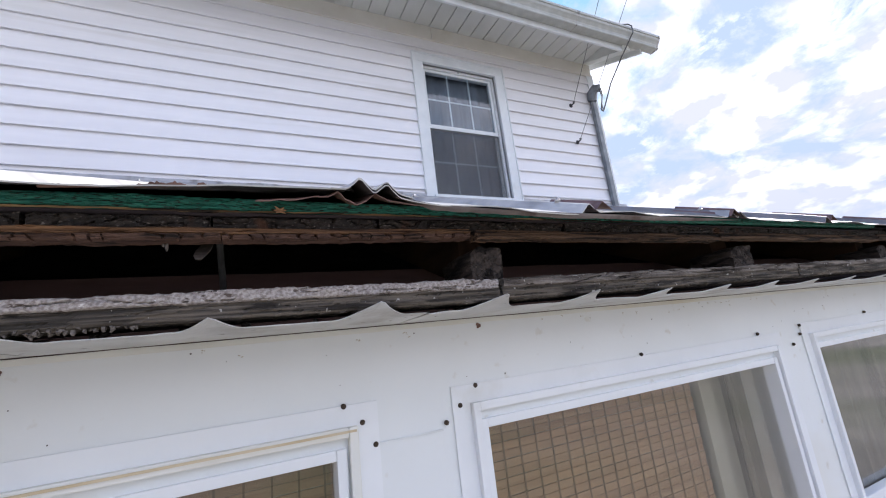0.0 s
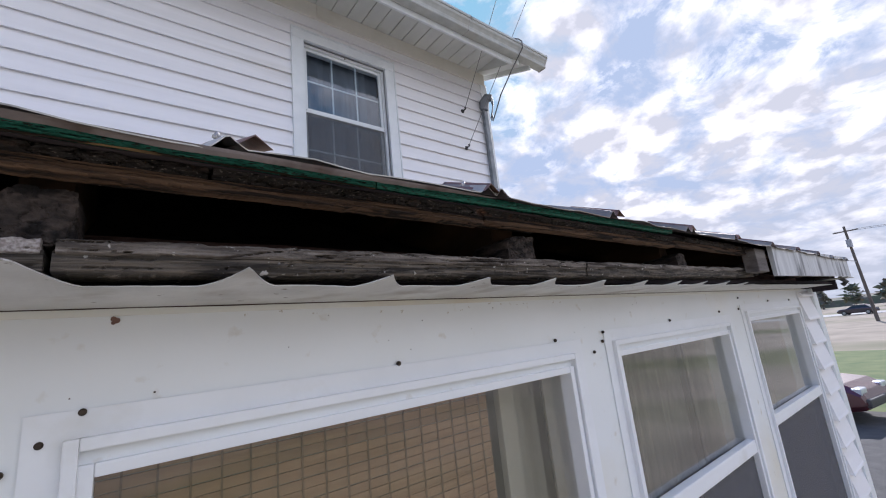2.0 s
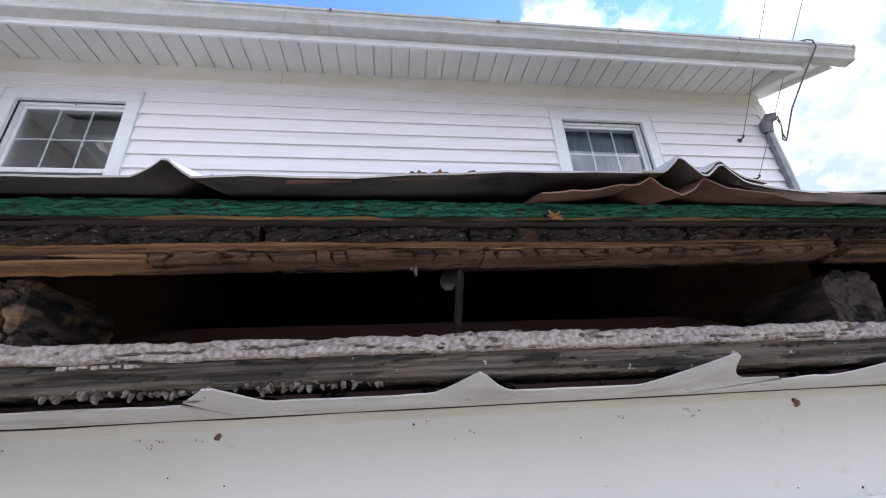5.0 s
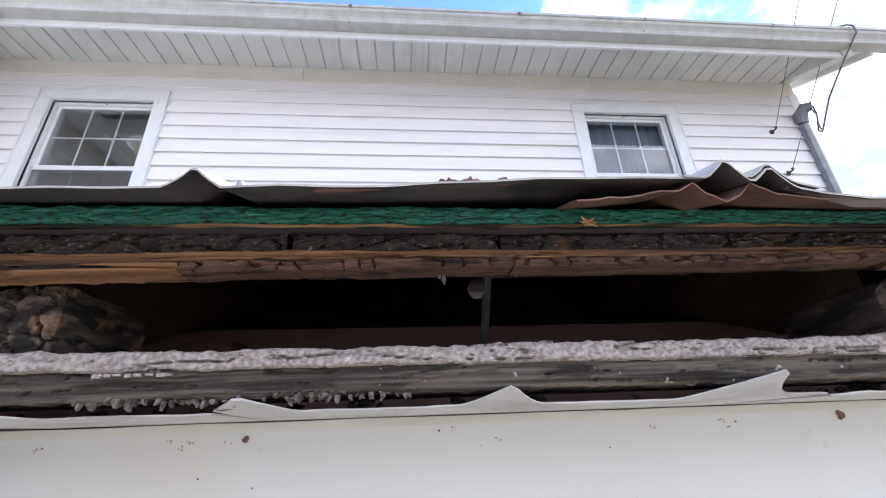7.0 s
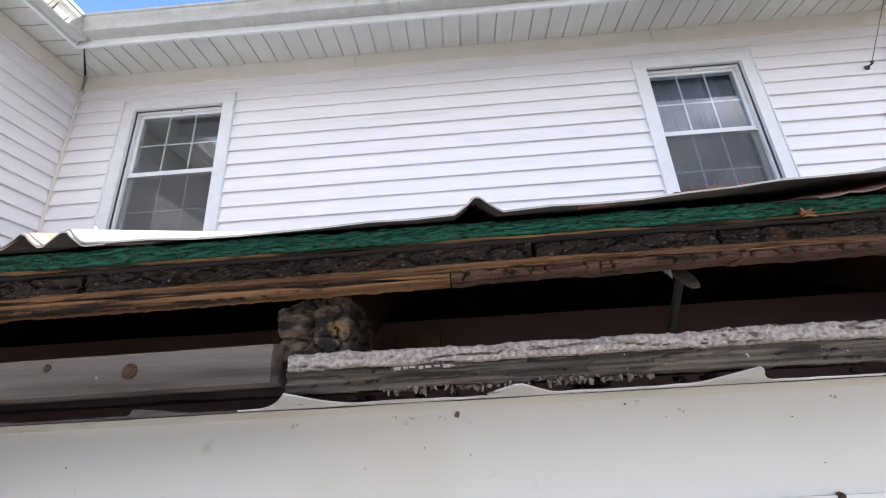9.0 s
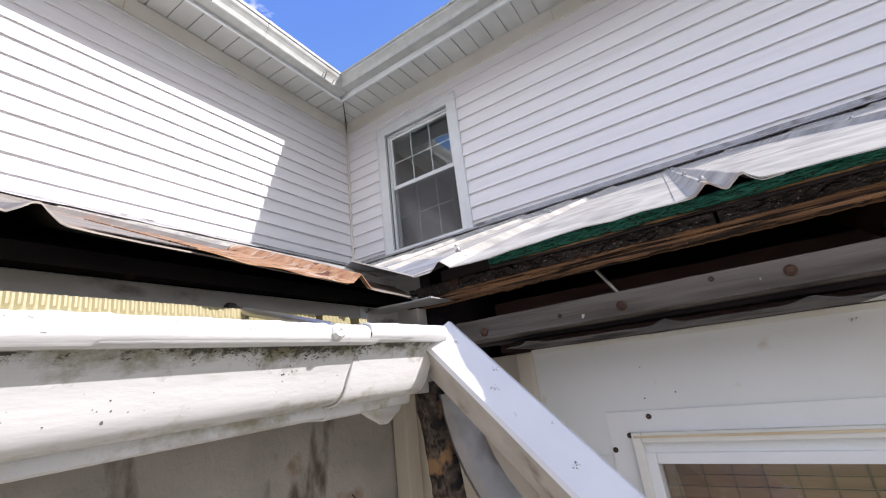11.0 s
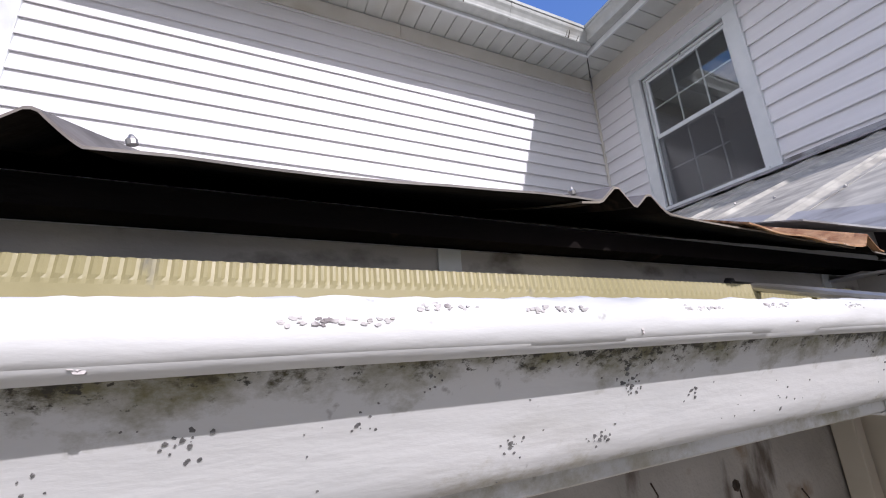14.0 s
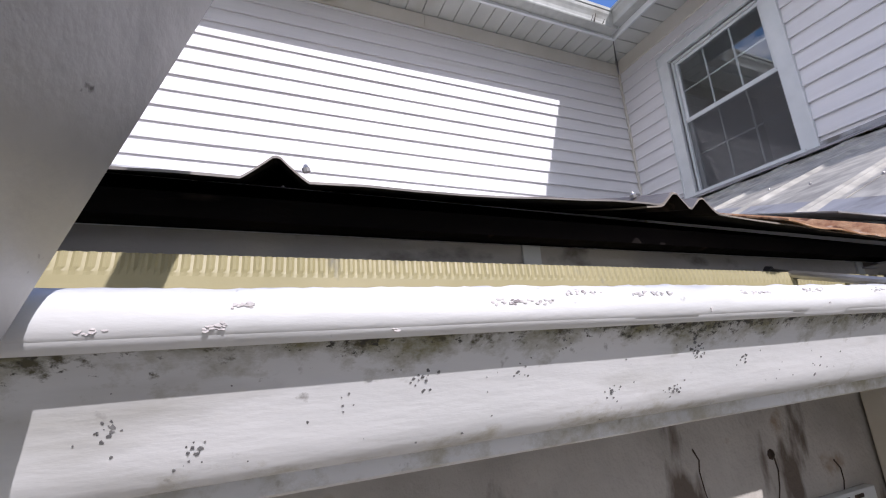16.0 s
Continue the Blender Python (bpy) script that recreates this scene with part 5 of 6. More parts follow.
# metal cap on the eave's whole end
cap = thing("fascia_cap", (2.7, 0.25, 2.78), "streaky white metal fascia cap at the eave's end", "fascia", kind="structure")
bm = bmesh.new()
swept(bm, [[(x, 0.250 + 0.002 * noise.noise((x * 6, 1, 1)), 2.786 + (x - 2.06) * 0.010), (x, 0.249 + 0.003 * noise.noise((x * 6, 2, 1)), 2.885 + (x - 2.06) * 0.010), (x, 0.262, 2.885 + (x - 2.06) * 0.010), (x, 0.262, 2.786 + (x - 2.06) * 0.010)] for x in [2.06 + 0.12 * i for i in range(12)]])
part("cap_sheet", bm, M_CAP, cap)
part("cap_bracket", boxed(1.93, 2.03, 0.262, 0.300, 2.80, 2.875, 0.003), M_SMOOTHWOOD, cap)
part("cap_return", boxed(3.38, 3.55, 0.262, 0.45, 2.795, 2.80, 0.001), M_GUTTER_UP, cap)
bm = tube(bmesh.new(), [(3.40, 0.30, 2.80), (3.42, 0.28, 2.775), (3.42, 0.30, 2.76)], 0.012, 8)
part("hook", bm, M_CABLE, cap)

# ---- porch front ----
PW = [(-0.672, 0.110), (0.345, 1.158), (1.376, 2.130), (2.383, 3.155)]
PW_TOP = (2.592, 2.593, 2.607, 2.640)
Z_SILL = 1.30
holes = [(a - 0.012, b + 0.012, Z_SILL, t + 0.012) for (a, b), t in zip(PW, PW_TOP)]
front = solo("wall_porch_front", wall_mesh(YP, YP + 0.09, -0.826, 3.50, 0, 2.764, holes), M_PANEL, "white porch front wall panels, yellowed along the top", "wall", "structure")
part("top_trim", swept(bmesh.new(), [[(x, YP - 0.004 + 0.001 * noise.noise((x * 8, 0, 0)), 2.757), (x, YP - 0.005, 2.7645 + 0.001 * noise.noise((x * 12, 3, 0))), (x, YP + 0.02, 2.766), (x, YP + 0.02, 2.757)] for x in [-0.826 + 0.05 * i for i in range(85)]]), M_YELLOWED, front, "yellowed edge strip")
for a, b in ((-0.826, -0.73), (0.17, 0.27)):
    part("panel_seam", boxed(a, b, YP - 0.0025, YP - 0.0005, 2.60, 2.603), M_TRIM, front)
siding(front, 3.225, 3.48, 0.1, 2.75, YP - 0.001, -1, lip=0.026)
solo("corner_trim", boxed(3.48, 3.575, YP - 0.02, YP + 0.10, 0, 2.764, 0.004), M_TRIM, "white corner board at the porch's outer corner", "trim", "structure")
solo("wall_porch_east", wall_mesh(3.56, 3.47, YP + 0.10, YA + 0.14, 0, 2.80, along="y"), M_SIDING, "white siding on the porch's end wall", "wall", "structure")


def porch_window(name, a, b, top, label, split, screws, yellow=False):
    win = thing(name, ((a + b) / 2, YP, Z_SILL), label, "window", "porch storm windows", "structure")
    o0, o1, ot = a - 0.056, b + 0.060, top + 0.068
    # flat flange screwed to the wall, mitred at its corners
    bm = bmesh.new()
    f0, f1 = YP - 0.0035, YP - 0.0005
    for s, (p0, p1, p2, p3) in enumerate((((o0, ot), (o1, ot), (o1 - 0.031, ot - 0.028), (o0 + 0.031, ot - 0.028)), ((o0, ot), (o0 + 0.031, ot - 0.028), (o0 + 0.031, Z_SILL - 0.03), (o0, Z_SILL - 0.03)), ((o1, ot), (o1, Z_SILL - 0.03), (o1 - 0.031, Z_SILL - 0.03), (o1 - 0.031, ot - 0.028)))):
        swept(bm, [[(p[0], d, p[1]) for p in (p0, p1, p2, p3)] for d in (f0, f1)])
    part("flange", bm, M_WIN_ALU, win, "flat screwed flange")
    bm = bmesh.new()
    frame_box(bm, o0 + 0.031, o1 - 0.031, Z_SILL - 0.03, ot - 0.028, 0.013, YP - 0.014, YP + 0.02)
    part("outer_frame", bm, M_YELLOWED if yellow else M_WIN_ALU, win, "yellow-stained frame" if yellow else "")
    part("inner_frame", frame_box(bmesh.new(), a - 0.013, b + 0.013, Z_SILL - 0.014, top + 0.013, 0.014, YP - 0.008, YP + 0.035), M_WIN_ALU, win)
    if yellow:
        part("water_line", boxed(o0 + 0.034, o1 - 0.034, YP - 0.0155, YP - 0.0141, ot - 0.0345, ot - 0.0315), M_TANLINE, win, "tan water line")
    if split:
        zr = top - 0.385
        part("meeting_rail", boxed(a, b, YP - 0.006, YP + 0.02, zr - 0.02, zr + 0.022, 0.003), M_WIN_ALU, win)
        part("pane", boxed(a, b, YP + 0.022, YP + 0.025, zr, top), M_GLASS_LOW, win).visible_shadow = False
        part("insect_screen", boxed(a, b, YP + 0.010, YP + 0.011, Z_SILL, zr - 0.02), M_SCREEN, win)
        part("pane", boxed(a, b, YP + 0.027, YP + 0.030, Z_SILL, zr), M_GLASS_LOW, win).visible_shadow = False
    else:
        part("pane", boxed(a, b, YP + 0.022, YP + 0.025, Z_SILL, top), M_GLASS_LOW, win).visible_shadow = False
    sx = screws
    for x, z in sx:
        bm = bmesh.new()
        head(bm, (x, YP - 0.0035, z), (0, -1, 0), 0.0038, 0.003, 10)
        part("screw", bm, M_SCREW, win)
    return win


porch_window("window_3", *PW[0], PW_TOP[0], "white aluminium storm window with yellow-stained top", False, [(-0.669, 2.652), (-0.700, 2.628), (-0.724, 2.609), (-0.28, 2.658), (0.122, 2.659), (0.147, 2.634), (0.164, 2.602)], True)
porch_window("window_4", *PW[1], PW_TOP[1], "white aluminium storm window with bamboo blind inside", False, [(0.333, 2.658), (0.302, 2.632), (0.276, 2.611), (0.719, 2.663), (1.126, 2.666)])
porch_window("window_5", *PW[2], PW_TOP[2], "white aluminium storm window with screened lower half", True, [(1.319, 2.671), (1.311, 2.649), (1.268, 2.627), (1.693, 2.680), (2.098, 2.690)])
porch_window("window_6", *PW[3], PW_TOP[3], "white aluminium storm window with screened lower half", True, [(2.302, 2.692), (2.325, 2.736), (2.70, 2.715), (3.042, 2.711)])

# marks on the wall panels
for i, (x, z, r) in enumerate(((0.354, 2.752, 0.0075), (-0.241, 2.750, 0.005))):
    bm = bmesh.new()
    for j in range(3):
        head(bm, (x + r * 0.25 * math.cos(j * 2.1 + i), YP - 0.0004, z + r * 0.35 * math.sin(j * 2.3 + i)), (0, -1, 0), r * (0.45 - 0.08 * j), 0.002, 8)
    part("mud_dab_nest", bm, M_FOLD, front, "small dried mud dab")
mark_rng = random.Random(4)
for i in range(34):
    x, z = mark_rng.uniform(-0.78, 1.7), mark_rng.uniform(2.66, 2.755)
    bm = bmesh.new()
    head(bm, (x, YP - 0.0001, z), (0, -1, 0), mark_rng.uniform(0.0005, 0.0013), 0.0006, 6)
    part("fly_speck", bm, M_SCREW, front)
for i in range(30):
    x, z = mark_rng.uniform(-0.45, 1.2), 2.7545 - abs(mark_rng.gauss(0, 0.006))
    bm = bmesh.new()
    for j in range(4):
        head(bm, (x + mark_rng.gauss(0, 0.0016), YP - 0.0002 - 0.0001 * j, z + mark_rng.gauss(0, 0.0010)), (0, -1, 0), mark_rng.uniform(0.0003, 0.0009), 0.0003, 7)
    part("smudge", bm, M_SMUDGE, front, "brown smudge below the soffit strip")

# room inside the porch
bm = bmesh.new()
for f in (((-0.82, 2.4, 0.3), (3.46, 2.4, 0.3), (3.46, 2.4, 2.74), (-0.82, 2.4, 2.74)), ((-0.82, YP + 0.1, 0.3), (-0.82, 2.4, 0.3), (-0.82, 2.4, 2.74), (-0.82, YP + 0.1, 2.74)), ((3.46, YP + 0.1, 0.3), (3.46, YP + 0.1, 2.74), (3.46, 2.4, 2.74), (3.46, 2.4, 0.3)), ((-0.82, YP + 0.1, 0.3), (3.46, YP + 0.1, 0.3), (3.46, 2.4, 0.3), (-0.82, 2.4, 0.3)), ((-0.82, YP + 0.1, 2.74), (-0.82, 2.4, 2.74), (3.46, 2.4, 2.74), (3.46, YP + 0.1, 2.74))):
    quad(bm, *f)
solo("porch_room_walls", bm, M_DIMROOM, "dim enclosed porch room behind the storm windows", "room", "structure")


def bamboo_blind(x0, x1, z0, z1, y, label):
    bl = thing("bamboo_blind", ((x0 + x1) / 2, y, z1), label, "window blind", "porch blinds")
    z, i = z1, 0
    while z > z0:
        part("slat", boxed(x0, x1, y + 0.0015 * (i % 2), y + 0.004 + 0.0015 * (i % 2), z - 0.0152, z - 0.0005), M_BAMBOO, bl)
        z -= 0.0162
        i += 1
    x = x0 + 0.03
    while x < x1:
        part("cord", boxed(x, x + 0.0028, y - 0.0025, y - 0.0005, z0, z1), M_CORD, bl)
        x += 0.039
    return bl


bamboo_blind(0.30, 1.02, 1.9, 2.66, YP + 0.13, "woven bamboo roll blind lowered behind the window")
bamboo_blind(-0.70, 0.13, 2.30, 2.66, YP + 0.13, "woven bamboo roll blind lowered behind the stained window")
bm = bmesh.new()
for i in range(4):
    box(bm, 1.07 + 0.058 * i, 1.12 + 0.058 * i, YP + 0.14 + 0.03 * i, YP + 0.16 + 0.03 * i, 1.2, 2.7, 0.003)
solo("inner_post", bm, M_DIMROOM, "dull cream boards of the porch post behind the glass", "post", "structure")

for a, b in ((1.34, 2.2), (2.3, 3.3)):
    bm = bmesh.new()
    swept(bm, [[(a + (b - a) * i / 60, YP + 0.24 + 0.014 * math.sin(i * 0.9) + 0.006 * math.sin(i * 2.3), z) for i in range(61)] for z in (1.2, 1.9, 2.66)], close_ring=False)
    solo("sheer_curtain", bm, M_SHEER, "pale sheer curtain hanging behind the storm window", "curtain", group="porch curtains", smooth=True)

# ---- inner corner of the porch ----
XW = -1.10
stucco = solo("wall_porch_side", wall_mesh(XW, XW - 0.12, -2.4, YP + 0.1, 0, 2.735, along="y"), M_STUCCO, "stained, cracked cement wall below the side gutter", "wall", "structure")
crack_rng = random.Random(9)
for y, z, n in ((0.17, 2.60, 7), (0.02, 2.63, 6), (-0.18, 2.50, 5), (0.30, 2.58, 6)):
    p, pts = Vector((XW + 0.0005, y, z)), []
    for i in range(n):
        pts.append(p.copy())
        p = p + Vector((0, crack_rng.uniform(-0.008, 0.014), -crack_rng.uniform(0.012, 0.022)))
    part("crack", tube(bmesh.new(), pts, [0.0012 * (1 - 0.8 * i / n) for i in range(n)], 5), M_SCREW, stucco)
for y, z in ((0.165, 2.605), (-0.085, 2.585), (0.00, 2.57)):
    bm = bmesh.new()
    head(bm, (XW, y, z), (1, 0, 0), 0.007, 0.003, 8)
    part("knot_hole", bm, M_SCREW, stucco)
vent = thing("vent_strip", (XW, 0.1, 2.52), "white slotted vinyl strip on the cement wall", "vent strip")
part("strip", boxed(XW + 0.0005, XW + 0.012, -0.10, 0.36, 2.512, 2.540, 0.002), M_TRIM, vent)
for i in range(12):
    part("slot", boxed(XW + 0.011, XW + 0.0125, -0.08 + 0.035 * i, -0.058 + 0.035 * i, 2.530, 2.535), M_SCREW, vent)
solo("corner_panel", boxed(XW + 0.001, -0.852, YP - 0.001, YP + 0.03, 0, 2.762, 0.002), M_CREAM, "cream corner panel in the porch's inner corner", "panel", "structure")
solo("corner_strip", boxed(-0.852, -0.8265, YP - 0.014, YP + 0.03, 0, 2.762, 0.003), M_CREAM, "cream corner strip beside the porch front", "trim", "structure")
bm = boxed(XW + 0.004, XW + 0.034, 0.405, 0.425, 0, 2.73, 0.003)
box(bm, XW + 0.004, XW + 0.022, 0.43, 0.458, 0, 2.73, 0.003)
solo("corner_batten", bm, M_CREAM, "narrow cream battens in the inner corner", "trim", "structure")

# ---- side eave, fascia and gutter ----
solo("roof_deck_side", swept(bmesh.new(), [[(EAVE_X - 0.035, y, roof_b(EAVE_X - 0.035) - 0.008), (XB + 0.02, y, roof_b(XB + 0.02) - 0.008), (XB + 0.02, y, roof_b(XB + 0.02) - 0.03), (EAVE_X - 0.035, y, roof_b(EAVE_X - 0.035) - 0.022)] for y in (-2.4, 0.285)]), M_BLACK_UNDER, "near-black deck under the side roof", "roof deck", "structure")
solo("eave_board", rough_board(-2.4, 0.27, 0.0, 0.02, 0.0, 0.012, 0.002, 0.02, 70), M_BLACK_UNDER, "rough near-black strip under the side roof edge", "board", "structure").matrix_world = Matrix(((0, -1, 0, -0.955), (1, 0, 0, 0), (0, 0, 1, 2.849), (0, 0, 0, 1)))
solo("fascia_side", swept(bmesh.new(), [[(-0.969, y, 2.765), (-0.969, y, 2.8465), (-0.985, y, 2.8465), (-0.985, y, 2.765)] for y in [-2.4 + 0.3 * i for i in range(9)] + [0.30]]), M_GREYBOARD, "dirty grey fascia behind the gutter", "fascia", "structure")
bm = boxed(-0.9685, -0.9665, -0.285, -0.268, 2.83, 2.846)
box(bm, -0.9685, -0.9665, 0.20, 0.215, 2.82, 2.846)
solo("fascia_patch", bm, M_TRIM, "small pale patches on the grey fascia", "patch", "structure")
solo("soffit_side", boxed(XW, -0.985, -2.4, YP - 0.002, 2.728, 2.742), M_GREYBOARD, "grey boards under the side eave", "soffit", "structure")
for y0, y1 in ((-2.4, 0.095), (0.105, 0.150), (0.165, 0.180)):
    n = max(2, int((y1 - y0) / 0.00145)) if y0 > -1 else 1720
    bm = bmesh.new()
    rings = []
    for i in range(n + 1):
        y = y0 + (y1 - y0) * i / n
        r = 0.0007 * math.sin(y * 2 * math.pi / 0.0058)
        rings.append([(-0.937, y, 2.760), (-0.937, y, 2.8115), (-0.937 + 0.4 * r, y, 2.8135), (-0.937 + r, y, 2.8155), (-0.938 + r, y, 2.8235), (-0.966, y, 2.8245), (-0.966, y, 2.760)])
    swept(bm, rings)
    solo("vinyl_strip", bm, M_YELLOW, "yellow ribbed vinyl strip behind the gutter", "strip", "structure")

gut = thing("gutter", (-0.87, -0.4, 2.71), "old white K-style gutter with mossy groove and chipped paint", "gutter", "porch gutters")
# outline: out from the back plane, height above the base
GB, GZ = -0.958, 2.708
g_out = [(0.0, 0.078), (0.0, 0.0), (0.053, 0.0), (0.0565, 0.002), (0.0575, 0.011), (0.0650, 0.0115), (0.0745, 0.0145), (0.0805, 0.0195), (0.0850, 0.0265), (0.0885, 0.0340), (0.0925, 0.0420), (0.0975, 0.0510), (0.1020, 0.0580), (0.1050, 0.0625), (0.1070, 0.0650), (0.1160, 0.0648), (0.1200, 0.0657), (0.1224, 0.0680), (0.1235, 0.0712), (0.1233, 0.0752), (0.1218, 0.0788), (0.1188, 0.0812), (0.1140, 0.0824), (0.1080, 0.0822), (0.1040, 0.0808)]
LIP = [q for q in g_out if q[0] > 0.1185]


def gutter_b(y0, y1, grow=0.0, n=40, lo=0, hi=None, seed=0.0):
    hi = len(g_out) if hi is None else hi
    o = g_out[lo:hi]
    bm = bmesh.new()
    rings = []
    for i in range(n + 1):
        y = y0 + (y1 - y0) * i / n
        rise = 0.010 * (y + 0.45) * 1.0
        ring = []
        for j, (d, h) in enumerate(o):
            w = 0.0012 * noise.noise((y * 12, j * 0.4, seed)) + (0.0011 * noise.noise((y * 55, j * 0.9, seed)) + 0.0006 * noise.noise((y * 190, j, seed)) if h > 0.0805 else 0.0) if h > 0.07 else 0.0005 * noise.noise((y * 9, j, seed))
            ring.append((GB + d + (grow if d > 0.01 else 0), y, GZ + rise + h + w + (grow * (1 if h > 0.05 else -1))))
        inner = [(p[0] - 0.0016 if q[0] > 0.01 else p[0] + 0.0016, p[1], p[2] + (0.0016 if q[1] < 0.06 else -0.0016)) for p, q in zip(ring, o)]
        rings.append(ring + inner[::-1])
    return swept(bm, rings)


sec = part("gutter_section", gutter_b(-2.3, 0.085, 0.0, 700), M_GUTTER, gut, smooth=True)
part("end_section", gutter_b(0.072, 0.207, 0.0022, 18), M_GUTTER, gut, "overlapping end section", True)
bm = bmesh.new()
c = [(GB + d * 0.97, 0.206, GZ + 0.0065 + h) for d, h in g_out[:-1]]
c2 = [(p[0] * 1.0, 0.213, p[2] + 0.001) for p in c]
swept(bm, [c, c2])
part("end_cap", bm, M_GUTTER, gut, "mitred white end cap")
bm = bmesh.new()
for i in range(9):
    a = i * 0.7
    head(bm, (GB + 0.1235, 0.030 + 0.004 * math.cos(a), GZ + 0.0785 + 0.0035 * math.sin(a)), (1, 0, 0.1), 0.0035, 0.004, 7)
part("spike_head", bm, M_GUTTER, gut, "paint-caked spike head")
part("ferrule", tube(bmesh.new(), [(-0.958, 0.005, 2.827), (-0.90, 0.015, 2.810), (-0.838, 0.027, 2.791)], 0.0042, 10), M_STEEL, gut, "dull steel spike tube")
part("ferrule_washer", tube(bmesh.new(), [(-0.959, 0.0045, 2.8275), (-0.954, 0.0055, 2.826)], 0.0065, 10), M_CABLE, gut)
bm = bmesh.new()
swept(bm, [[(-0.945, 0.158, 2.714), (-0.912, 0.158, 2.714), (-0.912, 0.209, 2.716), (-0.945, 0.209, 2.716)], [(-0.940, 0.172, 2.703), (-0.918, 0.172, 2.703), (-0.918, 0.209, 2.705), (-0.940, 0.209, 2.704)], [(-0.936, 0.190, 2.692), (-0.928, 0.190, 2.692), (-0.928, 0.197, 2.692), (-0.936, 0.197, 2.692)]])
part("outlet_tongue", bm, M_GUTTER, gut, "bent outlet tongue under the end")
# paint chips: dark flecks in clusters on the face
chip_rng = random.Random(21)


def fleck(bm, c, way, r, long=1.0):
    """An irregular chip lying on a surface that faces way; long stretches it along y."""
    c, way = Vector(c), Vector(way).normalized()
    a = Vector((0, 1, 0))
    b = way.cross(a).normalized()
    k, up = 8, chip_rng.uniform(0.0001, 0.0005)
    rim = [(r * chip_rng.uniform(0.45, 1.1), 2 * math.pi * j / k) for j in range(k)]
    swept(bm, [[c + way * d + a * (q * long * math.cos(t)) + b * (q * math.sin(t)) for q, t in rim] for d in (-0.0006, up)])


FACE = [q for q in g_out if 0.0115 <= q[1] <= 0.0651 and q[0] < 0.108]


def on_face(y, h):
    d = float(np.interp(h, [q[1] for q in FACE], [q[0] for q in FACE]))
    e = float(np.interp(h + 0.002, [q[1] for q in FACE], [q[0] for q in FACE]))
    return (GB + d, y, GZ + 0.010 * (y + 0.45) + h), (0.002, 0, -(e - d))


for cy, ch, n, sp in ((-0.245, 0.0465, 30, 0.0075), (-0.302, 0.030, 18, 0.006), (-0.411, 0.0455, 15, 0.007), (-0.361, 0.046, 9, 0.006), (-0.200, 0.041, 9, 0.005), (-0.520, 0.038, 14, 0.007), (-0.494, 0.027, 12, 0.006), (-0.255, 0.028, 16, 0.006), (-0.443, 0.040, 5, 0.005), (-0.338, 0.058, 7, 0.004), (0.003, 0.045, 8, 0.008), (-0.12, 0.034, 6, 0.012), (-0.62, 0.03, 16, 0.01), (-0.70, 0.044, 14, 0.01)):
    bm = bmesh.new()
    for i in range(n):
        h = min(max(ch + chip_rng.gauss(0, sp * 0.42), 0.0135), 0.062)
        p, way = on_face(cy + chip_rng.gauss(0, sp * 0.5), h)
        fleck(bm, p, way, 0.00025 + abs(chip_rng.gauss(0, 0.00042)))
    part("chipped_patch", bm, M_CHIP, gut, "cluster of grey paint chips")
bm = bmesh.new()
for i in range(70):
    p, way = on_face(chip_rng.uniform(-0.85, 0.06), chip_rng.uniform(0.014, 0.060))
    fleck(bm, p, way, 0.0002 + abs(chip_rng.gauss(0, 0.00032)))
tagged(part("stray_chips", bm, M_CHIP, gut, "single small paint chips"), kind="stuff")
# worn scars on the lip
for y, h, ln, n in ((-0.517, 0.0685, 0.008, 8), (-0.487, 0.0690, 0.009, 14), (-0.479, 0.0755, 0.008, 12), (-0.66, 0.0745, 0.012, 14), (-0.429, 0.0665, 0.003, 3), (-0.375, 0.0745, 0.030, 34), (-0.342, 0.0780, 0.020, 20), (-0.30, 0.0772, 0.030, 30), (-0.262, 0.0690, 0.003, 3), (-0.225, 0.0770, 0.026, 24), (-0.17, 0.0778, 0.022, 18), (-0.16, 0.070, 0.003, 2), (-0.10, 0.0775, 0.02, 14), (-0.05, 0.074, 0.006, 5), (0.0, 0.0770, 0.016, 12)):
    bm = bmesh.new()
    for i in range(n):
        yy = y + chip_rng.uniform(-0.5, 0.5) * ln
        z = GZ + 0.010 * (yy + 0.45) + h + chip_rng.gauss(0, 0.0006)
        d = float(np.interp(z - GZ - 0.010 * (yy + 0.45), [q[1] for q in LIP], [q[0] for q in LIP]))
        fleck(bm, (GB + d, yy, z), (1, 0, 0.2), chip_rng.uniform(0.0003, 0.0008), 1.9)
    part("scar", bm, M_SCAR, gut, "worn grey scar in the lip's paint")
# ---- downspout ----
spout = thing("downspout", (-0.75, 0.24, 2.7), "loose white rectangular downspout slanting off the gutter's end", "downspout")
sd = Vector((0.706, -0.055, -0.705)).normalized()
sa = Vector((0.52, 0.70, 0.47))
sa = (sa - sd * sa.dot(sd)).normalized()
sn = sd.cross(sa).normalized()
sn = sn if sn.x > 0 else -sn
apex = Vector((-0.837, 0.225, 2.807))
wd, dp, rr = 0.050, 0.066, 0.004
bm = bmesh.new()
rings = []
for i, s in enumerate((0.0, 0.03, 0.10, 0.2, 0.35, 0.6, 1.1)):
    a = apex + sd * s
    b = a - sa * wd + (sd * 0.004 if i == 0 else Vector())
    rings.append([a - sa * rr, a - sn * rr, a - sn * (dp - rr), a - sn * dp - sa * rr, b - sn * dp + sa * rr, b - sn * (dp - rr), b - sn * rr, b + sa * rr])
swept(bm, rings)
# the face turned against sa gets a greyer base with brown grime
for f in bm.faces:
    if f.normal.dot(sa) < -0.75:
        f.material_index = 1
part("slanted_pipe", bm, M_SPOUT, spout).data.materials.append(M_SPOUT_SIDE)
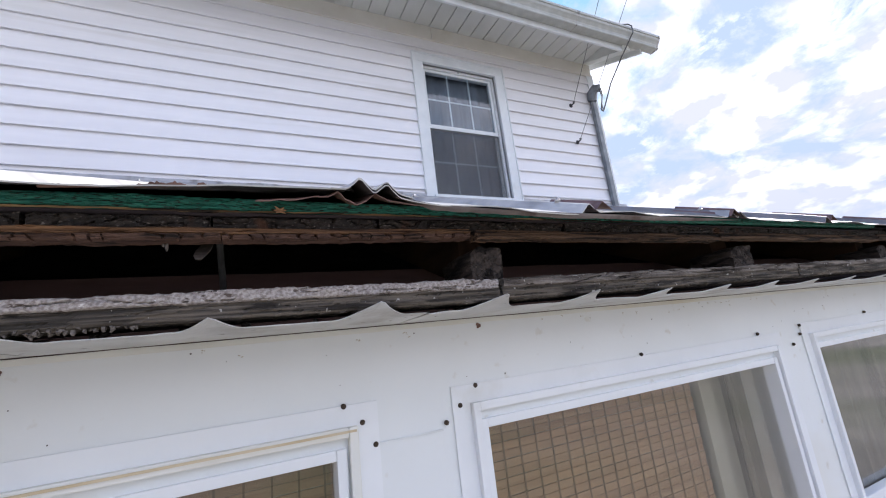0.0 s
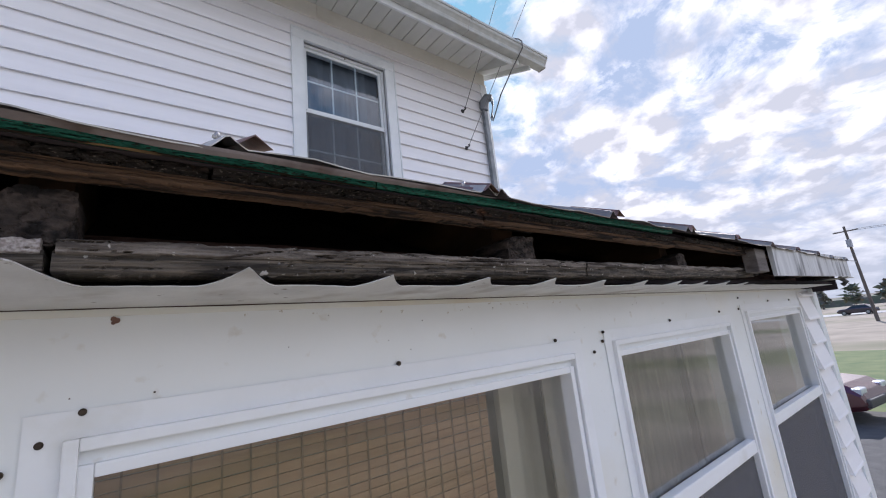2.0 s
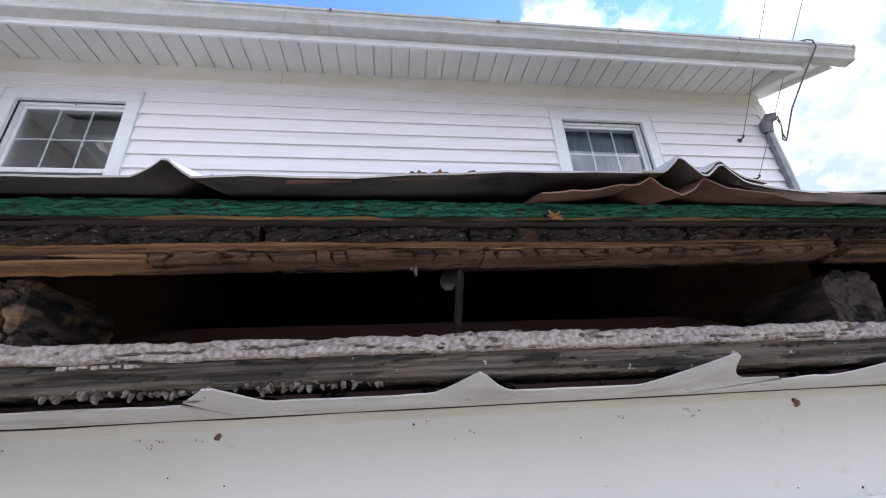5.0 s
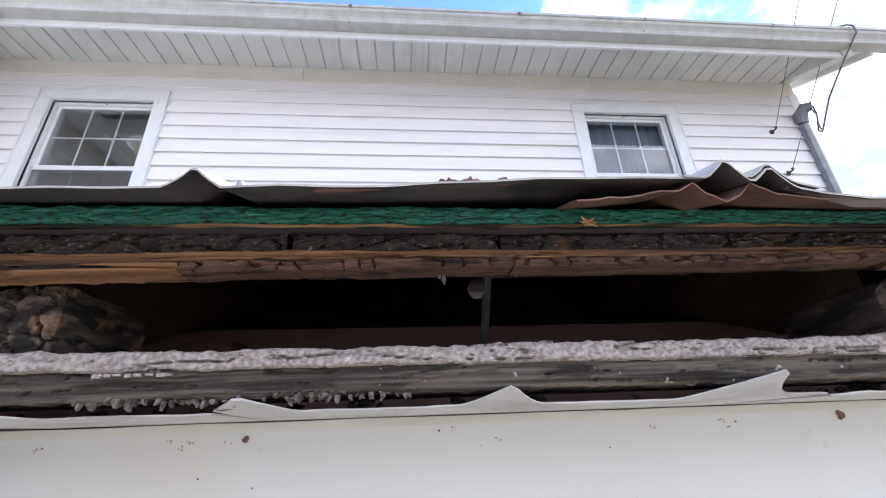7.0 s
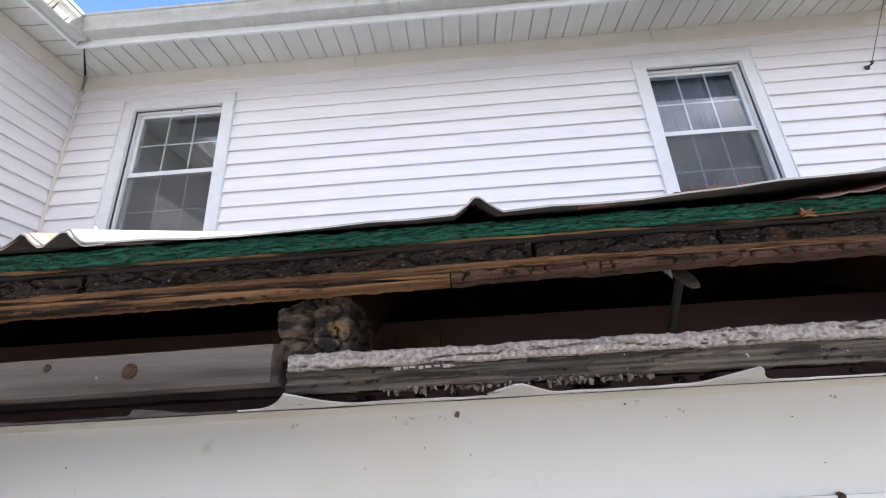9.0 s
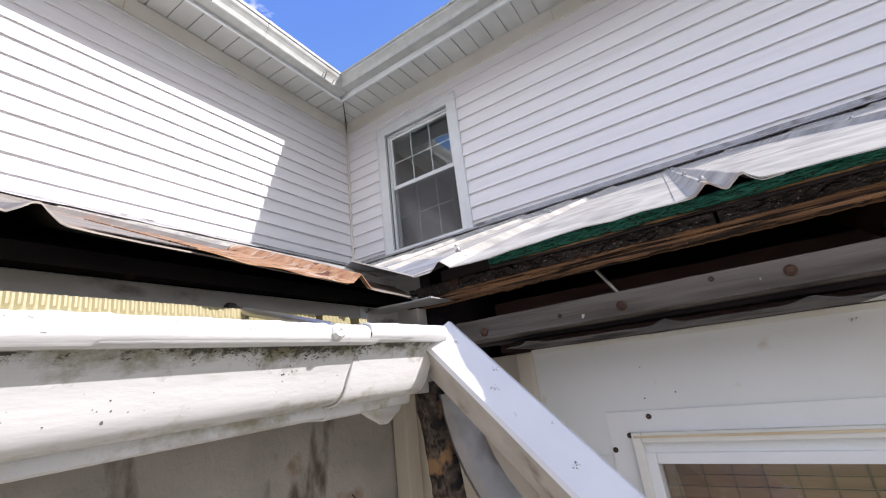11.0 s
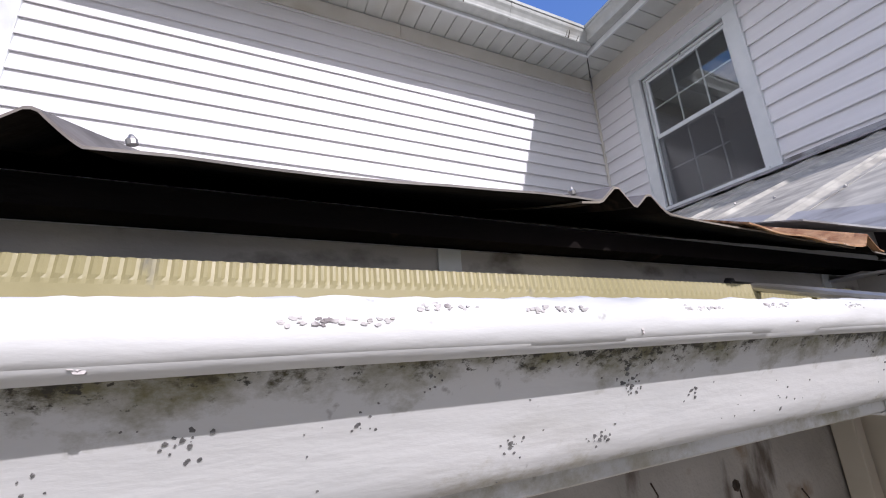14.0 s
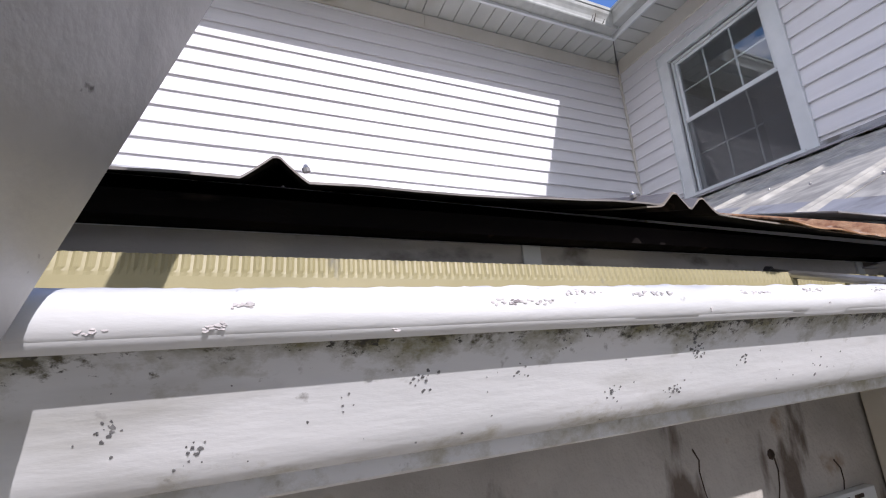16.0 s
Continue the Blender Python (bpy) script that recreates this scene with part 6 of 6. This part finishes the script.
bm = bmesh.new()
rings = []
for i in range(10):
    a = i / 9 * 1.25
    c = Vector((-0.905 + 0.24 * (1 - math.cos(a)), 0.325 + 0.03 * math.sin(a), 2.715 - 0.25 * math.sin(a)))
    d = Vector((math.sin(a) * 0.24, 0.03 * math.cos(a), -0.25 * math.cos(a))).normalized()
    s = Vector((d.z, 0, -d.x)).normalized()
    t = Vector((0, 1, 0))
    rings.append([c + s * 0.022 * math.cos(j * math.pi / 5) + t * 0.03 * math.sin(j * math.pi / 5) for j in range(10)])
swept(bm, rings)
part("elbow", bm, M_FLASH, spout, "curved dull grey elbow below the gutter", smooth=True)
for s, w, r in ((0.105, 0.55, 0.0045), (0.088, 0.16, 0.0035), (0.21, 0.5, 0.004), (0.03, 0.35, 0.003), (0.02, 0.5, 0.003), (0.14, 0.62, 0.002), (0.17, 0.2, 0.0018)):
    bm = bmesh.new()
    for j in range(9):
        fleck(bm, apex + sd * (s + r * chip_rng.gauss(0, 0.55)) - sa * (wd * w + r * chip_rng.gauss(0, 0.55)), sn, r * chip_rng.uniform(0.12, 0.45))
    part("worn_spot", bm, M_SCAR, spout)
bm = rough_board(-0.30, 0.0, 0.0, 0.03, 0.0, 0.035, 0.004, 0.012, 77, 0.003)
rot = solo("rotten_post", bm, M_TAIL, "rotten brown wooden post end behind the elbow", "post", "structure")
rot.matrix_world = Matrix.Translation((-0.925, 0.295, 2.735)) @ Euler((0, radians(-97), 0)).to_matrix().to_4x4()

# torn metal tongue where the valley ends
bm = bmesh.new()
swept(bm, [[(-0.985 + 0.045 * i, 0.262 + 0.006 * math.sin(i * 1.3), 2.838 + 0.004 * math.sin(i * 1.7) + 0.001 * i), (-0.985 + 0.045 * i, 0.215 - 0.01 * (i % 2), 2.836 + 0.003 * math.sin(i)), (-0.985 + 0.045 * i, 0.215 - 0.01 * (i % 2), 2.838 + 0.003 * math.sin(i)), (-0.985 + 0.045 * i, 0.262, 2.841 + 0.004 * math.sin(i * 1.7))] for i in range(4)])
solo("valley_tongue", bm, M_FLASH, "bent grey metal tongue at the valley's end", "flashing", "structure")
solo("eave_end_board", boxed(-0.985, -0.93, 0.286, 0.31, 2.72, 2.862, 0.003), M_GREYBOARD, "grey end board in the eave's inner corner", "board", "structure")

# brown folded lap under the lifted sheet
bm = bmesh.new()
fold = [(0.010, 2.8800), (0.045, 2.8835), (0.078, 2.8880), (0.087, 2.8935), (0.094, 2.8860), (0.106, 2.8795), (0.117, 2.8860), (0.127, 2.8940), (0.138, 2.8880), (0.152, 2.8840), (0.20, 2.8825), (0.29, 2.8815)]
rings = []
for (xa, za), (xb, zb) in zip(fold, fold[1:]):
    for i in range(5):
        x, z = xa + (xb - xa) * i / 5, za + (zb - za) * i / 5
        top = []
        for v in (0.0, 0.006, 0.013, 0.022, 0.034, 0.05, 0.087):
            k = math.exp(-v / 0.03)
            crease = 0.0030 * noise.noise((x * 55 + v * 40, v * 30, 2.0)) + 0.0016 * noise.noise((x * 150, v * 90, 5.0))
            top.append((x + 0.05 * v + 0.5 * k * crease, 0.2435 + v + 0.4 * k * crease, z + S_A * v - 0.0012 + k * crease))
        rings.append(top + [(p[0], p[1] + 0.0002, p[2] - 0.0010) for p in reversed(top)])
swept(bm, rings)
part("torn_fold", bm, M_FOLD, roof, "brown crumpled lap hanging under the lifted sheet")
# edge of the sheets bent down over the green board
rings = []
for i in range(120):
    x = 0.150 + 0.62 * i / 119
    d = (0.0062 + 0.0022 * noise.noise((x * 9, 1, 1)) + 0.0008 * noise.noise((x * 60, 2, 1))) * min(1.0, i / 8, (119 - i) / 30)
    y = 0.2415 + 0.0015 * noise.noise((x * 14, 3, 1))
    z = roof_a(0.2415) + lift_a(x) - 0.0012
    rings.append([(x, y + 0.004, z), (x, y, z - 0.0006), (x, y + 0.0012, z - 0.5 * d), (x, y + 0.0040, z - d), (x, y + 0.0046, z - d), (x, y + 0.0024, z - 0.5 * d)])
part("bent_lip", swept(bmesh.new(), rings), M_LIP, roof, "grey-brown sheet edge bent down over the board")
for x, s in ((0.45, 0.7), (0.755, 0.65), (1.09, 0.6), (1.42, 0.7), (1.73, 0.6), (2.05, 0.6), (2.38, 0.6), (2.70, 0.6)):
    bm = bmesh.new()
    zz = roof_a(EAVE_Y) + 0.012
    swept(bm, [[(x - 0.022 * s, EAVE_Y - 0.003 + 0.1 * t, zz - 0.009 + S_A * 0.1 * t), (x, EAVE_Y - 0.003 + 0.1 * t, zz + 0.0045 + S_A * 0.1 * t), (x + 0.016, EAVE_Y - 0.003 + 0.1 * t, zz - 0.008 + S_A * 0.1 * t), (x, EAVE_Y - 0.003 + 0.1 * t, zz + 0.0030 + S_A * 0.1 * t)] for t in (0, 0.5, 1)])
    part("lap_edge", bm, M_FOLD, roof, "tan rusted lap edge")

# ragged brown scraps standing on the lifted edge
for i, (xa, xb, rise) in enumerate(((-0.084, -0.046, 0.0042), (-0.038, -0.030, 0.0048), (-0.146, -0.108, 0.0022))):
    bm = bmesh.new()
    m = max(6, int((xb - xa) / 0.0016))
    rings = []
    for j in range(m + 1):
        x = xa + (xb - xa) * j / m
        za = roof_a(0.243) + lift_a(x) + 0.0004
        up = rise * (0.25 + 0.9 * abs(noise.noise((x * 230, i, 0)))) * min(1.0, 3 * j / m + 0.15, 3 * (m - j) / m + 0.3)
        rings.append([(x, 0.2445, za - 0.0014), (x, 0.244 - 0.004 * up / 0.005, za + up), (x, 0.2446 - 0.004 * up / 0.005, za + up), (x, 0.246, za - 0.0014)])
    swept(bm, rings)
    part("ragged_scrap", bm, M_FOLD, roof, "ragged brown scrap on the sheet edge")

# ---- wires and cable at the house corner ----
for (x, z), tip in (((3.125, 5.047), (3.177, 2.2, 5.854)), ((3.113, 4.615), (3.618, 2.2, 6.007))):
    hook = thing("eye_hook", (x, YA, z), "small dark eye hook with guy wire on the siding", "hook", "guy wires")
    bm = bmesh.new()
    tube(bm, [(x, YA + 0.01, z), (x, YA - 0.05, z), (x, YA - 0.06, z + 0.012), (x, YA - 0.045, z + 0.02)], 0.008, 7)
    head(bm, (x, YA - 0.004, z), (0, -1, 0), 0.022, 0.012, 9)
    part("hook", bm, M_CABLE, hook)
    p, q = Vector((x, YA - 0.05, z + 0.01)), Vector(tip)
    far = p + (q - p) * 12
    part("wire", tube(bmesh.new(), [p, q, far], 0.0032, 6), M_WIRE, hook)
mast = thing("service_cable", (3.45, YA, 5.2), "looped black service cable hanging from the gutter's end", "cable")
bm = tube(bmesh.new(), [(3.43, YA - 0.03, 5.13), (3.43, YA - 0.05, 5.22), (3.44, YA - 0.09, 5.255), (3.475, YA - 0.13, 5.245)], [0.048, 0.055, 0.052, 0.036], 12)
part("weatherhead", bm, M_MAST, mast, "grey weatherhead")
part("cable", tube(bmesh.new(), [(3.48, YA - 0.13, 5.24), (3.47, YA - 0.14, 5.15), (3.42, YA - 0.15, 5.03), (3.395, YA - 0.15, 4.955), (3.41, YA - 0.16, 4.93), (3.425, YA - 0.17, 4.97), (3.43, 2.45, 5.17), (3.435, 2.25, 5.36), (3.44, 2.085, 5.50), (3.43, 2.078, 5.565), (3.40, 2.09, 5.585), (3.34, 2.12, 5.59), (3.25, 2.18, 5.585)], 0.0065, 8), M_WIRE, mast)
part("cable", tube(bmesh.new(), [(3.45, YA - 0.13, 5.22), (3.45, YA - 0.15, 5.12), (3.41, YA - 0.16, 5.02), (3.40, YA - 0.17, 4.95), (3.385, YA - 0.165, 4.925), (3.38, YA - 0.16, 4.96)], 0.006, 8), M_WIRE, mast)
part("conduit", boxed(3.408, 3.466, YA - 0.052, YA - 0.009, 3.86, 5.12, 0.006), M_MAST, mast, "grey conduit down the corner")

# ---- ladder against the gutter ----
lad = thing("ladder", (-0.55, -0.62, 0.0), "aluminium extension ladder leaning on the gutter", "ladder")


def rail(y0, name="rail"):
    bm = bmesh.new()
    rings = []
    for z in (0.0, 2.70, 2.80, 3.0, 3.3):
        x = -0.828 - 0.10 * (z - 2.79)
        y = y0 + 0.285 * (z - 2.79)
        if z < 2.7:
            x, y = -0.828 + 0.10 * 2.79, y0 - 0.31 * 0.3
        o = [(0, 0), (0.075, 0), (0.075, -0.024), (0.072, -0.024), (0.072, -0.003), (0.003, -0.003), (0.003, -0.024), (0, -0.024)]
        rings.append([(x + p[0], y + p[1], z) for p in o])
    return swept(bm, rings)


part("rail", rail(-0.527), M_LADDER, lad)
part("rail", rail(-0.94), M_LADDER, lad)
for i in range(11):
    z = 0.3 + 0.28 * i
    x = -0.79 - 0.10 * (z - 2.79)
    y = -0.60 + (0.30 * (z - 2.79) if z > 2.7 else -0.09)
    part("rung", tube(bmesh.new(), [(x, y, z), (x, y - 0.34, z)], 0.015, 10), M_LADDER, lad)


# ---- the yard beyond the porch ----
def car(at, turn, paint, label, scale=1.0):
    c = thing("car", at, label, "car", "parked cars")
    rz = Matrix.Translation(at) @ Euler((0, 0, radians(turn))).to_matrix().to_4x4()

    def put(name, bm, m, parent, lab="", smooth=False):
        bmesh.ops.transform(bm, matrix=rz, verts=bm.verts)
        return part(name, bm, m, parent, lab, smooth)

    body = [(-2.2, 0.35, 0.55), (-2.15, 0.30, 0.85), (-1.6, 0.25, 0.95), (-1.1, 0.25, 0.98), (0.9, 0.25, 0.96), (1.9, 0.28, 0.86), (2.18, 0.32, 0.72), (2.25, 0.40, 0.55)]
    bm = bmesh.new()
    rings = []
    for x, zl, zh in body:
        w = 0.86 - 0.20 * max(0, abs(x) - 1.6)
        rings.append([(x, -w, zl + 0.1), (x, -w * 0.9, zl), (x, w * 0.9, zl), (x, w, zl + 0.1), (x, w, zh - 0.12), (x, w * 0.88, zh), (x, -w * 0.88, zh), (x, -w, zh - 0.12)])
    swept(bm, rings)
    put("body", bm, paint, c, smooth=False)
    bm = bmesh.new()
    swept(bm, [[(-1.7, -0.72, 0.95), (1.0, -0.72, 0.95), (1.0, 0.72, 0.95), (-1.7, 0.72, 0.95)], [(-1.1, -0.58, 1.40), (0.25, -0.58, 1.42), (0.25, 0.58, 1.42), (-1.1, 0.58, 1.40)]])
    put("cabin_glass", bm, M_CARGLASS, c)
    put("cabin_roof", box(bmesh.new(), -1.12, 0.27, -0.59, 0.59, 1.40, 1.445, 0.02), paint, c)
    for s in (-1, 1):
        put("headlight", box(bmesh.new(), 2.02, 2.2, s * 0.55 - 0.16, s * 0.55 + 0.16, 0.62, 0.78, 0.03), M_LAMPLENS, c, "clear headlight")
        for x in (-1.35, 1.38):
            wheel = put("wheel", tube(bmesh.new(), [(x, s * 0.68, 0.32), (x, s * 0.87, 0.32)], 0.32, 20), M_RUBBER, c, "black tyre")
            put("rim", tube(bmesh.new(), [(x, s * 0.865, 0.32), (x, s * 0.885, 0.32)], 0.19, 14), M_STEEL, wheel)
    put("bumper", box(bmesh.new(), 2.2, 2.3, -0.70, 0.70, 0.38, 0.56, 0.04), M_CABLE, c)
    return c


car((13.9, 3.9, 0.0), -100, M_CAR_RED, "maroon car parked on the driveway")
car((88.0, 11.5, 0.03), 80, M_CAR_DARK, "dark red car parked by the far road")
car((90.0, 6.0, 0.03), 80, M_CAR_GREY, "silver car parked by the far road")

barn = thing("shed", (96, 2, 0), "pale blue metal shed across the field", "shed")
part("walls", boxed(88, 100, -9, 4.0, 0, 4.0), M_BLUE, barn)
part("roof", swept(bmesh.new(), [[(x, -9.4, 4.0), (x, 4.4, 4.0), (x, -2.5, 6.2)] for x in (87.6, 100.4)]), M_CONCRETE, barn)
part("window", boxed(87.9, 88.0, 0.4, 2.0, 1.9, 2.8), M_CARGLASS, barn)


def utility_pole(x, y, h, lean):
    p = thing("utility_pole", (x, y, 0), "grey wooden utility pole with crossarm and wires", "utility pole", "poles")
    part("pole", tube(bmesh.new(), [(x, y, 0), (x - lean * 0.3, y + lean, h)], [0.17, 0.11], 10), M_POLE, p)
    part("crossarm", boxed(x - lean * 0.3 - 0.07, x - lean * 0.3 + 0.07, y + lean - 1.0, y + lean + 1.0, h - 0.6, h - 0.48), M_POLE, p)
    part("transformer", tube(bmesh.new(), [(x - 0.3, y + lean * 0.8, h - 2.3), (x - 0.3, y + lean * 0.8, h - 1.5)], 0.25, 10), M_FLASH, p)
    for dy in (-0.9, 0.9):
        part("power_line", tube(bmesh.new(), sag((x, y + lean + dy, h - 0.45), (x + 10, y - 70, h - 0.2), 1.2), 0.02, 5), M_CABLE, p)
    return p


utility_pole(62, 6.8, 10.2, 0.3)

# hedge of bare trees along the horizon
tree_rng = random.Random(5)


def far_tree(x, y, h):
    t = thing("tree", (x, y, 0), "distant bare brown tree", "tree", "far trees")
    part("trunk", tube(bmesh.new(), [(x, y, 0), (x + 0.2, y, h * 0.35), (x + 0.1, y + 0.2, h * 0.75)], [0.30, 0.22, 0.06], 7), M_POLE, t)
    bm = bmesh.new()
    for i in range(130):
        a, r, zz = tree_rng.uniform(0, 6.28), tree_rng.random() ** 0.6, tree_rng.uniform(0.25, 1.0)
        w = h * 0.34 * math.sin(math.pi * (0.12 + 0.82 * zz)) * r
        c = Vector((x + w * math.cos(a), y + w * math.sin(a), h * zz))
        s = tree_rng.uniform(0.25, 0.7)
        d = [Vector((tree_rng.gauss(0, s), tree_rng.gauss(0, s), tree_rng.gauss(0, s * 0.7))) for _ in range(4)]
        vs = [bm.verts.new(c + k) for k in d]
        for f in ((0, 1, 2), (0, 2, 3), (0, 3, 1)):
            bm.faces.new([vs[k] for k in f])
    part("crown", bm, M_FOLIAGE, t)


for i in range(34):
    far_tree(135 + tree_rng.uniform(-12, 25), -70 + 5.2 * i + tree_rng.uniform(-2, 2), tree_rng.uniform(3.5, 6.5))
bm = bmesh.new()
rings = []
for i in range(120):
    y = -260 + 5 * i
    h = 3.2 + 1.8 * noise.noise((y * 0.05, 0, 3)) + 1.2 * noise.noise((y * 0.4, 1, 3))
    rings.append([(180, y, -0.2), (180 + noise.noise((y, 2, 0)), y, h * 0.7), (185, y, h), (200, y, -0.2)])
swept(bm, rings)
solo("backdrop_woods", bm, M_FOLIAGE, "low brown wooded ridge on the horizon", "woods", "structure")
